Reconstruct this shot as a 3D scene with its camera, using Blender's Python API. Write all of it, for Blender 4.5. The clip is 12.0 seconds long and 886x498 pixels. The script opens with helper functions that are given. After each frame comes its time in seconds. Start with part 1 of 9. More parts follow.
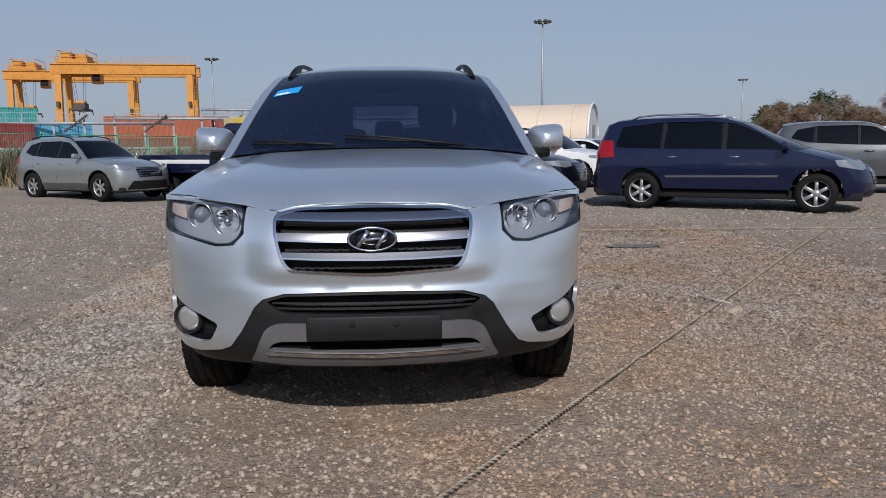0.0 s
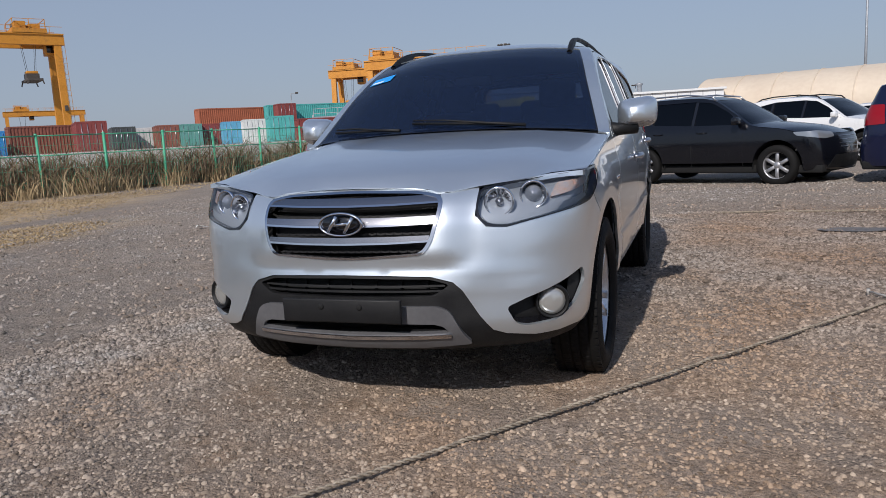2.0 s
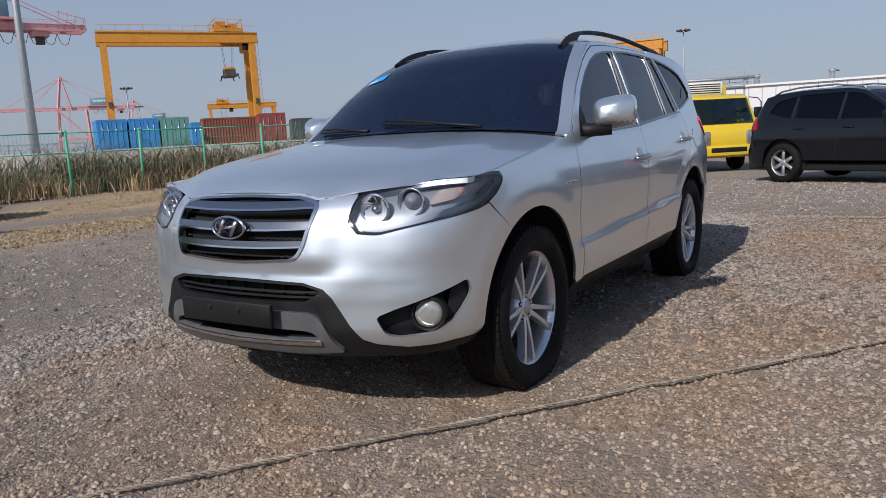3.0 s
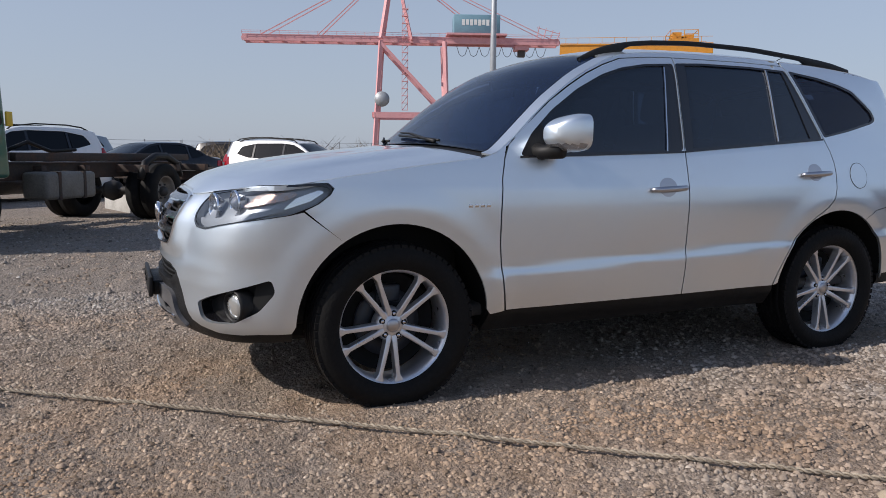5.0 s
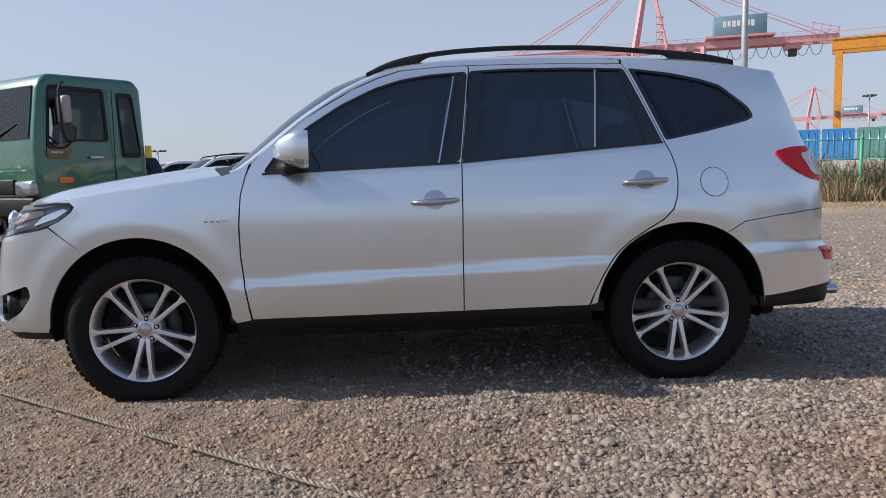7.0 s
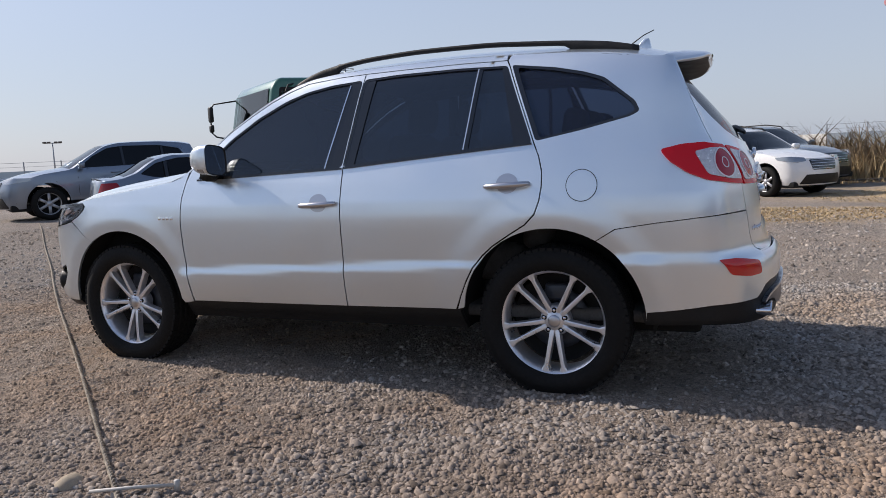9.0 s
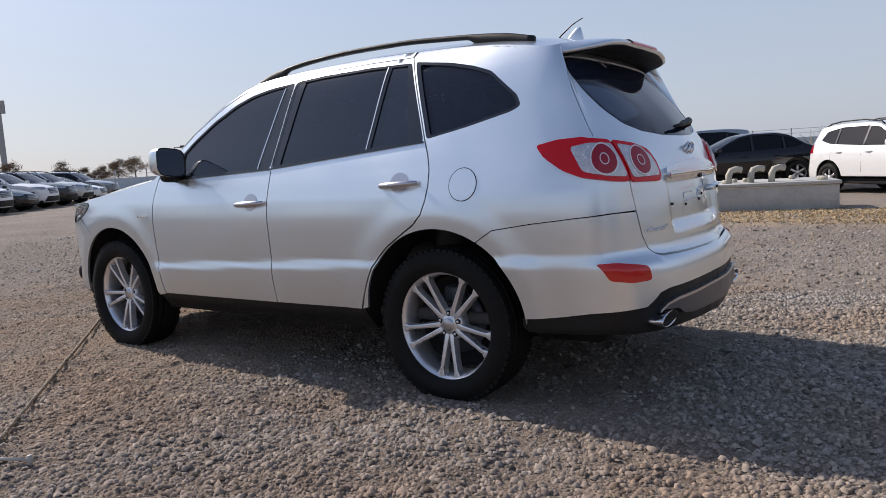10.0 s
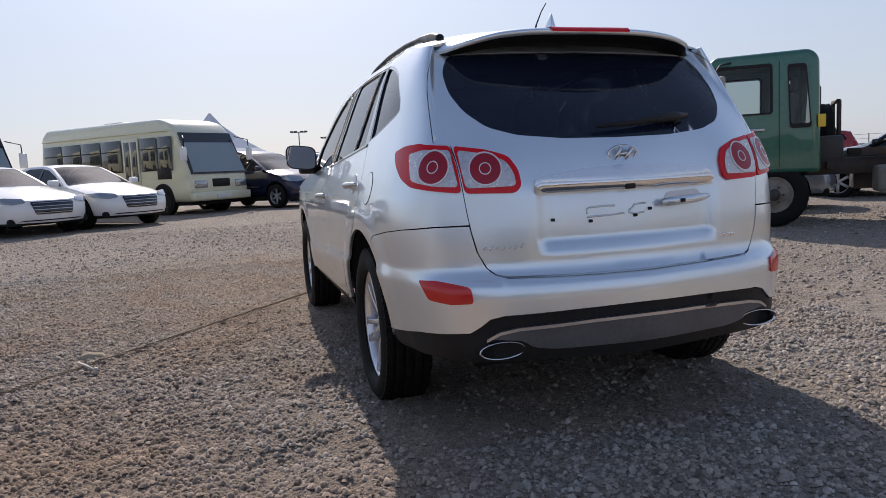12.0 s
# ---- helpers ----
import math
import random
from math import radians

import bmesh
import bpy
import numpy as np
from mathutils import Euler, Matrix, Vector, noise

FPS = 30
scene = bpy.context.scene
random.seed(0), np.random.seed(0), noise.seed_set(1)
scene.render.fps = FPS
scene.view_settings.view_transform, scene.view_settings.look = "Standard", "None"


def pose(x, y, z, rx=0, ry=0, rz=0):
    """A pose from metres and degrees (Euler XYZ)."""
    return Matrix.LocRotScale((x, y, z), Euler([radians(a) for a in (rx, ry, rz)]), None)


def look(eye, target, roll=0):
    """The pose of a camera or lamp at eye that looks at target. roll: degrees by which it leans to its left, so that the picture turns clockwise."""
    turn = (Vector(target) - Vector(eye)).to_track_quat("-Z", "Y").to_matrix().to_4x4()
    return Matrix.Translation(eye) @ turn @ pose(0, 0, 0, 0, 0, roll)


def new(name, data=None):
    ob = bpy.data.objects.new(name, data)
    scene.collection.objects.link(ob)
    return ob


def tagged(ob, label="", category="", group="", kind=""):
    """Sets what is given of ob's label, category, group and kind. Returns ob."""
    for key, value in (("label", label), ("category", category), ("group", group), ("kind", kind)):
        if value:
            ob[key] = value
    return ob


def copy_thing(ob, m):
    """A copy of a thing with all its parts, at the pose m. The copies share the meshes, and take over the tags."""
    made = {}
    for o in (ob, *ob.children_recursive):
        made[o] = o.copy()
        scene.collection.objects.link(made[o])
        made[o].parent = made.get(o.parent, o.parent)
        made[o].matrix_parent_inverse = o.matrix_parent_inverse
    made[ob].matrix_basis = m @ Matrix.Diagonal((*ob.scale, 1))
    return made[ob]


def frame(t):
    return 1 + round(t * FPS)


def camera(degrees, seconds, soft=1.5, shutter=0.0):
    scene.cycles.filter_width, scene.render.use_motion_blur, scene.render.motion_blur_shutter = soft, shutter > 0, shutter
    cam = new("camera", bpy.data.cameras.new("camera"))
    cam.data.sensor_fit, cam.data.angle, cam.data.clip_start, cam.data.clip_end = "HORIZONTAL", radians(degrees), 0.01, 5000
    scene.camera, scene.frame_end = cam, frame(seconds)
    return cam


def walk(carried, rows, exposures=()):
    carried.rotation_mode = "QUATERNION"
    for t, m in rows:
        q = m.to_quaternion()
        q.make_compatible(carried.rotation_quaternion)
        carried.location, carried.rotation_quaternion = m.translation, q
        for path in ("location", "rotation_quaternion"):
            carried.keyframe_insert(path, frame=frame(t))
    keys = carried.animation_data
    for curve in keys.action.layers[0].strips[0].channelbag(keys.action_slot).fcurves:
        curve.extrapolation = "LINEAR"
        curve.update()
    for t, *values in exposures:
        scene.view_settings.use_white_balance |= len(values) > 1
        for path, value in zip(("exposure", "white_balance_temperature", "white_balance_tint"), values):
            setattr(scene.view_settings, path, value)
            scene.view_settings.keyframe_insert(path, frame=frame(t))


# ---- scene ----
cam = camera(62.1, 12.0, soft=0.8)
PATH = [
    (0, (0.115, -5.056, 1.157), (0.223, -3.077, 0.883), -0.6),
    (0.5, (0.134, -5.056, 1.088), (0.177, -3.083, 0.759), -1.3),
    (1, (0.453, -5.088, 1.128), (0.064, -3.147, 0.848), -3.4),
    (1.5, (0.846, -5.035, 1.108), (0.305, -3.129, 0.836), -3.2),
    (2, (1.336, -4.843, 1.135), (0.674, -2.98, 0.832), -3.2),
    (2.5, (1.858, -4.642, 1.141), (0.932, -2.892, 0.858), -3.7),
    (3, (2.316, -4.276, 1.132), (1.245, -2.614, 0.828), -3.1),
    (3.2, (2.474, -4.113, 1.113), (1.348, -2.485, 0.824), -3.0),
    (4.8, (3.736, -2.646, 1.12), (1.959, -1.766, 0.863), -0.5),
    (5, (3.881, -2.44, 1.097), (2.066, -1.638, 0.846), 0.6),
    (5.5, (4.158, -1.847, 1.107), (2.266, -1.247, 0.865), -0.1),
    (6, (4.364, -1.281, 1.076), (2.41, -0.909, 0.864), -0.2),
    (6.5, (4.459, -0.667, 1.087), (2.493, -0.372, 0.866), -0.8),
    (7, (4.533, -0.113, 1.081), (2.548, 0.023, 0.876), -1.3),
    (7.2, (4.56, 0.112, 1.066), (2.573, 0.222, 0.86), -1.0),
    (8.8, (4.385, 1.989, 1.17), (2.508, 1.349, 0.913), -2.3),
    (9, (4.306, 2.243, 1.178), (2.48, 1.469, 0.924), -2.7),
    (9.5, (4.003, 2.793, 1.167), (2.234, 1.898, 0.902), -2.6),
    (10, (3.635, 3.361, 1.11), (2.028, 2.195, 0.877), -3.4),
    (10.5, (3.155, 3.843, 1.07), (1.795, 2.394, 0.845), -3.6),
    (11, (2.608, 4.265, 1.073), (1.334, 2.741, 0.842), -3.0),
    (11.5, (2.115, 4.56, 1.074), (1.118, 2.842, 0.838), -2.9),
    (12, (1.545, 4.842, 1.084), (0.987, 2.934, 0.865), -2.8),
]
walk(cam, [(t, look(e, g, r)) for t, e, g, r in PATH],
     exposures=[(0, -.22, 6300, 13), (3, -.14, 6320, 13), (5, .12, 6500, 13), (7, .36, 6600, 14), (9, .36, 6650, 14), (10.5, .34, 6750, 15), (12, .38, 6750, 15)])

# ---- world and sun ----
SUN_EL, SUN_AZ = 37.0, 184.0   # degrees; azimuth clockwise from +y
world = bpy.data.worlds.new("world")
scene.world = world
world.use_nodes = True
wn, wl = world.node_tree.nodes, world.node_tree.links
sky = wn.new("ShaderNodeTexSky")
sky.sky_type = 'NISHITA'
sky.sun_disc = False
sky.sun_elevation = radians(SUN_EL)
sky.sun_rotation = radians(SUN_AZ)
sky.air_density, sky.dust_density, sky.ozone_density = 1.0, 1.1, 4.0
wn["Background"].inputs["Strength"].default_value = 0.122
haze = wn.new("ShaderNodeMix")
haze.data_type = 'RGBA'
up = wn.new("ShaderNodeTexCoord")
sep_up = wn.new("ShaderNodeSeparateXYZ")
low_air = wn.new("ShaderNodeMapRange")          # haze thins out from the horizon upwards
low_air.interpolation_type = 'SMOOTHSTEP'
low_air.inputs["From Min"].default_value, low_air.inputs["From Max"].default_value = 0.0, 0.75
low_air.inputs["To Min"].default_value, low_air.inputs["To Max"].default_value = 0.80, 0.12
wl.new(up.outputs["Generated"], sep_up.inputs[0])
wl.new(sep_up.outputs["Z"], low_air.inputs["Value"])
wl.new(low_air.outputs["Result"], haze.inputs["Factor"])
haze.inputs["B"].default_value = (3.05, 3.5, 4.2, 1)
wl.new(sky.outputs[0], haze.inputs["A"])
wl.new(haze.outputs["Result"], wn["Background"].inputs["Color"])
sd = Vector((math.sin(radians(SUN_AZ)) * math.cos(radians(SUN_EL)), math.cos(radians(SUN_AZ)) * math.cos(radians(SUN_EL)), math.sin(radians(SUN_EL))))
sun_data = bpy.data.lights.new("sun", 'SUN')
sun_data.energy, sun_data.angle, sun_data.color = 4.0, radians(0.6), (1.0, 0.94, 0.86)
sun = new("sun", sun_data)
sun.matrix_world = look(sd * 50, (0, 0, 0))

# ---- building helpers ----
from mathutils.geometry import delaunay_2d_cdt


def part(name, data, material, parent=None, label="", smooth=True):
    """One mesh object from (verts, faces[, normals]) or a bmesh, under parent."""
    me = bpy.data.meshes.new(name)
    normals = None
    if isinstance(data, bmesh.types.BMesh):
        data.to_mesh(me)
        data.free()
    else:
        me.from_pydata([tuple(map(float, v)) for v in data[0]], [], [tuple(map(int, f)) for f in data[1]])
        normals = data[2] if len(data) > 2 else None
    if smooth:
        me.shade_smooth()
    if material is not None:
        for m in (material if isinstance(material, (list, tuple)) else [material]):
            me.materials.append(m)
    me.update()
    if normals is not None:
        me.normals_split_custom_set_from_vertices([tuple(map(float, n)) for n in normals])
    ob = new(name, me)
    if parent is not None:
        ob.parent = parent
    if label:
        tagged(ob, label)
    return ob


def empty(name, m=None, **tags):
    ob = new(name)
    ob.empty_display_size = 0.2
    if m is not None:
        ob.matrix_world = m
    return tagged(ob, **tags)


def joined(*datas):
    vs, fs, n = [], [], 0
    for v, f in datas:
        vs += [tuple(p) for p in v]
        fs += [tuple(i + n for i in q) for q in f]
        n += len(v)
    return vs, fs


def moved(data, m):
    return [tuple(m @ Vector(p)) for p in data[0]], data[1]


def box(x0, y0, z0, x1, y1, z1):
    v = [(x, y, z) for x in (x0, x1) for y in (y0, y1) for z in (z0, z1)]
    return v, [(0, 1, 3, 2), (4, 6, 7, 5), (0, 4, 5, 1), (2, 3, 7, 6), (0, 2, 6, 4), (1, 5, 7, 3)]


def bevelled(data, width, segments=2):
    bm = bmesh.new()
    vs = [bm.verts.new(p) for p in data[0]]
    for f in data[1]:
        bm.faces.new([vs[i] for i in f])
    bmesh.ops.recalc_face_normals(bm, faces=bm.faces)
    bmesh.ops.bevel(bm, geom=list(bm.edges), offset=width, segments=segments, affect='EDGES', profile=0.5, clamp_overlap=True)
    return bm


def plain(bm):
    bm.verts.index_update()
    out = [tuple(v.co) for v in bm.verts], [tuple(v.index for v in f.verts) for f in bm.faces]
    bm.free()
    return out


def rbox(x0, y0, z0, x1, y1, z1, w=0.01, segments=2):
    return plain(bevelled(box(x0, y0, z0, x1, y1, z1), w, segments))


def lathe(profile, n=48, axis='x', close=False):
    """Turns (radius, height) pairs round the x, y or z axis."""
    vs, fs, k = [], [], len(profile)
    for i in range(n):
        c, s = math.cos(2 * math.pi * i / n), math.sin(2 * math.pi * i / n)
        for r, h in profile:
            vs.append({'x': (h, r * c, r * s), 'y': (r * s, h, r * c), 'z': (r * c, r * s, h)}[axis])
    for i in range(n):
        j = (i + 1) % n
        for a in range(k if close else k - 1):
            b = (a + 1) % k
            fs.append((i * k + a, j * k + a, j * k + b, i * k + b))
    return vs, fs


def tube(points, radius, n=8, caps=True):
    """A round bar along points; radius is one number or one a point."""
    pts = [Vector(p) for p in points]
    rad = [radius] * len(pts) if isinstance(radius, (int, float)) else radius
    vs, fs = [], []
    up = Vector((0, 0, 1))
    for i, p in enumerate(pts):
        d = (pts[min(i + 1, len(pts) - 1)] - pts[max(i - 1, 0)]).normalized()
        if abs(d.dot(up)) > 0.95:
            up = Vector((1, 0, 0)) if abs(d.x) < 0.9 else Vector((0, 1, 0))
        a = d.cross(up).normalized()
        b = a.cross(d)
        up = b
        for k in range(n):
            t = 2 * math.pi * k / n
            vs.append(tuple(p + rad[i] * (a * math.cos(t) + b * math.sin(t))))
    for i in range(len(pts) - 1):
        for k in range(n):
            j = (k + 1) % n
            fs.append((i * n + k, i * n + j, (i + 1) * n + j, (i + 1) * n + k))
    if caps:
        fs.append(tuple(range(n))[::-1])
        fs.append(tuple(range((len(pts) - 1) * n, len(pts) * n)))
    return vs, fs


def beam(a, b, w, h=None):
    """A square bar from a to b."""
    a, b = Vector(a), Vector(b)
    h = h or w
    d = (b - a).normalized()
    s = d.cross(Vector((0, 0, 1)))
    s = s.normalized() if s.length > 0.01 else Vector((1, 0, 0))
    u = s.cross(d)
    vs = [tuple(p + s * w / 2 * i + u * h / 2 * j) for p in (a, b) for i, j in ((-1, -1), (1, -1), (1, 1), (-1, 1))]
    return vs, [(3, 2, 1, 0), (4, 5, 6, 7), (0, 1, 5, 4), (1, 2, 6, 5), (2, 3, 7, 6), (3, 0, 4, 7)]


def pchip(xs, ys):
    """A smooth curve through the points that does not overshoot."""
    x, y = np.array(xs, float), np.array(ys, float)
    h, d = np.diff(x), np.diff(y) / np.diff(x)
    m = np.zeros_like(y)
    for i in range(1, len(x) - 1):
        if d[i - 1] * d[i] > 0:
            w1, w2 = 2 * h[i] + h[i - 1], h[i] + 2 * h[i - 1]
            m[i] = (w1 + w2) / (w1 / d[i - 1] + w2 / d[i])
    m[0], m[-1] = d[0], d[-1]

    def f(q):
        q = np.asarray(q, float)
        qc = np.clip(q, x[0], x[-1])
        i = np.clip(np.searchsorted(x, qc) - 1, 0, len(x) - 2)
        t = (qc - x[i]) / h[i]
        return ((1 + 2 * t) * (1 - t) ** 2 * y[i] + t * (1 - t) ** 2 * h[i] * m[i] + t * t * (3 - 2 * t) * y[i + 1] + t * t * (t - 1) * h[i] * m[i + 1])
    return f


def spline(xs, ys):
    """A natural cubic curve through the points."""
    x, y = np.array(xs, float), np.array(ys, float)
    n, h = len(x), np.diff(np.array(xs, float))
    a, b = np.zeros((n, n)), np.zeros(n)
    a[0, 0] = a[-1, -1] = 1
    for i in range(1, n - 1):
        a[i, i - 1:i + 2] = h[i - 1], 2 * (h[i - 1] + h[i]), h[i]
        b[i] = 6 * ((y[i + 1] - y[i]) / h[i] - (y[i] - y[i - 1]) / h[i - 1])
    m = np.linalg.solve(a, b)

    def f(q):
        q = np.clip(np.asarray(q, float), x[0], x[-1])
        i = np.clip(np.searchsorted(x, q) - 1, 0, n - 2)
        l, r = x[i + 1] - q, q - x[i]
        return (m[i] * l ** 3 + m[i + 1] * r ** 3) / (6 * h[i]) + (y[i] / h[i] - m[i] * h[i] / 6) * l + (y[i + 1] / h[i] - m[i + 1] * h[i] / 6) * r
    return f


def sstep(a, b, x):
    t = np.clip((np.asarray(x, float) - a) / (b - a), 0, 1)
    return t * t * (3 - 2 * t)


def rounded(pts, r, n=5):
    """A closed outline with its corners rounded by r (one number, or one a corner)."""
    p = [np.array(q, float) for q in pts]
    rr = [r] * len(p) if isinstance(r, (int, float)) else r
    out = []
    for i in range(len(p)):
        a, b, c = p[i - 1], p[i], p[(i + 1) % len(p)]
        la, lc = np.linalg.norm(a - b), np.linalg.norm(c - b)
        k = min(rr[i], 0.49 * la, 0.49 * lc)
        if k < 1e-4:
            out.append(tuple(b))
            continue
        q0, q1 = b + (a - b) / la * k, b + (c - b) / lc * k
        for j in range(n + 1):
            t = j / n
            out.append(tuple((1 - t) ** 2 * q0 + 2 * t * (1 - t) * b + t * t * q1))
    return out


def dense(pts, step):
    out = []
    for i in range(len(pts)):
        a, b = np.array(pts[i], float), np.array(pts[(i + 1) % len(pts)], float)
        n = max(1, int(math.ceil(np.linalg.norm(b - a) / step)))
        out += [tuple(a + (b - a) * k / n) for k in range(n)]
    return out


def inside(poly, p):
    poly, p = np.array(poly), np.array(p)
    x, y = p[:, 0], p[:, 1]
    res = np.zeros(len(p), bool)
    for (x0, y0), (x1, y1) in zip(poly, np.roll(poly, -1, axis=0)):
        if y0 == y1:
            continue
        c = ((y0 > y) != (y1 > y)) & (x < (x1 - x0) * (y - y0) / (y1 - y0) + x0)
        res ^= c
    return res


def sheet(outer, holes=(), step=0.03):
    """Triangles that fill an outline with holes in the plane. Returns points, faces and boundary loops."""
    loops = [dense(outer, step)] + [dense(h, step) for h in holes]
    pts, edges, ids = [], [], []
    for lo in loops:
        k = len(pts)
        pts += lo
        edges += [(k + i, k + (i + 1) % len(lo)) for i in range(len(lo))]
        ids.append(range(k, k + len(lo)))
    o = np.array(loops[0])
    gx, gy = np.meshgrid(np.arange(o[:, 0].min() + step / 2, o[:, 0].max(), step), np.arange(o[:, 1].min() + step / 2, o[:, 1].max(), step))
    g = np.stack([gx.ravel(), gy.ravel()], 1)
    if len(g):
        ok = inside(loops[0], g)
        for h in loops[1:]:
            ok &= ~inside(h, g)
        g = g[ok]
        b = np.array(pts)
        if len(g):
            near = np.full(len(g), 1e9)
            for i in range(0, len(b), 400):
                near = np.minimum(near, ((g[:, None] - b[None, i:i + 400]) ** 2).sum(2).min(1))
            g = g[near > (0.55 * step) ** 2]
    allp = [Vector(p) for p in pts] + [Vector((float(a), float(b))) for a, b in g]
    v, _, f, ov, _, _ = delaunay_2d_cdt(allp, edges, [], 0, 1e-6)
    v = np.array([tuple(q) for q in v])
    f = np.array([tuple(q) for q in f])
    c = v[f].mean(1)
    ok = inside(loops[0], c)
    for h in loops[1:]:
        ok &= ~inside(h, c)
    f = f[ok]
    a = v[f]
    area = (a[:, 1, 0] - a[:, 0, 0]) * (a[:, 2, 1] - a[:, 0, 1]) - (a[:, 2, 0] - a[:, 0, 0]) * (a[:, 1, 1] - a[:, 0, 1])
    f = f[np.abs(area) > 1e-10]
    area = area[np.abs(area) > 1e-10]
    f[area < 0] = f[area < 0][:, ::-1]
    where = {}
    for i, src in enumerate(ov):
        for q in src:
            where[q] = i
    bl = [[where[i] for i in r if i in where] for r in ids]
    return v, f, bl


class Chart:
    """A surface pos(u, v) with panels laid on it."""

    def normal(self, u, v):
        e = 2e-3
        a = self.pos(u + e, v) - self.pos(u - e, v)
        b = self.pos(u, v + e) - self.pos(u, v - e)
        n = np.cross(a, b)
        return n / np.maximum(np.linalg.norm(n, axis=1), 1e-12)[:, None]

    def panel(self, outer, holes=(), off=0.0, thick=0.012, step=0.03, mirror=False):
        """A panel of the surface in the outline, raised by off, with a rim thick deep."""
        v, f, loops = sheet(outer, holes, step)
        p, n = self.pos(v[:, 0], v[:, 1]), self.normal(v[:, 0], v[:, 1])
        p = p + n * off
        vs, ns, fs = [p], [n], [f]
        base = len(p)
        for lo in loops:
            if thick <= 0 or len(lo) < 3:
                continue
            q, m = p[lo], n[lo]
            w = np.cross(np.roll(q, -1, 0) - np.roll(q, 1, 0), m)
            w /= np.maximum(np.linalg.norm(w, axis=1), 1e-9)[:, None]
            k = len(lo)
            vs += [q, q - m * thick]
            ns += [w, w]
            i = np.arange(k)
            j = (i + 1) % k
            fs.append(np.stack([base + i, base + k + i, base + j], 1))
            fs.append(np.stack([base + j, base + k + i, base + k + j], 1))
            base += 2 * k
        vs, ns, fs = np.concatenate(vs), np.concatenate(ns), np.concatenate(fs)
        if mirror:
            vs, ns, fs = vs * (-1, 1, 1), ns * (-1, 1, 1), fs[:, ::-1]
        return vs, fs, ns


class Hull(Chart):
    """The upright skin of a car: s runs round the plan from the front's middle along the +x side to the back's middle."""

    def __init__(self, plan, front, side, back, extra=None):
        x, y = np.array(plan, float).T
        t = np.concatenate([[0], np.cumsum(np.hypot(np.diff(x), np.diff(y)))])
        fx, fy = spline(t, x), spline(t, y)
        q = np.linspace(0, t[-1], 1500)
        px, py = fx(q), fy(q)
        self.s = np.concatenate([[0], np.cumsum(np.hypot(np.diff(px), np.diff(py)))])
        self.px, self.py, self.L = px, py, self.s[-1]
        tx, ty = np.gradient(px, self.s), np.gradient(py, self.s)
        k = np.hypot(tx, ty)
        self.nx, self.ny = ty / k, -tx / k
        self.ny[0], self.nx[0], self.ny[-1], self.nx[-1] = -1, 0, 1, 0
        self.df, self.ds, self.dr, self.extra = pchip(*zip(*front)), pchip(*zip(*side)), pchip(*zip(*back)), extra

    def pos(self, s, z):
        s, z = np.asarray(s, float), np.asarray(z, float)
        sign = np.where(s < 0, -1.0, 1.0)
        a = np.abs(s)
        over = a > self.L
        sign = np.where(over, -sign, sign)
        a = np.where(over, 2 * self.L - a, a)
        bx, by = np.interp(a, self.s, self.px), np.interp(a, self.s, self.py)
        nx, ny = np.interp(a, self.s, self.nx), np.interp(a, self.s, self.ny)
        e = self.extra(bx, by, z, nx, ny) if self.extra else 0.0
        x = bx - nx * (self.ds(z) - e)
        y = by - ny * (np.where(ny < 0, self.df(z), self.dr(z)) - e)
        return np.stack([sign * x, y, z + 0 * x], -1)

    def along(self, z):
        q = np.linspace(0, self.L, 700)
        return q, self.pos(q, np.full_like(q, z))

    def by_y(self, y, z):
        q, p = self.along(z)
        yy = np.maximum.accumulate(p[:, 1])
        return float(np.interp(y, yy, q))

    def by_x(self, x, z, back=False):
        q, p = self.along(z)
        ny = np.interp(q, self.s, self.ny)
        m = ny > .12 if back else ny < -.05
        q, xx = q[m], p[m, 0]
        if back:
            q, xx = q[::-1], xx[::-1]
        s = float(np.interp(abs(x), np.maximum.accumulate(xx), q))
        if back:
            return s if x >= 0 else 2 * self.L - s
        return s if x >= 0 else -s

    def outline(self, pts, r=0.0, step=0.03):
        """An outline whose corners are ('y', y, z), ('f', x, z) or ('b', x, z), turned into (s, z)."""
        out = []
        for k, a, z in pts:
            out.append((self.by_y(a, z) if k == 'y' else self.by_x(a, z, k == 'b'), z))
        return dense(rounded(out, r), step) if r else out

    def curve(self, kind, pts):
        return [(self.by_y(a, z) if kind == 'y' else self.by_x(a, z, kind == 'b'), z) for a, z in pts]


class Lid(Chart):
    """The upper skin: stations of an edge point (on the hull) and a point on the middle line."""

    def __init__(self, hull, stations, power=2.2):
        st = np.array(stations, float)
        k = np.arange(len(st))
        ex = np.array([hull.pos(np.array([hull.by_y(y, z)]), np.array([z]))[0, 0] for y, z, _, _ in st])
        self.f = [pchip(k, ex)] + [pchip(k, st[:, i]) for i in range(4)]
        self.power, self.count = power, len(st) - 1

    def pos(self, a, v):
        a, v = np.asarray(a, float), np.asarray(v, float)
        ex, ey, ez, cy, cz = [g(v) for g in self.f]
        w = np.abs(a)
        return np.stack([ex * a, cy + (ey - cy) * w ** 2.4, cz + (ez - cz) * w ** self.power], -1)


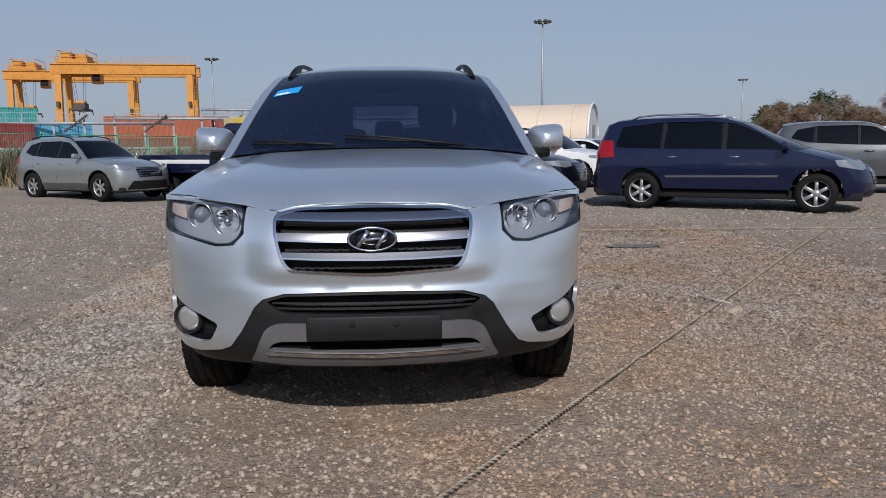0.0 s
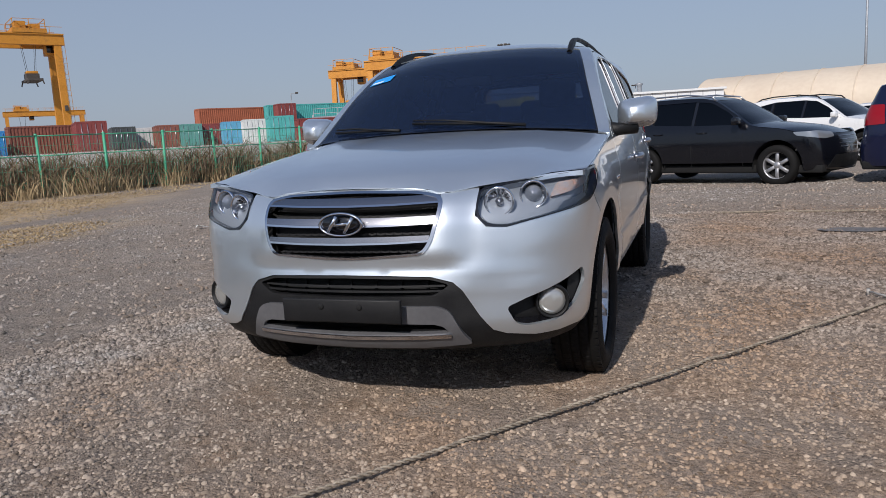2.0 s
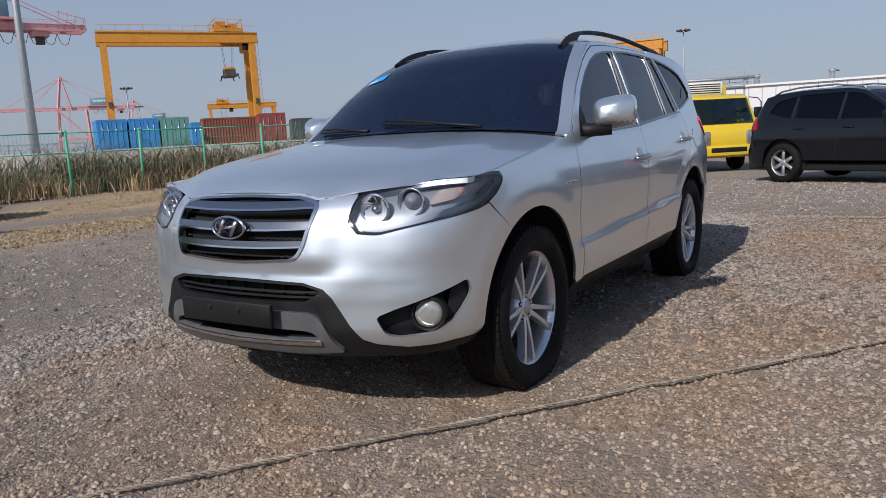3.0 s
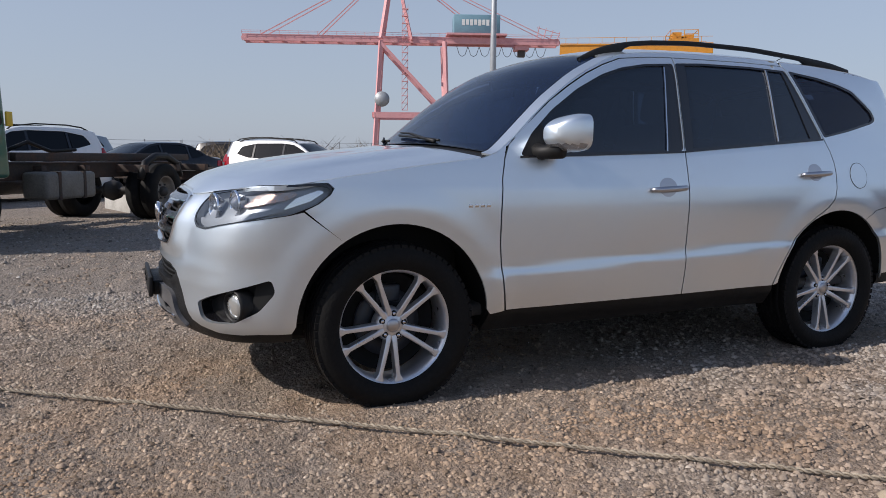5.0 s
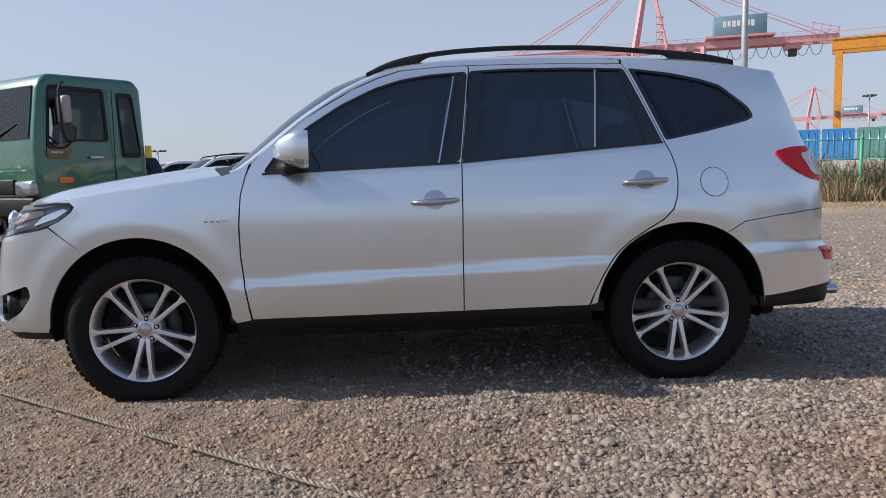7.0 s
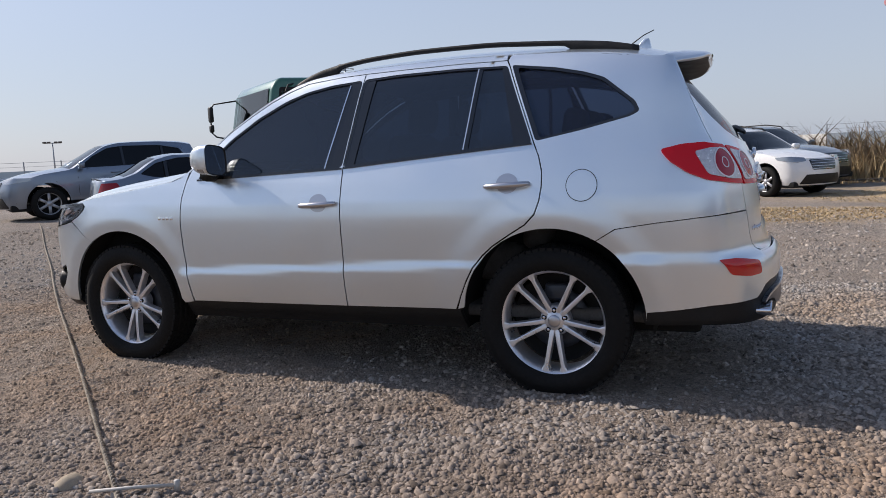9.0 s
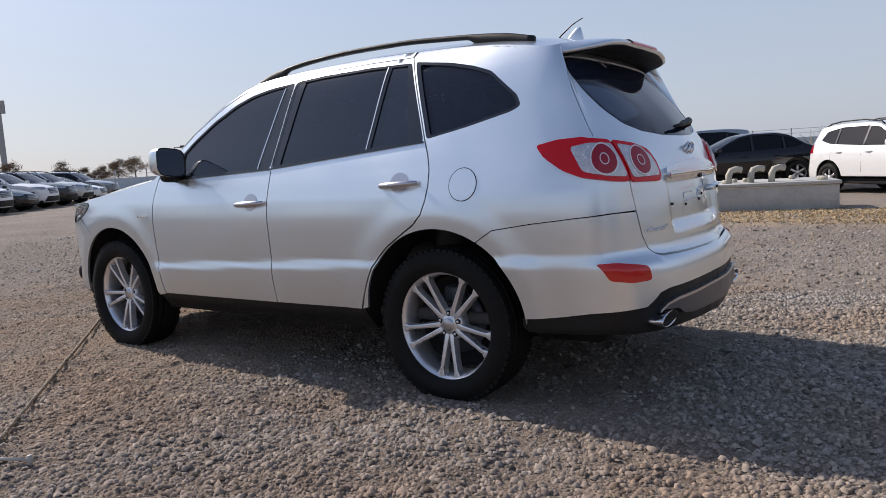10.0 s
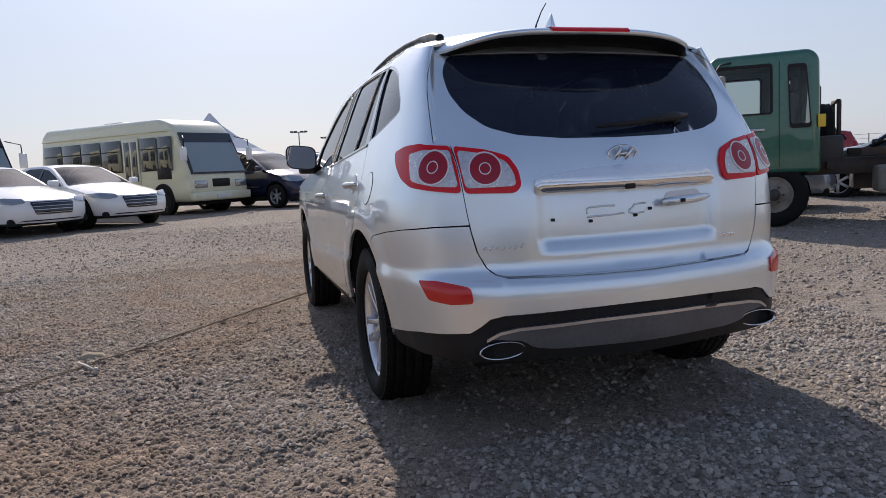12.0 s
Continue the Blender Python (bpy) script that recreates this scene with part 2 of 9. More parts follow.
# ---- materials ----
def material(name, colour, rough=0.5, metal=0.0, coat=0.0, spec=0.5):
    m = bpy.data.materials.new(name)
    m.use_nodes = True
    b = m.node_tree.nodes["Principled BSDF"]
    b.inputs["Base Color"].default_value = (*colour, 1)
    b.inputs["Roughness"].default_value = rough
    b.inputs["Metallic"].default_value = metal
    b.inputs["Coat Weight"].default_value = coat
    b.inputs["Coat Roughness"].default_value = 0.03
    b.inputs["Specular IOR Level"].default_value = spec
    return m


def vary(m, colours, scale, rough=None, bump=0.0, bump_scale=None, detail=6.0, coords="Object", stretch=(1, 1, 1)):
    """Two scales of noise in a material's colour, roughness and relief."""
    nt = m.node_tree
    n, l = nt.nodes, nt.links
    b = n["Principled BSDF"]
    tc, mp = n.new("ShaderNodeTexCoord"), n.new("ShaderNodeMapping")
    mp.inputs["Scale"].default_value = stretch
    l.new(tc.outputs[coords], mp.inputs["Vector"])
    big, small = n.new("ShaderNodeTexNoise"), n.new("ShaderNodeTexNoise")
    for t, s, d in ((big, scale, detail), (small, scale * 9, 4.0)):
        t.inputs["Scale"].default_value, t.inputs["Detail"].default_value = s, d
        l.new(mp.outputs[0], t.inputs["Vector"])
    mix = n.new("ShaderNodeMath")
    mix.operation = 'MULTIPLY_ADD'
    mix.inputs[1].default_value = 0.4
    l.new(small.outputs["Fac"], mix.inputs[0])
    half = n.new("ShaderNodeMath")
    half.operation = 'MULTIPLY'
    half.inputs[1].default_value = 0.6
    l.new(big.outputs["Fac"], half.inputs[0])
    l.new(half.outputs[0], mix.inputs[2])
    ramp = n.new("ShaderNodeValToRGB")
    el = ramp.color_ramp.elements
    while len(el) < len(colours):
        el.new(0.5)
    for i, c in enumerate(colours):
        el[i].position = 0.3 + 0.4 * i / max(1, len(colours) - 1)
        el[i].color = (*c, 1)
    l.new(mix.outputs[0], ramp.inputs[0])
    l.new(ramp.outputs[0], b.inputs["Base Color"])
    if rough:
        mr = n.new("ShaderNodeMapRange")
        mr.inputs["To Min"].default_value, mr.inputs["To Max"].default_value = rough
        mr.inputs["From Min"].default_value, mr.inputs["From Max"].default_value = 0.3, 0.7
        l.new(big.outputs["Fac"], mr.inputs["Value"])
        l.new(mr.outputs[0], b.inputs["Roughness"])
    if bump:
        bt = n.new("ShaderNodeTexNoise")
        bt.inputs["Scale"].default_value, bt.inputs["Detail"].default_value = bump_scale or scale * 6, 5.0
        l.new(mp.outputs[0], bt.inputs["Vector"])
        bp = n.new("ShaderNodeBump")
        bp.inputs["Strength"].default_value, bp.inputs["Distance"].default_value = bump, 0.01
        l.new(bt.outputs["Fac"], bp.inputs["Height"])
        l.new(bp.outputs[0], b.inputs["Normal"])
    return m


def glass(name, tint, rough=0.0, ior=1.5, film=None):
    """A thin pane: tinted, with a mirror's gloss at grazing angles and, where asked, a dull coloured film that also
    puts reflected sky into the colour.
    """
    m = bpy.data.materials.new(name)
    m.use_nodes = True
    n, l = m.node_tree.nodes, m.node_tree.links
    n.remove(n["Principled BSDF"])
    tr, gl, mx, fr = n.new("ShaderNodeBsdfTransparent"), n.new("ShaderNodeBsdfGlossy"), n.new("ShaderNodeMixShader"), n.new("ShaderNodeFresnel")
    tr.inputs[0].default_value = (*tint, 1)
    gl.inputs["Roughness"].default_value = rough
    fr.inputs["IOR"].default_value = ior
    l.new(fr.outputs[0], mx.inputs[0])
    l.new(tr.outputs[0], mx.inputs[1])
    l.new(gl.outputs[0], mx.inputs[2])
    if film:
        df, m2 = n.new("ShaderNodeBsdfDiffuse"), n.new("ShaderNodeMixShader")
        df.inputs[0].default_value = (*film, 1)
        m2.inputs[0].default_value = .5
        l.new(tr.outputs[0], m2.inputs[1])
        l.new(df.outputs[0], m2.inputs[2])
        l.new(m2.outputs[0], mx.inputs[1])
    l.new(mx.outputs[0], n["Material Output"].inputs[0])
    return m


def paint(name, colour, metal=0.0, rough=0.35, dust=0.12):
    """Car paint under clear lacquer, with a thin uneven film of dust."""
    m = material(name, colour, rough, metal, 1.0)
    light = tuple(min(1, c * (1 - dust) + 0.35 * dust) for c in colour)
    return vary(m, [colour, colour, light], 2.2, (rough * 0.85, rough * 1.2))


SILVER = paint("silver_paint", (0.74, 0.80, 0.845), 0.84, 0.33, 0.03)
GLASS_DARK = glass("dark_tinted_glass", (0.10, 0.15, 0.23), 0.0, 1.8, (.012, .022, .042))
GLASS_REAR = glass("grey_tinted_glass", (0.34, 0.42, 0.56), 0.0, 1.42, (.022, .030, .058))
GLASS_CLEAR = glass("clear_glass", (0.93, 0.95, 0.96))
BLACK = vary(material("black_plastic", (0.010, 0.010, 0.011), 0.5, spec=0.3), [(0.007, 0.007, 0.008), (0.014, 0.014, 0.014)], 8, (0.42, 0.62), 0.15, 300)
GLOSSBLACK = material("gloss_black", (0.008, 0.008, 0.010), 0.12, 0, 0.6)
# near-black: shade of gaps and hollows put into the colour; also plain black parts
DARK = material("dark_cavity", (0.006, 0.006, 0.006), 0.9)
GREYPLASTIC = vary(material("grey_trim", (0.12, 0.12, 0.125), 0.45, 0.3), [(0.11, 0.11, 0.115), (0.16, 0.16, 0.165)], 6, (0.35, 0.5))
CHROME = material("chrome", (0.72, 0.72, 0.74), 0.12, 1.0)
BRIGHT = material("bright_trim", (0.78, 0.79, 0.81), 0.26, 0.9)
GRILLEBAR = material("grille_bar_chrome", (0.34, 0.34, 0.36), 0.26, 1.0)
SATIN = material("satin_chrome", (0.5, 0.5, 0.53), 0.3, 1.0)
ALLOY = vary(material("alloy_wheel", (0.7, 0.7, 0.72), 0.36, 0.75), [(0.64, 0.64, 0.66), (0.8, 0.8, 0.82)], 9, (0.25, 0.42))
ALLOYDARK = material("painted_alloy", (0.05, 0.055, 0.065), 0.4, 0.5)
RUBBER = vary(material("tyre_rubber", (0.012, 0.012, 0.012), 0.75, 0, 0, 0.2), [(0.005, 0.005, 0.005), (0.012, 0.0115, 0.011)], 7, (0.6, 0.85), 0.3, 60)
REDLENS = material("red_lens", (0.66, 0.004, 0.014), 0.06, 0, 0.0, 0.35)
LAMPFIELD = vary(material("clear_lens_field", (0.5, 0.5, 0.52), 0.16, 0.5, 0.5), [(0.42, 0.41, 0.43), (0.74, 0.72, 0.73)], 55, (0.12, 0.3), 0.3, 160)
WHITELENS = material("pale_lens", (0.72, 0.68, 0.70), 0.25, 0.2, 0.4)
CLEARLENS = vary(material("clear_ribbed_lens", (.42, .43, .45), .2, .5, .5), [(.22, .23, .25), (.60, .61, .63)], 60, (.12, .3), .3, 200)
REFLECTOR = material("red_reflector", (0.60, 0.015, 0.01), 0.2, 0, 0.4)
AMBER = vary(material("amber_lens", (.62, .46, .40), .2, .3, .6), [(.46, .47, .50), (.58, .46, .42), (.72, .32, .18)], 26, (.12, .3), .3, 120)
LAMPCHROME = material("lamp_reflector", (0.85, 0.85, 0.87), 0.1, 1.0)
LAMPGREY = material("lamp_housing", (0.35, 0.375, 0.42), 0.38, 0.45)
SEAT = vary(material("seat_cloth", (0.06, 0.055, 0.05), 0.9), [(0.05, 0.045, 0.04), (0.09, 0.085, 0.08)], 12)
SEATGREY = vary(material("pale_trim", (0.25, 0.24, 0.22), 0.9), [(0.2, 0.19, 0.18), (0.3, 0.29, 0.27)], 12)

# ---- ground ----
def lot_z(x, y):
    """The lot falls away a little behind the car and rises a little ahead of it."""
    x, y = np.asarray(x, float), np.asarray(y, float)
    rise = sstep(7, 10, -y)
    dip = sstep(8, 13, -x) * sstep(-2.5, 0, y) * (1 - sstep(5, 9, y))
    return 0.16 * rise - 0.12 * dip - 0.013 * np.maximum(0, np.asarray(y, float) - 4) * (1 - sstep(1, 6, x)) * sstep(-10, -5, x) * (1 - sstep(20, 60, y))


def rough_noise(x, y, cell, seed):
    """Smooth value noise on a grid of cells."""
    table = np.random.default_rng(seed).uniform(-1, 1, (256, 256))
    u, v = np.asarray(x, float) / cell, np.asarray(y, float) / cell
    i, j = np.floor(u).astype(int), np.floor(v).astype(int)
    a, b = u - i, v - j
    a, b = a * a * (3 - 2 * a), b * b * (3 - 2 * b)
    at = lambda p, q: table[p % 256, q % 256]
    return (at(i, j) * (1 - a) + at(i + 1, j) * a) * (1 - b) + (at(i, j + 1) * (1 - a) + at(i + 1, j + 1) * a) * b


def lot_rough(x, y):
    """Ruts and clods near the car, trodden flat under its wheels and fading farther off."""
    x, y = np.asarray(x, float), np.asarray(y, float)
    h = .010 * rough_noise(x, y, .45, 1) + .010 * rough_noise(x, y, .17, 2) + .012 * rough_noise(x, y, .085, 3)
    h = h + .012 * np.maximum(0, rough_noise(x, y, .12, 4) - .45)
    keep = 1 - sstep(7, 9, np.hypot(x, y))
    for wx in (-.81, .81):
        for wy in (-1.36, 1.34):
            keep = keep * sstep(.14, .36, np.hypot(x - wx, y - wy))
    return (h - .006) * keep


def worn_mask(n, l, coords, cx, cy, rx, ry, inner, outer, full=1.0):
    """One inside an ellipse on the lot, nought outside it."""
    place, far, edge = n.new("ShaderNodeMapping"), n.new("ShaderNodeVectorMath"), n.new("ShaderNodeMapRange")
    place.inputs["Location"].default_value = (-cx / rx, -cy / ry, 0)
    place.inputs["Scale"].default_value = (1 / rx, 1 / ry, 0)
    far.operation = 'LENGTH'
    edge.inputs["From Min"].default_value, edge.inputs["From Max"].default_value = inner, outer
    edge.inputs["To Min"].default_value, edge.inputs["To Max"].default_value = full, 0.0
    l.new(coords, place.inputs["Vector"])
    l.new(place.outputs[0], far.inputs[0])
    l.new(far.outputs["Value"], edge.inputs["Value"])
    return edge.outputs[0]


DIRT = (2.9, 2.7, 2.4, 3.8, .5, 1.25)      # trodden brown dirt off the car's rear corner


def ground_material():
    m = material("gravel", (.2, .18, .16), .95, spec=.2)
    n, l = m.node_tree.nodes, m.node_tree.links
    b = n["Principled BSDF"]
    b.inputs["Diffuse Roughness"].default_value = .25
    tc = n.new("ShaderNodeTexCoord")

    def noise_tex(scale, detail=5.0, rough=.6):
        t = n.new("ShaderNodeTexNoise")
        t.inputs["Scale"].default_value, t.inputs["Detail"].default_value, t.inputs["Roughness"].default_value = scale, detail, rough
        l.new(tc.outputs["Object"], t.inputs["Vector"])
        return t

    def cells(scale):
        v = n.new("ShaderNodeTexVoronoi")
        v.inputs["Scale"].default_value = scale
        l.new(tc.outputs["Object"], v.inputs["Vector"])
        return v

    def ramp(src, stops):
        r = n.new("ShaderNodeValToRGB")
        el = r.color_ramp.elements
        while len(el) < len(stops):
            el.new(.5)
        for e, (p, c) in zip(el, stops):
            e.position, e.color = p, (*c, 1)
        l.new(src, r.inputs[0])
        return r

    def mix(fac, a, c, mode='MIX'):
        q = n.new("ShaderNodeMix")
        q.data_type, q.blend_type = 'RGBA', mode
        if isinstance(fac, float):
            q.inputs["Factor"].default_value = fac
        else:
            l.new(fac, q.inputs["Factor"])
        l.new(a, q.inputs["A"])
        l.new(c, q.inputs["B"])
        return q.outputs["Result"]

    big, mid, fine = noise_tex(.35), noise_tex(1.6), noise_tex(26, 8, .8)
    stones, grit = cells(58), cells(150)
    sep = n.new("ShaderNodeSeparateColor")
    l.new(stones.outputs["Color"], sep.inputs[0])
    sep2 = n.new("ShaderNodeSeparateColor")
    l.new(grit.outputs["Color"], sep2.inputs[0])
    grey = ramp(sep.outputs[0], [(0, (.15, .138, .126)), (.5, (.24, .222, .204)), (.85, (.30, .28, .258)), (1, (.37, .347, .32))])
    grey2 = ramp(sep2.outputs[0], [(0, (.07, .064, .057)), (.6, (.22, .203, .186)), (1, (.38, .356, .326))])
    st = mix(.45, grey.outputs[0], grey2.outputs[0])
    earth = ramp(fine.outputs["Fac"], [(.3, (.10, .073, .053)), (.5, (.255, .198, .15)), (.68, (.42, .338, .266))])
    where = ramp(mid.outputs["Fac"], [(.46, (0, 0, 0)), (.66, (.75, .75, .75))])
    # earth shows where cars have worn the gravel away, round the parked car
    xyz = n.new("ShaderNodeSeparateXYZ")
    l.new(tc.outputs["Object"], xyz.inputs[0])
    dist = n.new("ShaderNodeVectorMath")
    dist.operation = 'LENGTH'
    sc = n.new("ShaderNodeMapping")
    sc.inputs["Location"].default_value = (-.35, .9, 0)
    sc.inputs["Scale"].default_value = (.36, .30, 0)
    l.new(tc.outputs["Object"], sc.inputs["Vector"])
    l.new(sc.outputs[0], dist.inputs[0])
    near = n.new("ShaderNodeMapRange")
    near.inputs["From Min"].default_value, near.inputs["From Max"].default_value = .45, 1.15
    near.inputs["To Min"].default_value, near.inputs["To Max"].default_value = 1.0, .25
    l.new(dist.outputs["Value"], near.inputs["Value"])
    fac = n.new("ShaderNodeMath")
    fac.operation = 'MULTIPLY'
    l.new(where.outputs[0], fac.inputs[0])
    l.new(near.outputs[0], fac.inputs[1])
    fac2 = n.new("ShaderNodeMath")
    fac2.operation = 'ADD'
    fac2.use_clamp = True
    half = n.new("ShaderNodeMath")
    half.operation = 'MULTIPLY'
    half.inputs[1].default_value = .5
    l.new(near.outputs[0], half.inputs[0])
    l.new(fac.outputs[0], fac2.inputs[0])
    l.new(half.outputs[0], fac2.inputs[1])
    col = mix(fac2.outputs[0], st, earth.outputs[0])
    # flattened straw beside the concrete block and along the fence
    litter = ramp(noise_tex(2.4, 6, .7).outputs["Fac"], [(.36, (0, 0, 0)), (.56, (.9, .9, .9))])
    straw = ramp(fine.outputs["Fac"], [(.3, (.22, .155, .085)), (.5, (.42, .32, .19)), (.7, (.56, .45, .29))])
    for ex, ey, erx, ery in ((-8.7, 2.0, 1.8, 3.8), (-14.2, 7.6, 3.4, 5.0)):
        edge = worn_mask(n, l, tc.outputs["Object"], ex, ey, erx, ery, .55, 1.15)
        share = n.new("ShaderNodeMath")
        share.operation = 'MULTIPLY'
        l.new(edge, share.inputs[0])
        l.new(litter.outputs[0], share.inputs[1])
        col = mix(share.outputs[0], col, straw.outputs[0])
    tint = ramp(big.outputs["Fac"], [(.3, (1.10, 1.04, .98)), (.7, (1.50, 1.41, 1.32))])
    col = mix(1.0, col, tint.outputs[0], 'MULTIPLY')
    dirt = n.new("ShaderNodeMix")
    dirt.data_type, dirt.blend_type = 'RGBA', 'MULTIPLY'
    dirt.inputs["B"].default_value = (.90, .82, .76, 1)
    l.new(worn_mask(n, l, tc.outputs["Object"], *DIRT), dirt.inputs["Factor"])
    l.new(col, dirt.inputs["A"])
    l.new(dirt.outputs["Result"], b.inputs["Base Color"])
    h = n.new("ShaderNodeMath")
    h.operation = 'MULTIPLY_ADD'
    h.inputs[1].default_value = -.5
    l.new(grit.outputs["Distance"], h.inputs[0])
    h2 = n.new("ShaderNodeMath")
    h2.operation = 'MULTIPLY'
    h2.inputs[1].default_value = -.9
    l.new(stones.outputs["Distance"], h2.inputs[0])
    l.new(h2.outputs[0], h.inputs[2])
    bp = n.new("ShaderNodeBump")
    bp.inputs["Strength"].default_value, bp.inputs["Distance"].default_value = 1.0, .010
    l.new(h.outputs[0], bp.inputs["Height"])
    lumps = noise_tex(5.5, 6, .62)
    bp2 = n.new("ShaderNodeBump")
    bp2.inputs["Strength"].default_value, bp2.inputs["Distance"].default_value = 1.0, .05
    l.new(lumps.outputs["Fac"], bp2.inputs["Height"])
    crumb = noise_tex(38, 6, .78)
    bp3 = n.new("ShaderNodeBump")
    bp3.inputs["Strength"].default_value, bp3.inputs["Distance"].default_value = 1.0, .014
    l.new(crumb.outputs["Fac"], bp3.inputs["Height"])
    l.new(bp2.outputs[0], bp3.inputs["Normal"])
    l.new(bp3.outputs[0], bp.inputs["Normal"])
    l.new(bp.outputs[0], b.inputs["Normal"])
    return m


GRAVEL = ground_material()
radii = np.concatenate([np.linspace(.4, 8.6, 180), np.geomspace(9, 2600, 34)])
SEG = 720
ang = 2 * np.pi * np.arange(SEG) / SEG
gx_, gy_ = np.outer(radii, np.cos(ang)).ravel(), np.outer(radii, np.sin(ang)).ravel()
gz_ = lot_z(gx_, gy_) + lot_rough(gx_, gy_)
gv = [(0, 0, 0)] + list(zip(gx_.tolist(), gy_.tolist(), gz_.tolist()))
gf = [(0, 1 + k, 1 + (k + 1) % SEG) for k in range(SEG)]
for i in range(len(radii) - 1):
    a, b_ = 1 + i * SEG, 1 + (i + 1) * SEG
    gf += [(a + k, b_ + k, b_ + (k + 1) % SEG, a + (k + 1) % SEG) for k in range(SEG)]
ground = tagged(part("ground", (gv, gf), GRAVEL), "grey gravel lot with patches of brown earth", "ground", kind="structure")


def stones_mesh(count, region, sizes, seed, colours):
    """Loose stones: squashed, dented lumps, one mesh."""
    rng = np.random.default_rng(seed)
    x = rng.uniform(region[0], region[1], count)
    y = rng.uniform(region[2], region[3], count)
    patch = np.array([noise.noise(Vector((a * .8, b * .8, 7))) for a, b in zip(x, y)])
    keep = rng.random(count) < np.clip(.80 + patch * .8, .22, 1)
    under = (np.abs(x) < .95) & (np.abs(y) < 2.2)
    keep &= ~under | (rng.random(count) < .35)
    worn = 1 - sstep(.45, 1.15, np.hypot(x * .36 - .35, y * .30 + .9))
    keep &= rng.random(count) < 1 - .12 * worn
    x, y = x[keep], y[keep]
    n = len(x)
    s = sizes[0] * (sizes[1] / sizes[0]) ** (rng.random(n) ** 1.5)
    s = s * (1 - .32 * worn[keep])
    ring = 2 * np.pi * np.arange(6) / 6
    unit = np.concatenate([np.stack([np.cos(ring), np.sin(ring), np.full(6, .12)], 1), np.stack([.58 * np.cos(ring[::2] + .5), .58 * np.sin(ring[::2] + .5), np.full(3, .78)], 1)])
    v = unit[None] * (1 + rng.uniform(-.28, .28, (n, 9, 3)))
    v[:, :, 2] *= rng.uniform(.6, 1.2, n)[:, None]
    v[:, :6, 2] += rng.uniform(-.25, .25, (n, 6))
    a = rng.uniform(0, 2 * np.pi, n)
    st = rng.uniform(.7, 1.2, (n, 2))
    px, py = v[:, :, 0] * st[:, :1], v[:, :, 1] * st[:, 1:]
    vx = px * np.cos(a)[:, None] - py * np.sin(a)[:, None]
    vy = px * np.sin(a)[:, None] + py * np.cos(a)[:, None]
    zz = lot_z(x, y) + lot_rough(x, y)
    out = np.stack([x[:, None] + vx * s[:, None], y[:, None] + vy * s[:, None], zz[:, None] + (v[:, :, 2] - .05) * s[:, None]], -1).reshape(-1, 3)
    f = np.array([(6, 7, 8), (0, 1, 6), (1, 2, 6), (2, 7, 6), (2, 3, 7), (3, 4, 7), (4, 8, 7), (4, 5, 8), (5, 0, 8), (0, 6, 8)])
    f = (f[None] + (np.arange(n) * 9)[:, None, None]).reshape(-1, 3)
    me = bpy.data.meshes.new("gravel")
    me.vertices.add(len(out))
    me.vertices.foreach_set("co", out.astype(np.float32).ravel())
    me.loops.add(len(f) * 3)
    me.loops.foreach_set("vertex_index", f.astype(np.int32).ravel())
    me.polygons.add(len(f))
    me.polygons.foreach_set("loop_start", np.arange(0, len(f) * 3, 3, dtype=np.int32))
    me.update(calc_edges=True)
    me.materials.append(colours)
    return new("gravel", me)


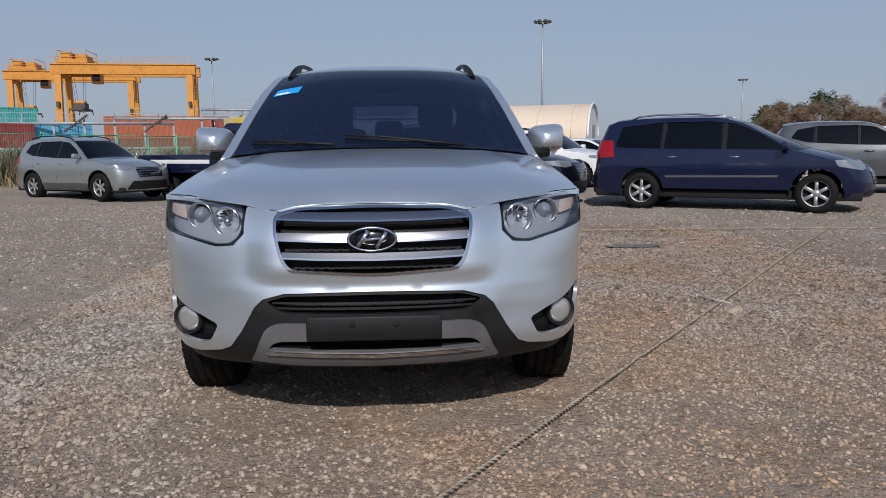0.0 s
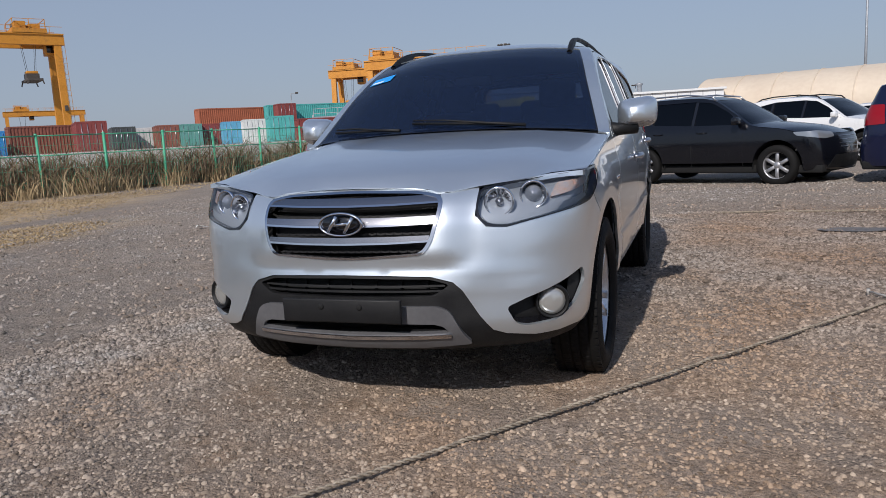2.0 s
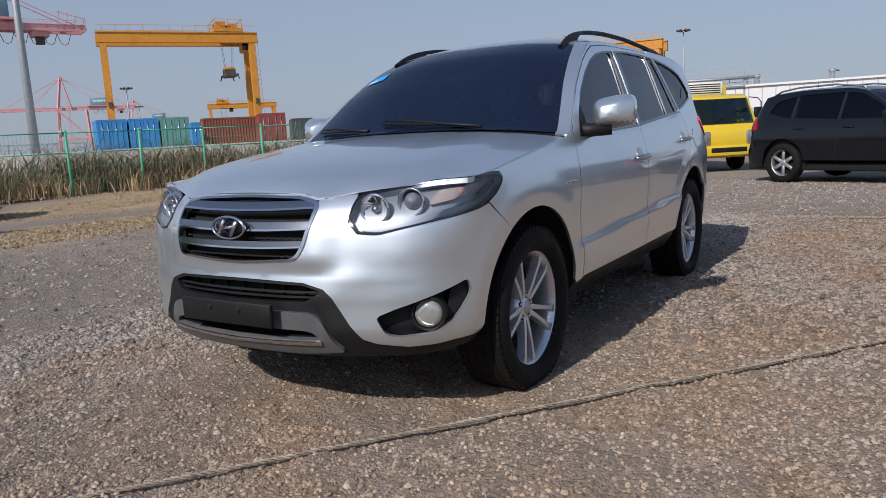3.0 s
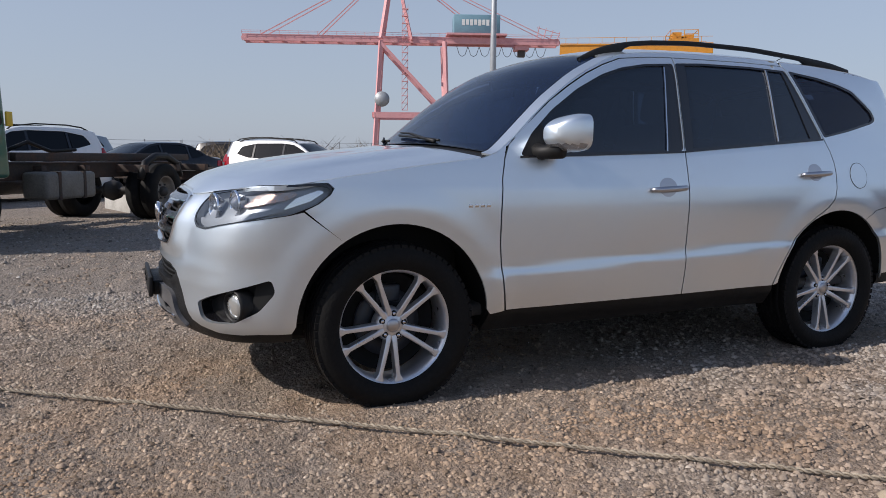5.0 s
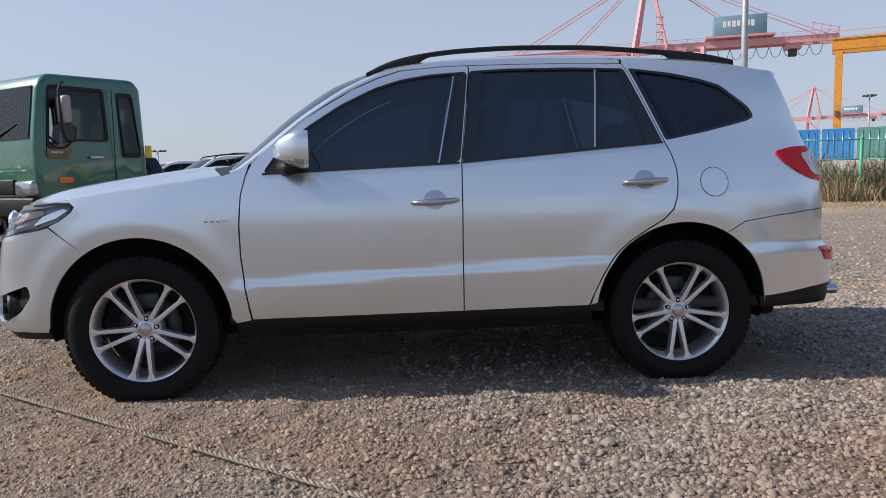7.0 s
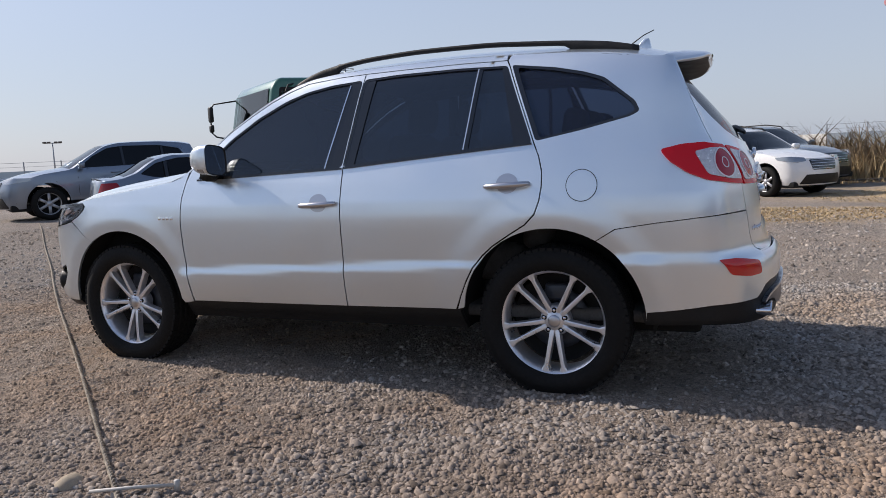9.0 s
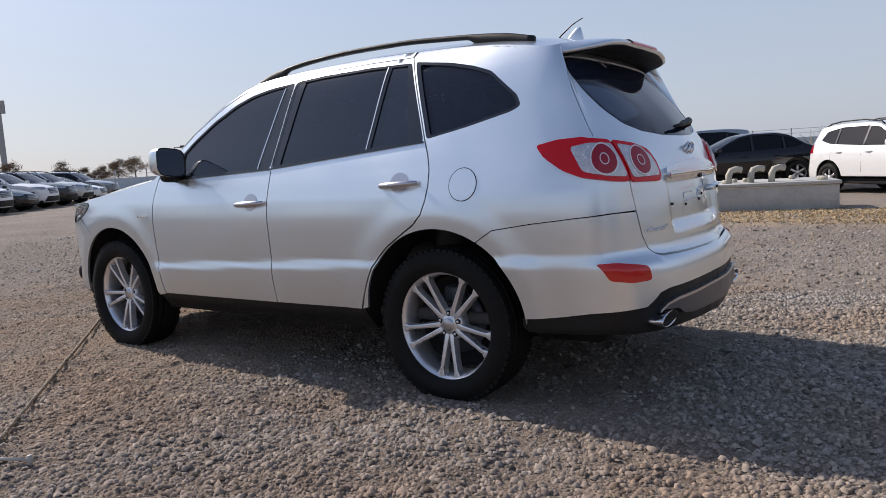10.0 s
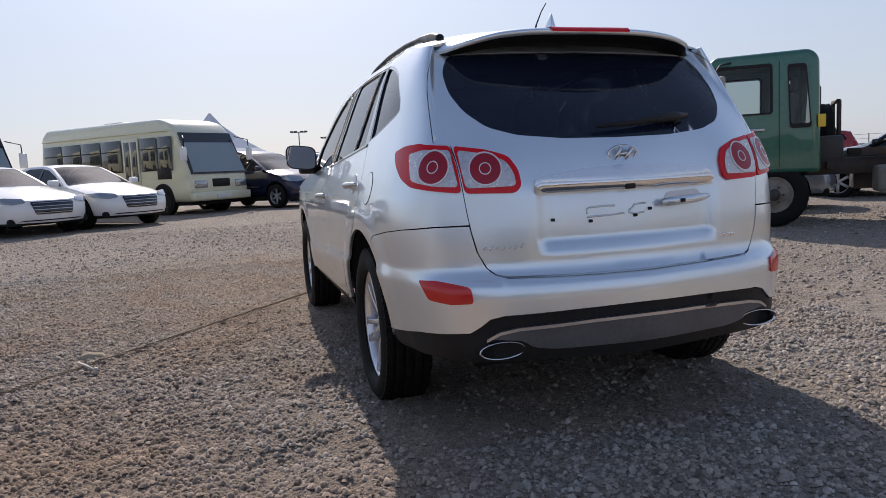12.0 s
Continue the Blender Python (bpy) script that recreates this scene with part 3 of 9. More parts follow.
def stone_material():
    m = material("loose_stone", (.25, .23, .21), .9, spec=.25)
    n, l = m.node_tree.nodes, m.node_tree.links
    n["Principled BSDF"].inputs["Diffuse Roughness"].default_value = .25
    g = n.new("ShaderNodeNewGeometry")
    r = n.new("ShaderNodeValToRGB")
    el = r.color_ramp.elements
    stops = [(0, (.12, .108, .096)), (.2, (.235, .216, .195)), (.5, (.325, .300, .273)), (.85, (.385, .358, .328)), (.985, (.43, .405, .375)), (1, (.53, .51, .48))]
    while len(el) < len(stops):
        el.new(.5)
    for e, (p, c) in zip(el, stops):
        e.position, e.color = p, (*c, 1)
    l.new(g.outputs["Random Per Island"], r.inputs[0])
    tc, t = n.new("ShaderNodeTexCoord"), n.new("ShaderNodeTexNoise")
    t.inputs["Scale"].default_value, t.inputs["Detail"].default_value = 120, 4
    l.new(tc.outputs["Object"], t.inputs["Vector"])
    big = n.new("ShaderNodeTexNoise")
    big.inputs["Scale"].default_value = .9
    l.new(tc.outputs["Object"], big.inputs["Vector"])
    warm = n.new("ShaderNodeValToRGB")
    warm.color_ramp.elements[0].position, warm.color_ramp.elements[0].color = .4, (1, .98, .96, 1)
    warm.color_ramp.elements[1].position, warm.color_ramp.elements[1].color = .65, (1.0, .84, .70, 1)
    l.new(big.outputs["Fac"], warm.inputs[0])
    q = n.new("ShaderNodeMix")
    q.data_type, q.blend_type = 'RGBA', 'MULTIPLY'
    q.inputs["Factor"].default_value = 1.0
    l.new(r.outputs[0], q.inputs["A"])
    l.new(warm.outputs[0], q.inputs["B"])
    earthy = n.new("ShaderNodeMix")                 # stones lying in the earth are stained by it
    earthy.data_type, earthy.blend_type = 'RGBA', 'MULTIPLY'
    earthy.inputs["B"].default_value = (1.16, 1.02, .87, 1)
    l.new(worn_mask(n, l, tc.outputs["Object"], .97, -3.0, 2.78, 3.33, .45, 1.15, .9), earthy.inputs["Factor"])
    l.new(q.outputs["Result"], earthy.inputs["A"])
    mul = n.new("ShaderNodeMix")
    mul.data_type, mul.blend_type = 'RGBA', 'OVERLAY'
    mul.inputs["Factor"].default_value = .5
    dirt = n.new("ShaderNodeMix")
    dirt.data_type, dirt.blend_type = 'RGBA', 'MULTIPLY'
    dirt.inputs["B"].default_value = (.87, .79, .73, 1)
    l.new(worn_mask(n, l, tc.outputs["Object"], *DIRT), dirt.inputs["Factor"])
    l.new(earthy.outputs["Result"], dirt.inputs["A"])
    l.new(dirt.outputs["Result"], mul.inputs["A"])
    l.new(t.outputs["Fac"], mul.inputs["B"])
    l.new(mul.outputs["Result"], n["Principled BSDF"].inputs["Base Color"])
    return m


STONE = stone_material()
tagged(stones_mesh(215000, (-2.4, 4.5, -4.9, 5.2), (.0055, .0180), 1, STONE), "loose grey and brown gravel stones on the lot", "gravel", kind="stuff")
tagged(stones_mesh(420, (-4.2, 4.3, -4.8, 5.0), (.014, .026), 3, STONE), "scattered larger stones and clods on the gravel", "stones", kind="stuff")
tagged(stones_mesh(60000, (-10, 9, -10, 12), (.010, .026), 2, STONE), "loose grey gravel stones farther off", "gravel", kind="stuff")

# rope on the ground, with its peg
ROPE = vary(material("rope_fibre", (.30, .27, .23), .9), [(.09, .075, .058), (.30, .25, .19), (.52, .45, .35)], 30)


def rope(name, a, b, r, pitch, sag, label):
    a, b = Vector(a), Vector(b)
    d = b - a
    side = Vector((-d.y, d.x, 0)).normalized()
    n = int(d.length / (pitch / 9))
    strands = []
    for k in range(2):
        q = []
        for i in range(n + 1):
            t = i / n
            p = a + d * t + side * sag * (math.sin(t * 9.0) * .5 + math.sin(t * 23) * .25)
            ph = 2 * math.pi * t * d.length / pitch + math.pi * k
            z = float(lot_z(p.x, p.y)) + max(0, float(lot_rough(p.x, p.y))) * .6 + r * 1.3 + .006
            q.append((p.x + side.x * r * math.cos(ph), p.y + side.y * r * math.cos(ph), z + r * math.sin(ph)))
        strands.append(tube(q, r * .92, 5))
    return tagged(part(name, joined(*strands), ROPE), label, "rope")


rope("rope", (-6.4, -11.3, 0), (5.75, 4.4, 0), .0055, .06, .03, "twisted grey rope lying stretched across the gravel")
rope("rope", (1.5, 4.9, 0), (12, 4.2, 0), .007, .075, .08, "thin dark rope lying on the gravel")
peg = tagged(part("peg", joined(tube([(2.47, .02, .02), (2.40, .16, .024), (2.33, .30, .022)], .007, 8), tube([(2.33, .30, .0), (2.328, .30, .04)], .011, 8)), material("white_peg", (.42, .40, .37), .6)), "white plastic peg tied to the rope", "peg")
rockv, rockf = lathe([(0, .038), (.024, .035), (.046, .022), (.058, .0)], 12, 'z')
tagged(part("rock", ([(2.42 + a * 1.3 + .01 * math.sin(40 * b), -.15 + b * .9 + .012 * math.sin(50 * a), c + .006 * math.sin(60 * a + 30 * b)) for a, b, c in rockv], rockf), vary(material("tan_rock", (.36, .29, .2), .9), [(.28, .22, .15), (.42, .35, .26)], 20)), "tan rock beside the rope", "rock")
OIL = vary(material("oil_stain", (.03, .028, .026), .6), [(.10, .09, .082), (.20, .183, .165)], 14)


def blot(name, cx, cy, rx, ry, mat, label, seed=0, h=.004):
    v = [(cx, cy, float(lot_z(cx, cy)) + h)]
    for k in range(28):
        t = 2 * math.pi * k / 28
        q = 1 + .35 * noise.noise(Vector((math.cos(t) * 2 + seed, math.sin(t) * 2, seed)))
        x, y = cx + rx * q * math.cos(t), cy + ry * q * math.sin(t)
        v.append((x, y, float(lot_z(x, y)) + h))
    return tagged(part(name, (v, [(0, 1 + k, 1 + (k + 1) % 28) for k in range(28)]), mat), label, "stain", kind="stuff")


blot("oil_stain", 2.75, 3.2, .34, .15, OIL, "dark oil stain soaked into the gravel", 3, .014)

# ---- the silver SUV ----
HF, HR, HZ = -1.344, 1.354, 0.346          # wheel centres
PLAN = [(0, -2.275), (.25, -2.262), (.45, -2.222), (.62, -2.160), (.780, -2.070), (.876, -1.944), (.916, -1.77), (.928, -1.55), (.934, -1.2), (.94, -.8), (.945, -.2),
        (.947, .5), (.945, 1.1), (.938, 1.5), (.922, 1.8), (.886, 2.035), (.806, 2.195), (.670, 2.288), (.48, 2.347), (.25, 2.374), (0, 2.382)]
FRONT = [(.22, .16), (.27, .10), (.33, .035), (.42, 0), (.52, .0), (.60, .012), (.66, .028), (.75, .045), (.80, .057), (.86, .09), (.90, .125), (.95, .19), (1.0, .28), (1.1, .5), (1.7, .6)]
SIDE = [(.22, .13), (.28, .10), (.33, .06), (.38, .032), (.45, .024), (.6, .016), (.72, .008), (.86, .002), (.94, .008), (1.0, .022), (1.05, .035), (1.09, .047), (1.13, .059), (1.2, .083), (1.32, .130),
        (1.45, .180), (1.55, .222), (1.6, .248), (1.64, .280), (1.68, .335), (1.75, .48)]
BACK = [(.22, .12), (.28, .04), (.34, .006), (.42, 0), (.58, 0), (.635, .012), (.66, .05), (.69, .068), (.80, .072), (.965, .092), (1.07, .128), (1.157, .168), (1.25, .222), (1.347, .288),
        (1.45, .37), (1.534, .445), (1.6, .52), (1.66, .62), (1.75, .8)]


def skin_detail(bx, by, z, nx, ny):
    """Flares round the wheels, the crease of the doors and the hollows of both ends."""
    e = 0.0
    sidew = sstep(0.5, 0.85, nx)
    for hy in (HF, HR):
        r = np.hypot(by - hy, z - HZ - 0.02)
        e = e + sidew * (0.009 * (1 - sstep(0.49, 0.62, r)) - 0.004 * (1 - sstep(0.42, 0.52, r)))
    zc = 0.542 + (by + 0.8) * 0.0385
    fade = sstep(-1.0, -0.8, by) * (1 - 0.5 * sstep(1.7, 2.1, by))
    h = z - zc
    crease = np.where(h < 0, 0.013 * sstep(-0.22, 0.0, h), 0.013 * (1 - sstep(0.0, 0.052, h)))
    e = e + fade * crease
    # front: a soft fold from the grille to below the lamps, tucked in beneath it
    fw = sstep(0.15, 0.5, -ny) * sstep(0.40, 0.56, bx)
    fold = z - (0.625 + 0.105 * sstep(0.42, 0.90, bx))
    e = e - fw * 0.008 * (1 - sstep(-0.13, 0.02, fold)) * sstep(0.40, 0.53, z)
    # front: the nose that carries the grille
    e = e + .022 * sstep(.5, .85, -ny) * (1 - sstep(.37, .52, bx)) * sstep(.62, .70, z) * (1 - sstep(.95, 1.02, z))
    # back: the hollow for the number plate
    rw = sstep(0.6, 0.9, ny) * (1 - sstep(0.37, 0.435, bx)) * sstep(0.738, 0.80, z) * (1 - sstep(0.97, 0.998, z))
    e = e - 0.028 * rw
    # back lamps' shoulder
    e = e + sstep(0.2, 0.6, ny) * 0.012 * np.exp(-((z - 1.06) / 0.09) ** 2) * sstep(0.4, 0.6, bx)
    return e


hull = Hull(PLAN, FRONT, SIDE, BACK, skin_detail)
LID = [(-1.80, .965, -2.135, .945), (-1.71, .984, -2.06, .990), (-1.56, 1.008, -1.91, 1.040), (-1.32, 1.042, -1.62, 1.092), (-1.08, 1.073, -1.32, 1.128), (-.93, 1.094, -1.09, 1.153),
       (-.86, 1.115, -.985, 1.166), (-.50, 1.395, -.655, 1.432), (-.26, 1.540, -.395, 1.594), (-.03, 1.630, -.10, 1.680), (.30, 1.662, .30, 1.728), (.80, 1.672, .80, 1.742), (1.30, 1.652, 1.30, 1.728), (1.66, 1.617, 1.70, 1.688), (1.86, 1.577, 1.92, 1.636)]
lid = Lid(hull, LID, 2.6)
EDGE = [(a, b) for a, b, _, _ in LID]
edge_z = pchip(*zip(*EDGE))

suv = empty("suv", label="silver metallic five-door SUV with dark tinted windows parked on gravel", category="car")
ST = 0.028


def arch(hy, r, a0, a1, n=26):
    return [(hy + r * math.cos(math.radians(a0 + (a1 - a0) * i / n)), HZ + 0.02 + r * math.sin(math.radians(a0 + (a1 - a0) * i / n))) for i in range(n + 1)]


def both(name, outline, holes, mat, off=0.0, thick=0.014, step=ST, parent=None, label="", chart=None):
    """A panel and its mirror image on the other side of the car."""
    obs = []
    for mirror in (False, True):
        d = (chart or hull).panel(outline, holes, off, thick, step, mirror)
        obs.append(part(name, d, mat, parent or suv, label))
    return obs


Y = lambda pts: hull.curve('y', pts)
G = 0.003
RA = 0.440
# wings
fend = Y([(-1.585, .735)]) + Y(arch(HF, RA, 121, 4)) + Y([(-.885, .372), (-.812 - G, .384), (-.836 - G, .55), (-.850 - G, .70), (-.850 - G, .85), (-.838 - G, 1.0), (-.815 - G, 1.09), (-.80, 1.145)])
fend += Y([(y, float(edge_z(y)) - 0.004) for y in (-.86, -.93, -1.08, -1.2, -1.32, -1.45, -1.56, -1.64, -1.70)])
fend += Y([(-1.70, .982), (-1.645, .981), (-1.620, .960), (-1.638, .932), (-1.690, .894), (-1.745, .868)])
both("front_wing", fend, [], SILVER)
# doors
DLO_F = rounded([(-.735, 1.10), (.232, 1.133), (.294, 1.598), (.10, 1.584), (-.057, 1.557), (-.186, 1.515), (-.354, 1.433), (-.521, 1.324), (-.66, 1.205)], .03)
DLO_R = rounded([(.242, 1.134), (1.268, 1.214), (1.112, 1.604), (.843, 1.613), (.50, 1.611), (.304, 1.600)], .02)
DLO_Q = rounded([(1.285, 1.222), (1.50, 1.262), (1.725, 1.314), (1.768, 1.336), (1.745, 1.385), (1.697, 1.425), (1.60, 1.505), (1.50, 1.540), (1.356, 1.574), (1.134, 1.606)], .018)
ftop = [(.298, 1.628), (.15, 1.622), (-.053, 1.602), (-.17, 1.562), (-.284, 1.510), (-.40, 1.444), (-.522, 1.366), (-.66, 1.258), (-.783, 1.152)]
front_door = Y([(-.806, .388), (-.3, .391), (.231, .395), (.230, .6), (.231, .8), (.233, 1.0), (.237, 1.142), (.298, 1.60)] + ftop + [(-.812, 1.09), (-.835, 1.0), (-.846, .85), (-.846, .70), (-.832, .55)])
doors = both("front_door", front_door, [Y(DLO_F)], SILVER)
rear_door = Y([(.237, .395), (.55, .399), (.867, .403), (.896, .475), (.930, .55), (.969, .62), (1.02, .68), (1.074, .727), (1.16, .782), (1.242, .831), (1.29, .88), (1.312, .94), (1.322, 1.01), (1.320, 1.08), (1.302, 1.15), (1.275, 1.211), (1.122, 1.598), (1.104, 1.629), (.85, 1.634), (.55, 1.632), (.304, 1.628), (.304, 1.60), (.243, 1.142), (.239, 1.0), (.237, .8), (.236, .6)])
rdoors = both("rear_door", rear_door, [Y(DLO_R)], SILVER)
# panes and black posts
for i, d in enumerate(doors):
    mir = bool(i)
    w = Y(rounded([(-.60, 1.108), (.128, 1.129), (.226, 1.588), (.10, 1.578), (-.057, 1.551), (-.186, 1.509), (-.354, 1.427), (-.521, 1.318), (-.585, 1.262)], .02))
    part("window", hull.panel(w, [], -.010, .004, .05, mir), GLASS_DARK, d, "dark tinted side window")
    part("pillar_trim", hull.panel(Y([(.128, 1.131), (.231, 1.135), (.292, 1.596), (.226, 1.592)]), [], -.004, .01, .05, mir), GLOSSBLACK, d)
    part("mirror_base", hull.panel(Y(rounded([(-.73, 1.104), (-.60, 1.108), (-.585, 1.26), (-.665, 1.198)], .02)), [], -.002, .012, .04, mir), BLACK, d)
    part("chrome_strip", hull.panel(Y([(.122, 1.133), (.130, 1.133), (.226, 1.574), (.219, 1.574)]), [], .001, .008, .04, mir), CHROME, d)
    part("belt_strip", hull.panel(Y([(-.735, 1.090), (.231, 1.124), (.231, 1.134), (-.735, 1.100)]), [], .005, .014, .04, mir), GLOSSBLACK, d)
    part("window_seal", hull.panel(Y(rounded([(-.735, 1.10), (.232, 1.133), (.294, 1.598), (.10, 1.584), (-.057, 1.557), (-.186, 1.515), (-.354, 1.433), (-.521, 1.324), (-.66, 1.205)], .03)), [Y(rounded([(-.715, 1.11), (.222, 1.141), (.282, 1.588), (.10, 1.574), (-.057, 1.547), (-.186, 1.503), (-.354, 1.421), (-.521, 1.312), (-.645, 1.205)], .03))], -.003, .02, .04, mir), GLOSSBLACK, d)
for i, d in enumerate(rdoors):
    mir = bool(i)
    part("window", hull.panel(Y([(.300, 1.141), (.918, 1.195), (.962, 1.602), (.843, 1.606), (.50, 1.604), (.374, 1.597)]), [], -.010, .004, .05, mir), GLASS_DARK, d, "dark tinted side window")
    part("quarter_light", hull.panel(Y([(.938, 1.197), (1.178, 1.213), (1.083, 1.597), (.982, 1.601)]), [], -.010, .004, .05, mir), GLASS_DARK, d, "dark tinted small window")
    part("bar_strip", hull.panel(Y([(.913, 1.196), (.919, 1.196), (.963, 1.600), (.957, 1.600)]), [], .001, .008, .04, mir), BRIGHT, d)
    part("window_bar", hull.panel(Y([(.918, 1.192), (.938, 1.194), (.982, 1.604), (.962, 1.604)]), [], -.004, .012, .05, mir), GLOSSBLACK, d)
    part("pillar_trim", hull.panel(Y([(.244, 1.136), (.300, 1.141), (.373, 1.599), (.304, 1.600)]), [], -.004, .01, .05, mir), GLOSSBLACK, d)
    part("rear_pillar_trim", hull.panel(Y([(1.178, 1.210), (1.266, 1.216), (1.112, 1.602), (1.083, 1.600)]), [], -.004, .01, .05, mir), GLOSSBLACK, d)
    part("belt_strip", hull.panel(Y([(.242, 1.126), (1.268, 1.206), (1.266, 1.216), (.242, 1.136)]), [], .005, .014, .04, mir), GLOSSBLACK, d)
    part("window_seal", hull.panel(Y(DLO_R), [Y(rounded([(.254, 1.146), (1.252, 1.224), (1.106, 1.594), (.843, 1.603), (.50, 1.601), (.316, 1.590)], .02))], -.003, .02, .04, mir), GLOSSBLACK, d)
# rear quarters: from the doors and the wheel to the tailgate's joint
gate_x = pchip((.66, .70, .76, .90, 1.0, 1.10, 1.166, 1.180, 1.25, 1.35, 1.43, 1.52, 1.60), (.580, .615, .645, .672, .682, .688, .695, .752, .742, .722, .700, .660, .605))
zz = [.865, .90, .95, 1.0, 1.05, 1.1, 1.166, 1.180, 1.22, 1.30, 1.38, 1.46, 1.52, 1.57]
quarter = Y([(.878, .403)]) + Y(arch(HR, RA + .005, 174, 60)) + Y([(1.665, .806), (1.85, .832), (2.02, .850)]) + hull.curve('b', [(.80, .862)])
quarter += hull.curve('b', [(float(gate_x(z)) + G, z) for z in zz])
quarter += Y([(y, float(edge_z(y)) - 0.003) for y in (1.80, 1.75, 1.70, 1.66, 1.58, 1.5, 1.4, 1.3, 1.2, 1.12)]) + Y([(1.110, 1.632), (1.128, 1.598), (1.281, 1.212), (1.308, 1.15), (1.326, 1.08), (1.328, 1.01), (1.318, .94), (1.296, .876), (1.247, .826), (1.165, .777), (1.08, .722), (1.026, .675), (.975, .615), (.936, .546), (.902, .472)])
qp = both("rear_quarter", quarter, [Y(DLO_Q)], SILVER)
for i, d in enumerate(qp):
    mir = bool(i)
    part("quarter_window", hull.panel(Y(DLO_Q), [], -.010, .004, .05, mir), GLASS_REAR, d, "dark tinted rear quarter window")
    inner = rounded([(1.302, 1.236), (1.50, 1.275), (1.72, 1.326), (1.748, 1.342), (1.728, 1.382), (1.685, 1.417), (1.592, 1.492), (1.496, 1.526), (1.352, 1.560), (1.166, 1.590)], .018)
    part("window_seal", hull.panel(Y(DLO_Q), [Y(inner)], -.002, .02, .04, mir), GLOSSBLACK, d)
    q = [hull.by_y(1.514, 1.008), 1.008]
    circ = lambda r: [(q[0] + r * math.cos(t * math.pi / 20), q[1] + r * math.sin(t * math.pi / 20)) for t in range(40)]
    part("fuel_flap", hull.panel(circ(.071), [], .002, .008, .03, mir), SILVER, d)
    part("fuel_flap_joint", hull.panel(circ(.0745), [circ(.0705)], .0012, .003, .02, mir), DARK, d)
# front door bits: handles
for i, (obs, hy, hz) in enumerate(((doors, .10, .952), (rdoors, 1.155, 1.026))):
    for j, d in enumerate(obs):
        sx = -1 if j else 1
        s0 = hull.by_y(hy, hz)
        p, n = hull.pos(np.array([s0]), np.array([hz]))[0], hull.normal(np.array([s0]), np.array([hz]))[0]
        base = Vector(p) - Vector(n) * 0.004
        cup = [(s0 + .055 * math.cos(t * math.pi / 16), hz + .048 * math.sin(t * math.pi / 16)) for t in range(32)]
        part("handle_cup", hull.panel(cup, [], .0015, .003, .02, bool(j)), SATIN, d)
        pts = []
        for k in range(15):
            t = k / 14
            o = .012 + .032 * math.sin(math.pi * min(1, max(0, t))) ** 0.5
            pts.append(((base.x + o) * sx, hy - .112 + .224 * t, hz - .012 + .010 * t))
        v, f = tube(pts, [.010 + .006 * math.sin(math.pi * k / 14) ** .5 for k in range(15)], 10)
        part("door_handle", (v, f), SATIN, d, "silver pull handle with a chrome face")
# bonnet, windscreen, roof
hv = dense([(-.993, .03), (-.993, 5.0), (.993, 5.0), (.993, .03)], .12)


lip = pchip((0, .15, .30, .385, .44, .51, .65, .775, .86), (.938, .936, .930, .914, .919, .929, .944, .961, .966))
LIP_X = np.linspace(0, .86, 60)
LIP_Z = lip(LIP_X)
LIP_Y = np.array([float(hull.pos(np.array([hull.by_x(x, z)]), np.array([z]))[0, 1]) for x, z in zip(LIP_X, LIP_Z)])


class HoodChart(Chart):
    """The upper skin with the bonnet's two folds."""

    def pos(self, a, v):
        p = lid.pos(a, v)
        v = np.asarray(v, float)
        k = np.abs(a)
        c = .80 - .16 * (v / 5.0)
        fold = np.where(k < c, .011 * sstep(c - .30, c - .02, k), .011 * (1 - sstep(c, c + .12, k)))
        p[..., 2] += fold * sstep(0.8, 2.0, v) * (1 - sstep(4.6, 5.0, v))
        near = 1 - sstep(.03, 1.0, v)
        x = np.abs(p[..., 0])
        p[..., 2] += near * (np.interp(x, LIP_X, LIP_Z) + .004 - p[..., 2])
        p[..., 1] += near * (np.interp(x, LIP_X, LIP_Y) - .005 - p[..., 1])
        return p


part("bonnet", HoodChart().panel(hv, [], 0, .02, .075), SILVER, suv)
part("scuttle", lid.panel(dense([(-.97, 4.95), (.97, 4.95), (.97, 6.12), (-.97, 6.12)], .1), [], -.012, 0, .1), BLACK, suv)
part("windscreen", lid.panel(rounded([(-.925, 6.0), (.925, 6.0), (.905, 8.64), (0, 8.50), (-.905, 8.64)], .12), [], -.002, .004, .06), glass("windscreen_glass", (0.34, 0.42, 0.56), 0.0, 1.6, (.011, .021, .055)), suv, "tinted windscreen with a blue sticker")
part("windscreen_frit", lid.panel(rounded([(-.935, 5.95), (.935, 5.95), (.915, 8.70), (0, 8.56), (-.915, 8.70)], .1), [rounded([(-.885, 6.18), (.885, 6.18), (.862, 8.46), (0, 8.36), (-.862, 8.46)], .12)], -.004, 0, .06), GLOSSBLACK, suv)
for sgn in (-1, 1):
    part("front_pillar", lid.panel(dense([(sgn * .938, 5.7), (sgn * 1.0, 5.7), (sgn * 1.0, 8.8), (sgn * .910, 8.8)][::sgn], .05), [], 0, .01, .05), SILVER, suv)
part("roof", lid.panel(dense([(-1, 8.74), (-.91, 8.71), (0, 8.57), (.91, 8.71), (1, 8.74), (1, 13.95), (-1, 13.95)], .06), [], 0, .01, .07), SILVER, suv)
frame_top = [(y, float(edge_z(y)) - .002) for y in (1.10, .8, .55, .3, .1, -.03, -.14, -.26, -.38, -.50, -.62, -.74, -.86)]
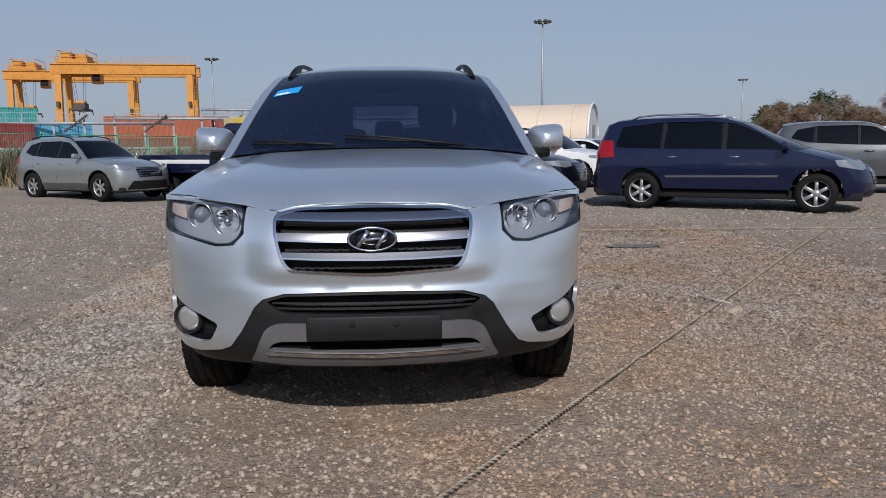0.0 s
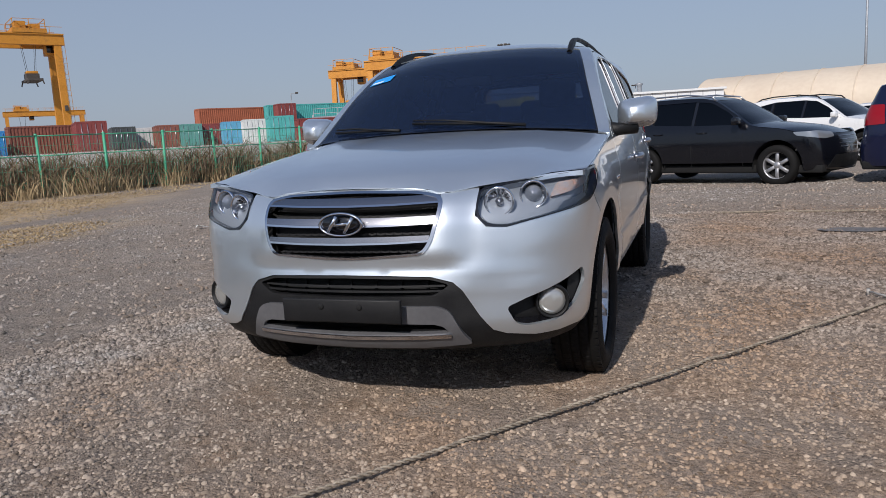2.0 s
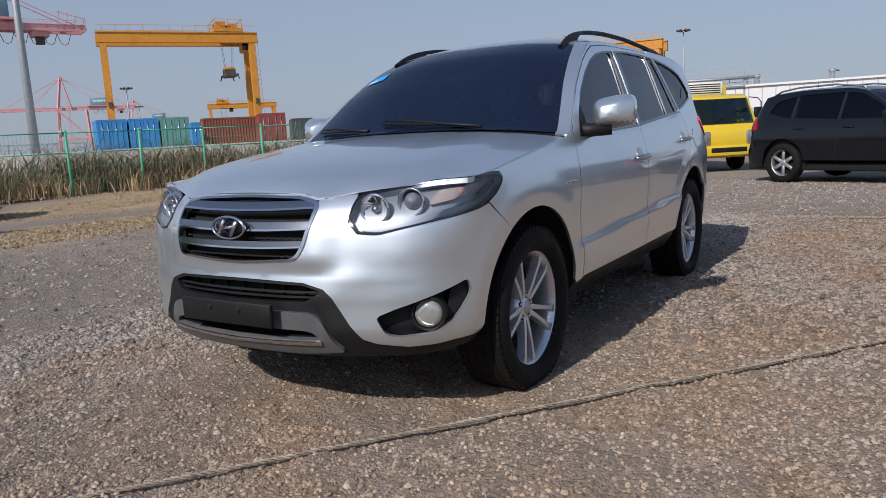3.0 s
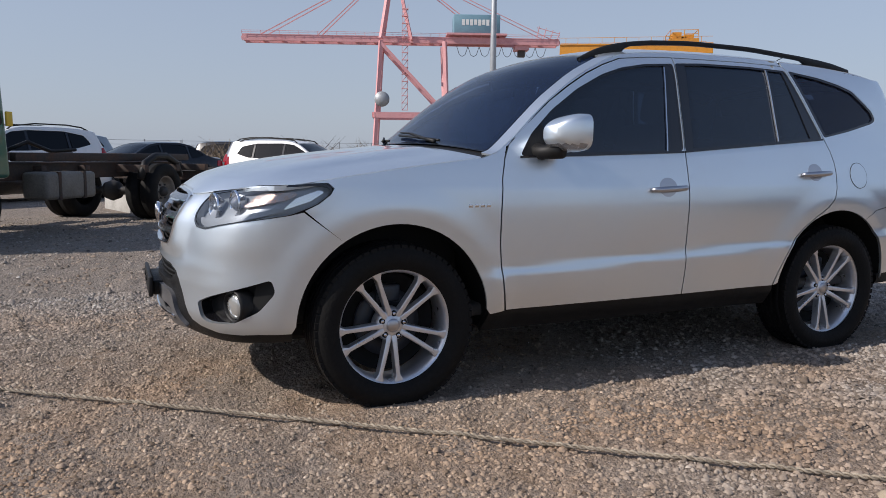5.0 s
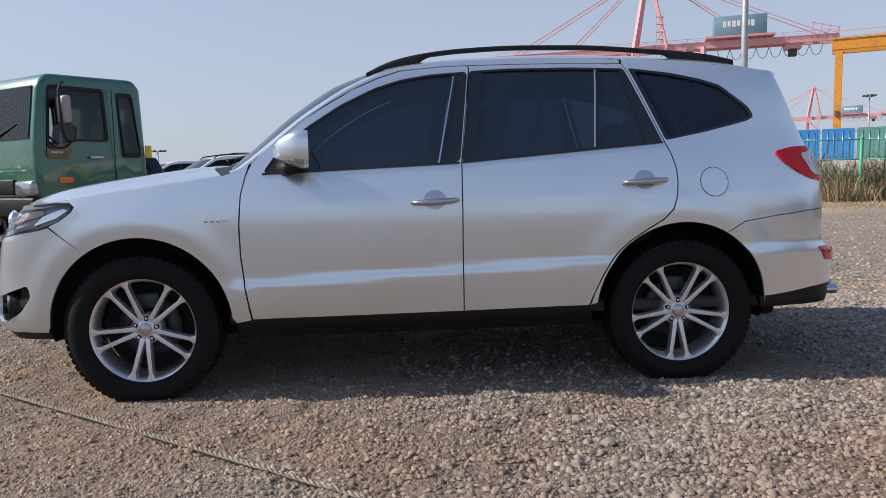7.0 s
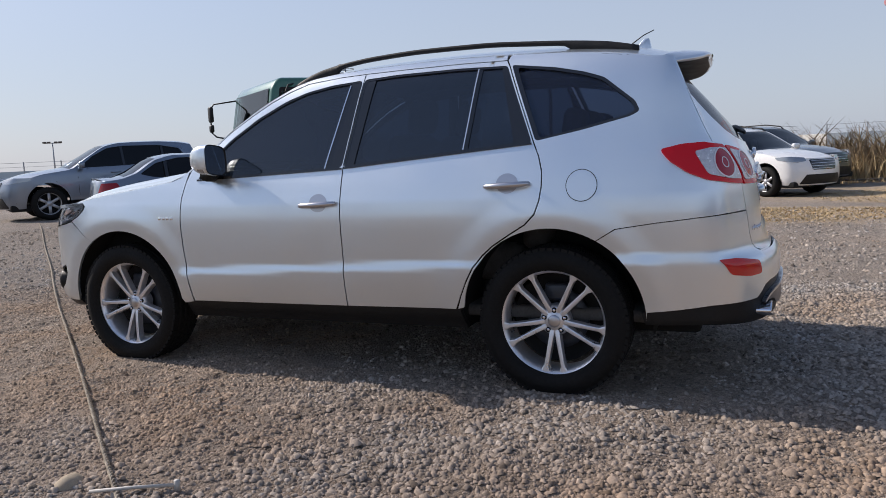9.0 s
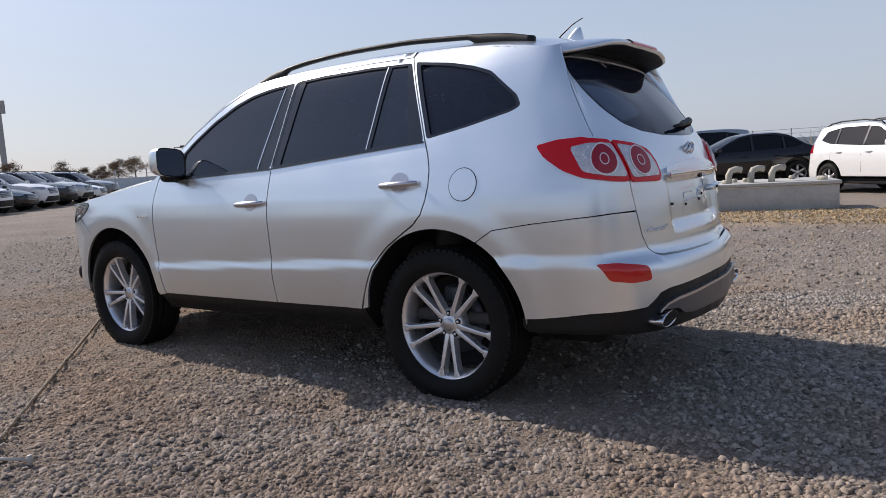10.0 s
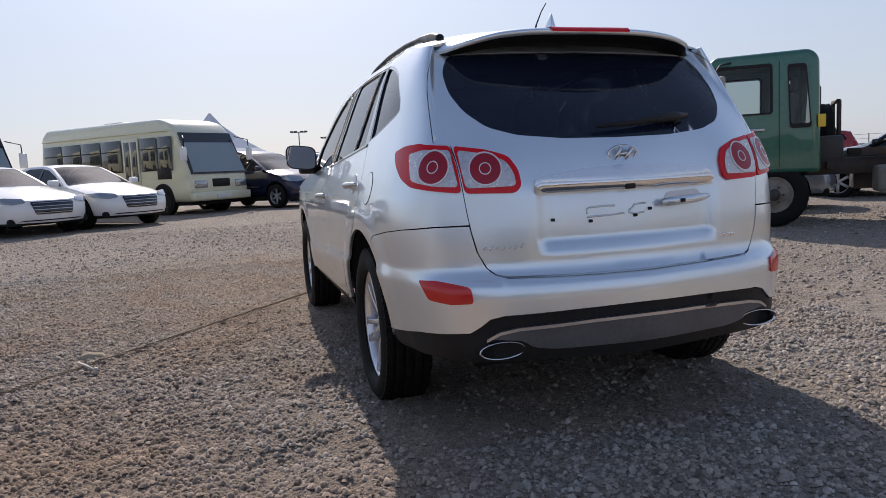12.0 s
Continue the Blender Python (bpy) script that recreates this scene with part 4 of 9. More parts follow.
ring = Y(frame_top + [(-.815, 1.135), (-.789, 1.150), (-.665, 1.262), (-.526, 1.371), (-.404, 1.449), (-.288, 1.515), (-.174, 1.567), (-.055, 1.607), (.15, 1.627), (.3, 1.633), (.55, 1.637), (.85, 1.639), (1.10, 1.634)])
both("roof_side", ring, [], SILVER, 0, .008)
# sills, lower shields, near-black sheets that put shade behind the panel gaps
both("sill", Y([(-.90, .27), (.90, .28), (.885, .398), (.4, .391), (-.3, .386), (-.885, .378)]), [], BLACK, -.012, .03)
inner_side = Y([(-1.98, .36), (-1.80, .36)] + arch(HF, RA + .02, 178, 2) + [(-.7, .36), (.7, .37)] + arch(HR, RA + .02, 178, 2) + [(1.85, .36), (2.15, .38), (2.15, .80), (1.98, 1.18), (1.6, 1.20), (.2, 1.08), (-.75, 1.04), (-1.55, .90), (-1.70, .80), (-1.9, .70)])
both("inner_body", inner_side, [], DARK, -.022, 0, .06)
part("underbody", rbox(-.60, -1.92, .25, .60, 2.02, .36, .03), DARK, suv)
part("engine_bay", joined(rbox(-.70, -1.90, .34, .70, -.95, .84, .05), rbox(-.62, -2.06, .30, .62, -1.9, .60, .03)), DARK, suv)
for hy in (HF, HR):
    for sgn in (-1, 1):
        v, f = [], []
        for k in range(25):
            t = math.radians(-10 + 200 * k / 24)
            ly, lz = hy + .47 * math.cos(t), HZ + .02 + .47 * math.sin(t)
            for x in (.58, float(hull.pos(np.array([hull.by_y(ly, lz)]), np.array([lz]))[0, 0]) - .03):
                v.append((sgn * x, ly, lz))
        f = [(2 * k, 2 * k + 1, 2 * k + 3, 2 * k + 2) for k in range(24)]
        n = len(v)
        v += [(sgn * .58, hy + .47 * math.cos(math.radians(-10 + 200 * k / 24)), HZ + .02 + .47 * math.sin(math.radians(-10 + 200 * k / 24))) for k in range(25)]
        f.append(tuple(range(n, n + 25)))
        part("wheel_liner", (v, f), DARK, suv)
# ---- front end ----
F = lambda pts: hull.curve('f', pts)
hl = [('f', .512, .922), ('f', .512, .826), ('f', .555, .782), ('f', .63, .776), ('f', .71, .795), ('f', .815, .818), ('y', -1.80, .850), ('y', -1.695, .893), ('y', -1.645, .931), ('y', -1.627, .957), ('y', -1.648, .976), ('y', -1.70, .979), ('y', -1.77, .974), ('f', .775, .967), ('f', .65, .946)]
head = dense(rounded(hull.outline(hl), [.03, .04, .05, .03, .02, .02, .03, .02, .02, .014, .014, .02, .02, .02, .02]), .02)
fogp = [('f', .625, .468), ('f', .70, .500), ('f', .845, .560), ('y', -1.88, .585), ('y', -1.865, .53), ('y', -1.93, .45), ('f', .80, .395), ('f', .70, .388), ('f', .66, .40)]
fog = dense(rounded(hull.outline(fogp), .022), .02)
grille = [('f', .390, .902), ('f', .388, .835), ('f', .362, .735), ('f', .330, .688), ('f', .0, .670), ('f', -.330, .688), ('f', -.362, .735), ('f', -.388, .835), ('f', -.390, .902), ('f', -.30, .922), ('f', 0, .931), ('f', .30, .922)]
grl = dense(rounded(hull.outline(grille), [.03, .03, .06, .06, .1, .06, .06, .03, .03, .05, .1, .05]), .02)
low_top = [(-.62, .362), (-.575, .382), (-.53, .442), (-.47, .545), (-.435, .578), (-.35, .602), (-.18, .608), (0, .610), (.18, .608), (.35, .602), (.435, .578), (.47, .545), (.53, .442), (.575, .382), (.62, .362)]
bump_out = F(low_top) + F([(.72, .345), (.80, .345)]) + Y([(-1.93, .35), (-1.80, .35)]) + Y(arch(HF, RA, 178, 123)) + Y([(-1.592, .740), (-1.75, .862)])
hs = hull.outline(hl)
bump_out += hs[6::-1] + [hs[0]]
top = [(.508, .927), (.45, .921), (.40, .914), (.30, .933), (.15, .939), (0, .941)]
bump_out += F(top)
half = bump_out
bump_l = [(s, z) for s, z in half if s >= -1e-6]
mirrored_half = [(-s, z) for s, z in bump_l[::-1]]
bumper = bump_l + [p for p in mirrored_half if p[0] < -1e-6]
neg = lambda q: [(-s, z) for s, z in q[::-1]]
fbump = part("front_bumper", hull.panel(bumper, [grl, fog, neg(fog)], 0, .016, .024), SILVER, suv)
# black lower apron with its openings
FU = lambda pts: F([(x, z + .014) for x, z in pts])
apron = [p for p in F(low_top)] + F([(.72, .340), (.80, .340)]) + Y([(-1.93, .347), (-1.795, .350), (-1.79, .305), (-1.95, .30)]) + F([(.7, .295), (.45, .29), (0, .285)])
ap = [p for p in apron if p[0] >= -1e-6]
apron = ap + [p for p in neg(ap) if p[0] < -1e-6]
intake = dense(rounded(FU([(-.425, .555), (-.36, .514), (0, .508), (.36, .514), (.425, .555), (.345, .578), (0, .584), (-.345, .578)]), .02), .02)
skid_out = FU([(-.495, .318), (-.47, .35), (-.42, .455), (-.375, .474), (0, .478), (.375, .474), (.42, .455), (.47, .35), (.495, .318), (.3, .306), (0, .302), (-.3, .306)])
slot = dense(rounded(FU([(-.415, .372), (-.395, .395), (-.36, .404), (0, .412), (.36, .404), (.395, .395), (.415, .372), (0, .362)]), .012), .02)
part("lower_apron", hull.panel(apron, [intake, slot], -.006, .03, .028), BLACK, fbump, "textured black lower apron")
part("skid_plate", hull.panel(dense(rounded(skid_out, .03), .02), [slot], .012, .02, .028), GREYPLASTIC, fbump, "grey skid plate")
part("skid_lip", hull.panel(FU([(-.42, .354), (0, .344), (.42, .354), (.42, .368), (0, .359), (-.42, .368)]), [], .020, .01, .028), CHROME, fbump)
part("intake_back", hull.panel(dense(rounded(F([(-.5, .30), (.5, .30), (.5, .61), (-.5, .61)]), .02), .03), [], -.07, 0, .05), DARK, fbump)
for z in (.552, .531):
    part("intake_bar", hull.panel(FU([(-.405, z - .004), (0, z - .006), (.405, z - .004), (.405, z + .004), (0, z + .004), (-.405, z + .004)]), [], -.022, .02, .03), BLACK, fbump)
for k in range(7):
    x = -.33 + .11 * k
    part("intake_rib", hull.panel(FU([(x - .004, .512), (x + .004, .512), (x + .004, .58), (x - .004, .58)]), [], -.055, .012, .03), DARK, fbump)
pl = rbox(-.256, -2.328, .432, .256, -2.308, .527, .006)
holder = part("plate_holder", pl, BLACK, fbump, "empty black number plate holder")
for x in (-.083, .083):
    part("bolt", moved(lathe([(0, 0), (.010, 0), (.013, .004), (.013, .010)], 14, 'y'), pose(x, -2.334, .497)), DARK, holder)
part("plate_bracket", rbox(-.20, -2.31, .43, .20, -2.24, .50, .01), BLACK, fbump)
# grille
gr = empty("grille")
gr.parent = suv
shrink = lambda q, k, kz: [((s - 0) * k, .80 + (z - .80) * kz) for s, z in q]
part("grille_surround", hull.panel(grl, [dense(shrink(grl, .965, .93), .02)], .006, .03, .02), CHROME, gr, "chrome surround")
part("grille_back", hull.panel(shrink(grl, .985, .97), [], -.06, 0, .05), DARK, gr)
for z0, z1, w in ((.878, .909, .376), (.804, .834, .374), (.737, .762, .352)):
    q = F([(-w, z0), (-w * .5, z0 - .006), (0, z0 - .008), (w * .5, z0 - .006), (w, z0), (w, z1), (w * .5, z1 - .003), (0, z1 - .004), (-w * .5, z1 - .003), (-w, z1)])
    part("grille_bar", hull.panel(dense(q, .03), [], .004, .035, .02), GRILLEBAR, gr, "satin chrome bar")
    q = F([(-w, z0 - .001), (-w * .5, z0 - .007), (0, z0 - .009), (w * .5, z0 - .007), (w, z0 - .001), (w, z0 + .006), (w * .5, z0), (0, z0 - .002), (-w * .5, z0), (-w, z0 + .006)])
    part("bar_edge", hull.panel(dense(q, .03), [], .008, .02, .02), CHROME, gr, "bright lower edge of the bar")
mesh_v, mesh_f = [], []
for row, (z, w) in enumerate(((.848, .35), (.781, .345), (.712, .33))):
    m = int(w * 2 / .036)
    for k in range(m):
        for q in (0, 1):
            x = -w + (k + .5) * 2 * w / m
            za = z + (.012 if q else -.012)
            s = [hull.by_x(x + dx, za) for dx in (-.016, 0, .016)]
            pts = hull.pos(np.array(s + s[::-1]), np.array([za - .004, za + .006 * (1 if q else -1) - .001, za - .004, za + .004, za + .006 * (1 if q else -1) + .005, za + .004]))
            pts[:, 1] += .030
            b = len(mesh_v)
            mesh_v += [tuple(p) for p in pts]
            mesh_f += [(b, b + 1, b + 4, b + 5), (b + 1, b + 2, b + 3, b + 4)]
tagged(part("grille_mesh", (mesh_v, mesh_f), BLACK, gr, "black honeycomb mesh"), kind="stuff")


def badge(cx, cy, cz, w, h, tilt, parent, facing=-1):
    """The maker's oval with a slanted bar shape in it."""
    m = pose(cx, cy, cz, tilt, 0, 0 if facing < 0 else 180)
    v, f = [], []
    n = 40
    for i in range(n):
        t = 2 * math.pi * i / n
        for j in range(8):
            q = 2 * math.pi * j / 8
            k = 1 + .07 * math.cos(q)
            v.append((w * k * math.cos(t), -.008 * math.sin(q), h * (k + .04 * math.cos(q)) * math.sin(t)))
    for i in range(n):
        for j in range(8):
            f.append((i * 8 + j, ((i + 1) % n) * 8 + j, ((i + 1) % n) * 8 + (j + 1) % 8, i * 8 + (j + 1) % 8))
    ob = part("emblem", moved((v, f), m), CHROME, parent, "chrome oval emblem")
    bars = []
    for a, b, r in (((-.60, -.62), (-.16, .74), .0085), ((.16, -.74), (.60, .62), .0085), ((-.40, -.08), (.40, .10), .0065)):
        bars.append(tube([(a[0] * w, -.004, a[1] * h), ((a[0] + b[0]) / 2 * w + .002, -.007, (a[1] + b[1]) / 2 * h), (b[0] * w, -.004, b[1] * h)], r, 8))
    for bar in bars:
        part("emblem_bar", moved(bar, m), CHROME, ob)
    return ob


em = badge(-.003, -2.262, .813, .091, .044, 0, gr)
part("emblem_ground", moved(lathe([(0, 0), (.5, 0), (.5, .01)], 40, 'y'), pose(-.003, -2.250, .813) @ Matrix.Diagonal((.175, .3, .088, 1))), GLOSSBLACK, em)


def lamp_ring(s, z, r, depth, parent, name, mat, inner=None, mirror=False, label=""):
    """A round lamp set into the skin, its axis ahead."""
    p = hull.pos(np.array([s]), np.array([z]))[0]
    sx = -1 if mirror else 1
    m = Matrix.Translation((p[0] * sx, p[1] + depth, z)) @ pose(0, 0, 0, 0, 0, 12 * sx)
    prof = [(r * 1.12, -.006), (r * 1.10, -.014), (r * 1.02, -.016), (r * .95, -.008), (r * .8, .018), (r * .5, .040), (r * .2, .050), (0, .052)]
    return part(name, moved(lathe(prof, 32, 'y'), m), mat, parent, label), m


for mir in (False, True):
    sx = -1 if mir else 1
    hd = part("headlight", hull.panel(head, [], .0015, .003, .03, mir), GLASS_CLEAR, suv, "clear headlight with two round lamps and amber indicator")
    part("headlight_housing", hull.panel(head, [], -.034, 0, .03, mir), LAMPGREY, hd)
    v, f, n = hull.panel([((a - .88) * .988 + .88, (b - .872) * .965 + .872) for a, b in head], [], .0, .048, .03, mir)
    cnt = len(sheet([((a - .88) * .988 + .88, (b - .872) * .965 + .872) for a, b in head], [], .03)[0])
    keep = [q for q in f if min(q) >= cnt]
    part("headlight_wall", (v, keep), LAMPGREY, hd)
    edge = hull.panel(head, [[((s - .88) * .974 + .88, (z - .872) * .915 + .872) for s, z in head]], .003, .004, .02, mir)
    part("headlight_edge", edge, GLOSSBLACK, hd)
    lower = dense(rounded(hull.outline([('f', .532, .832), ('f', .565, .796), ('f', .63, .788), ('f', .71, .806), ('f', .815, .830), ('y', -1.80, .868), ('y', -1.84, .880), ('f', .72, .842), ('f', .6, .828)]), .02), .03)
    part("headlight_apron", hull.panel(lower, [], -.016, .03, .03, mir), LAMPGREY, hd)
    s1, s2 = hull.by_x(.590, .868), hull.by_x(.712, .888)
    a, m = lamp_ring(s1, .870, .054, .026, hd, "main_lamp", LAMPCHROME, None, mir)
    part("bulb_cap", moved(lathe([(0, -.012), (.014, -.008), (.016, .01), (.016, .045)], 16, 'y'), m), SATIN, a)
    rays = []
    for k in range(18):
        t = 2 * math.pi * k / 18
        rays.append(beam((.022 * math.cos(t), .036, .022 * math.sin(t)), (.052 * math.cos(t), .004, .052 * math.sin(t)), .006, .005))
    part("lamp_facets", moved(joined(*rays), m), LAMPCHROME, a, smooth=False)
    a, m = lamp_ring(s2, .890, .050, .030, hd, "projector_lamp", LAMPCHROME, None, mir)
    part("projector_lens", moved(lathe([(0, -.026), (.014, -.023), (.028, -.012), (.036, .004), (.036, .03)], 24, 'y'), m), material("projector_glass", (.22, .24, .28), .05, .3, 1.0), a)
    ind = dense(rounded(hull.outline([('f', .782, .886), ('f', .835, .894), ('y', -1.82, .912), ('y', -1.77, .932), ('y', -1.78, .948), ('f', .798, .942)]), .015), .03)
    part("indicator", hull.panel(ind, [], -.018, .02, .03, mir), AMBER, hd, "amber indicator")
    ind2 = dense(rounded(hull.outline([('y', -1.84, .868), ('y', -1.72, .908), ('y', -1.66, .945), ('y', -1.68, .956), ('y', -1.78, .920)]), .01), .03)
    part("side_reflector", hull.panel(ind2, [], -.02, .02, .03, mir), LAMPCHROME, hd)
    # fog light
    fl = part("fog_pocket", hull.panel(fog, [], -.065, 0, .03, mir), BLACK, suv)
    v, f, n = hull.panel(fog, [], -.0165, .055, .03, mir)
    cnt = len(sheet(fog, [], .03)[0])
    part("pocket_wall", (v, [q for q in f if min(q) >= cnt]), GLOSSBLACK, fl)
    mm = pose(.782 * sx, -2.022, .466, 0, 0, 24 * sx)
    part("fog_lamp", moved(lathe([(0, -.006), (.030, -.004), (.052, .004), (.056, .014), (.056, .06)], 28, 'y'), mm), material("fog_glass", (.45,.45,.43), .12, .5, 1.0), fl, "round fog light with a clear lens")
    part("fog_ring", moved(lathe([(.056, .01), (.060, -.004), (.066, -.004), (.070, .01), (.070, .06)], 28, 'y'), mm), BLACK, fl)
# ---- rear end ----
B = lambda pts: hull.curve('b', pts)
gz = [.70, .76, .83, .90, .96, 1.02, 1.08, 1.12, 1.166, 1.180, 1.22, 1.30, 1.36, 1.42, 1.47, 1.52, 1.57]
gate_l = B([(float(gate_x(z)), z) for z in gz])
gate_top = B([(.60, 1.598), (.4, 1.604), (.2, 1.606), (0, 1.606), (-.2, 1.606), (-.4, 1.604), (-.60, 1.598)])
gate_r = B([(-float(gate_x(z)), z) for z in gz[::-1]])
gate_b = B([(-.588, .677), (-.55, .667), (-.3, .662), (0, .660), (.3, .662), (.55, .667), (.588, .677)])
gate = gate_l + gate_top + gate_r + gate_b
rw = dense(rounded(B([(.575, 1.545), (.622, 1.47), (.632, 1.38), (.608, 1.30), (.545, 1.232), (.44, 1.196), (.25, 1.176), (0, 1.172), (-.25, 1.176), (-.44, 1.196), (-.545, 1.232), (-.608, 1.30), (-.632, 1.38), (-.622, 1.47), (-.575, 1.545), (0, 1.56)]), .03), .03)
tg = part("tailgate", hull.panel(gate, [rw], 0, .014, .026), SILVER, suv)
part("rear_window", hull.panel(rw, [], -.004, .004, .05), GLASS_REAR, tg, "dark tinted curved rear window")
rin = dense([((s - hull.L) * .95 + hull.L, 1.355 + (z - 1.355) * .93) for s, z in rw], .03)
part("rear_window_frit", hull.panel(rw, [rin], -.006, 0, .05), GLOSSBLACK, tg)
garn = dense(rounded(B([(.42, .990), (.412, 1.026), (.2, 1.052), (0, 1.060), (-.2, 1.052), (-.412, 1.026), (-.42, .990), (-.2, .996), (0, .998), (.2, .996)]), .014), .02)
part("gate_garnish", hull.panel(garn, [], .014, .03, .02), BRIGHT, tg, "chrome strip over the plate hollow")
part("gate_garnish_lip", hull.panel(dense(rounded(B([(.415, .988), (-.415, .988), (-.405, 1.002), (.405, 1.002)]), .004), .02), [], .024, .02, .02), CHROME, tg)
part("camera_eye", rbox(-.022, 2.262, .968, .022, 2.300, .990, .005), BLACK, tg)
be = badge(.004, 2.244, 1.107, .062, .032, 12, tg, 1)
hdl = empty("gate_handle")
hdl.parent = tg
cup = dense(rounded(B([(-.17, .885), (-.18, .945), (-.36, .95), (-.37, .895)]), .03), .02)
part("handle_cup", hull.panel(cup, [], .002, .004, .02), SATIN, hdl)
part("handle_bar", tube([(-.150, 2.288, .908), (-.20, 2.306, .910), (-.27, 2.312, .913), (-.34, 2.302, .917), (-.385, 2.280, .920)], [.013, .017, .017, .016, .010], 10), SILVER, hdl)
part("handle_lock", rbox(-.235, 2.320, .904, -.215, 2.332, .918, .002), BLACK, hdl)
for x, z in ((.345, .865), (.175, .852), (-.03, .863), (-.10, .885)):
    s = hull.by_x(x, z, True)
    p = hull.pos(np.array([s]), np.array([z]))[0]
    part("plate_clip", rbox(p[0] - .008, p[1] - .004, z - .006, p[0] + .008, p[1] + .006, z + .006, .002), BLACK, tg)
for pts in ([(.19, .880), (.19, .898), (.17, .905), (.09, .907), (.06, .905)], [(.19, .868), (.10, .870), (.02, .874)], [(.0, .884), (-.02, .893), (-.03, .906), (-.08, .908)], [(.0, .876), (-.03, .870), (-.07, .872)]):
    q = [hull.pos(np.array([hull.by_x(x, z, True)]), np.array([z]))[0] for x, z in pts]
    part("pressed_rib", tube([tuple(a + (0, .001, 0)) for a in q], .004, 6), SILVER, tg)
# rear lamps, each in two pieces
for mir in (False, True):
    sx = -1 if mir else 1
    gx = lambda z: float(gate_x(z))
    outer = [('y', 1.856, 1.154), ('y', 1.95, 1.174), ('y', 2.04, 1.178), ('b', .78, 1.172), ('b', gx(1.16) + .004, 1.162), ('b', gx(1.07) + .004, 1.07), ('b', gx(.985) + .006, .984), ('b', .76, .992), ('y', 2.06, 1.012), ('y', 1.98, 1.045), ('y', 1.90, 1.100)]
    inn = [('b', gx(1.16) - .004, 1.161), ('b', .58, 1.142), ('b', .50, 1.114), ('b', .470, 1.06), ('b', .468, 1.0), ('b', .492, .976), ('b', gx(.982) - .004, .982), ('b', gx(1.07) - .004, 1.07)]
    for nm, o, cs, cz, r, par in (("tail_lamp", outer, .772, 1.082, .066, suv), ("gate_lamp", inn, .594, 1.068, .062, tg)):
        oo = dense(rounded(hull.outline(o), .022), .02)
        tl = part(nm, hull.panel(oo, [], .010, .03, .012, mir), REDLENS, par, "red tail lamp with pale inner field and round light")
        if nm == "tail_lamp":
            pale = hull.outline([('y', 2.00, 1.138), ('b', .79, 1.150), ('b', gx(1.14) + .012, 1.144), ('b', gx(1.006) + .012, 1.006), ('b', .78, 1.012), ('y', 2.06, 1.036)])
        else:
            pale = hull.outline([('b', gx(1.14) - .012, 1.142), ('b', .578, 1.122), ('b', .515, 1.094), ('b', .492, 1.050), ('b', .488, 1.0), ('b', gx(1.0) - .012, 1.0)])
        part("pale_field", hull.panel(dense(rounded(pale, .02), .015), [], .0135, .003, .012, mir), LAMPFIELD, tl)
        s0 = hull.by_x(cs, cz, True)
        c = lambda rr: [(s0 + rr * (1.22 if nm == "tail_lamp" else 1.06) * math.cos(t * math.pi / 20), cz + rr * math.sin(t * math.pi / 20)) for t in range(40)]
        part("round_light", hull.panel(c(r * .90), [], .0150, .003, .012, mir), material("deep_red_lens", (.34, .012, .03), .12, .1, .0), tl)
        part("light_ring", hull.panel(c(r), [c(r * .91)], .0165, .004, .012, mir), WHITELENS, tl)
        part("light_core_ring", hull.panel(c(r * .36), [c(r * .30)], .0165, .003, .012, mir), WHITELENS, tl)
    ro = dense(rounded(hull.outline([('y', 2.105, .656), ('b', .80, .656), ('b', .692, .634), ('b', .686, .576), ('b', .76, .572), ('b', .825, .586)]), .015), .02)
# bumper
lowb = [(.70, .462), (.665, .486), (.632, .514), (.58, .526), (.3, .534), (0, .538)]
rb = Y(arch(HR, RA + .005, 59.4, 2)) + Y([(1.80, .415), (1.95, .430), (2.08, .448)]) + B(lowb)
rb_top = B([(0, .652), (.3, .654), (.55, .658), (.592, .672), (.620, .70), (.650, .76), (.664, .82), (.671, .858)]) + B([(.78, .858)]) + Y([(2.02, .846), (1.85, .828), (1.668, .802)])
m0 = [p for p in rb if p[0] < hull.L - 1e-5]
bl = m0 + B([(0, .538)])
right_low = [(2 * hull.L - s, z) for s, z in m0[::-1]]
t0 = [p for p in rb_top if p[0] < hull.L - 1e-5]
right_top = [(2 * hull.L - s, z) for s, z in t0[::-1]]
rear_out = bl + right_low + right_top + B([(0, .652)]) + t0
rbump = part("rear_bumper", hull.panel(rear_out, [], 0, .016, .026), SILVER, suv)
part("bumper_step", hull.panel(B([(.60, .664), (.3, .656), (0, .654), (-.3, .656), (-.60, .664), (-.59, .690), (0, .68), (.59, .690)]), [], -.018, 0, .03), SILVER, rbump)
for mir in (False, True):
    part("reflector", hull.panel(ro, [], .006, .012, .02, mir), REFLECTOR, rbump, "red bumper reflector")
rap = Y([(1.775, .41), (1.95, .425), (2.08, .443)]) + B([(.70, .457), (.665, .481), (.632, .509), (.58, .521), (.3, .529), (0, .533)])
rap_b = B([(0, .345), (.4, .345), (.7, .345)]) + Y([(2.05, .345), (1.85, .345), (1.79, .345)])
ra = [p for p in rap if p[0] < hull.L - 1e-5]
rbx = [p for p in rap_b if p[0] < hull.L - 1e-5]
ra_full = ra + B([(0, .533)]) + [(2 * hull.L - s, z) for s, z in ra[::-1]] + [(2 * hull.L - s, z) for s, z in rbx[::-1]] + B([(0, .335)]) + rbx
part("rear_apron", hull.panel(ra_full, [], -.010, .04, .03), BLACK, rbump, "black lower rear apron")
sk_top = [(.645, .440), (.60, .466), (.53, .480), (.25, .491), (0, .494)]
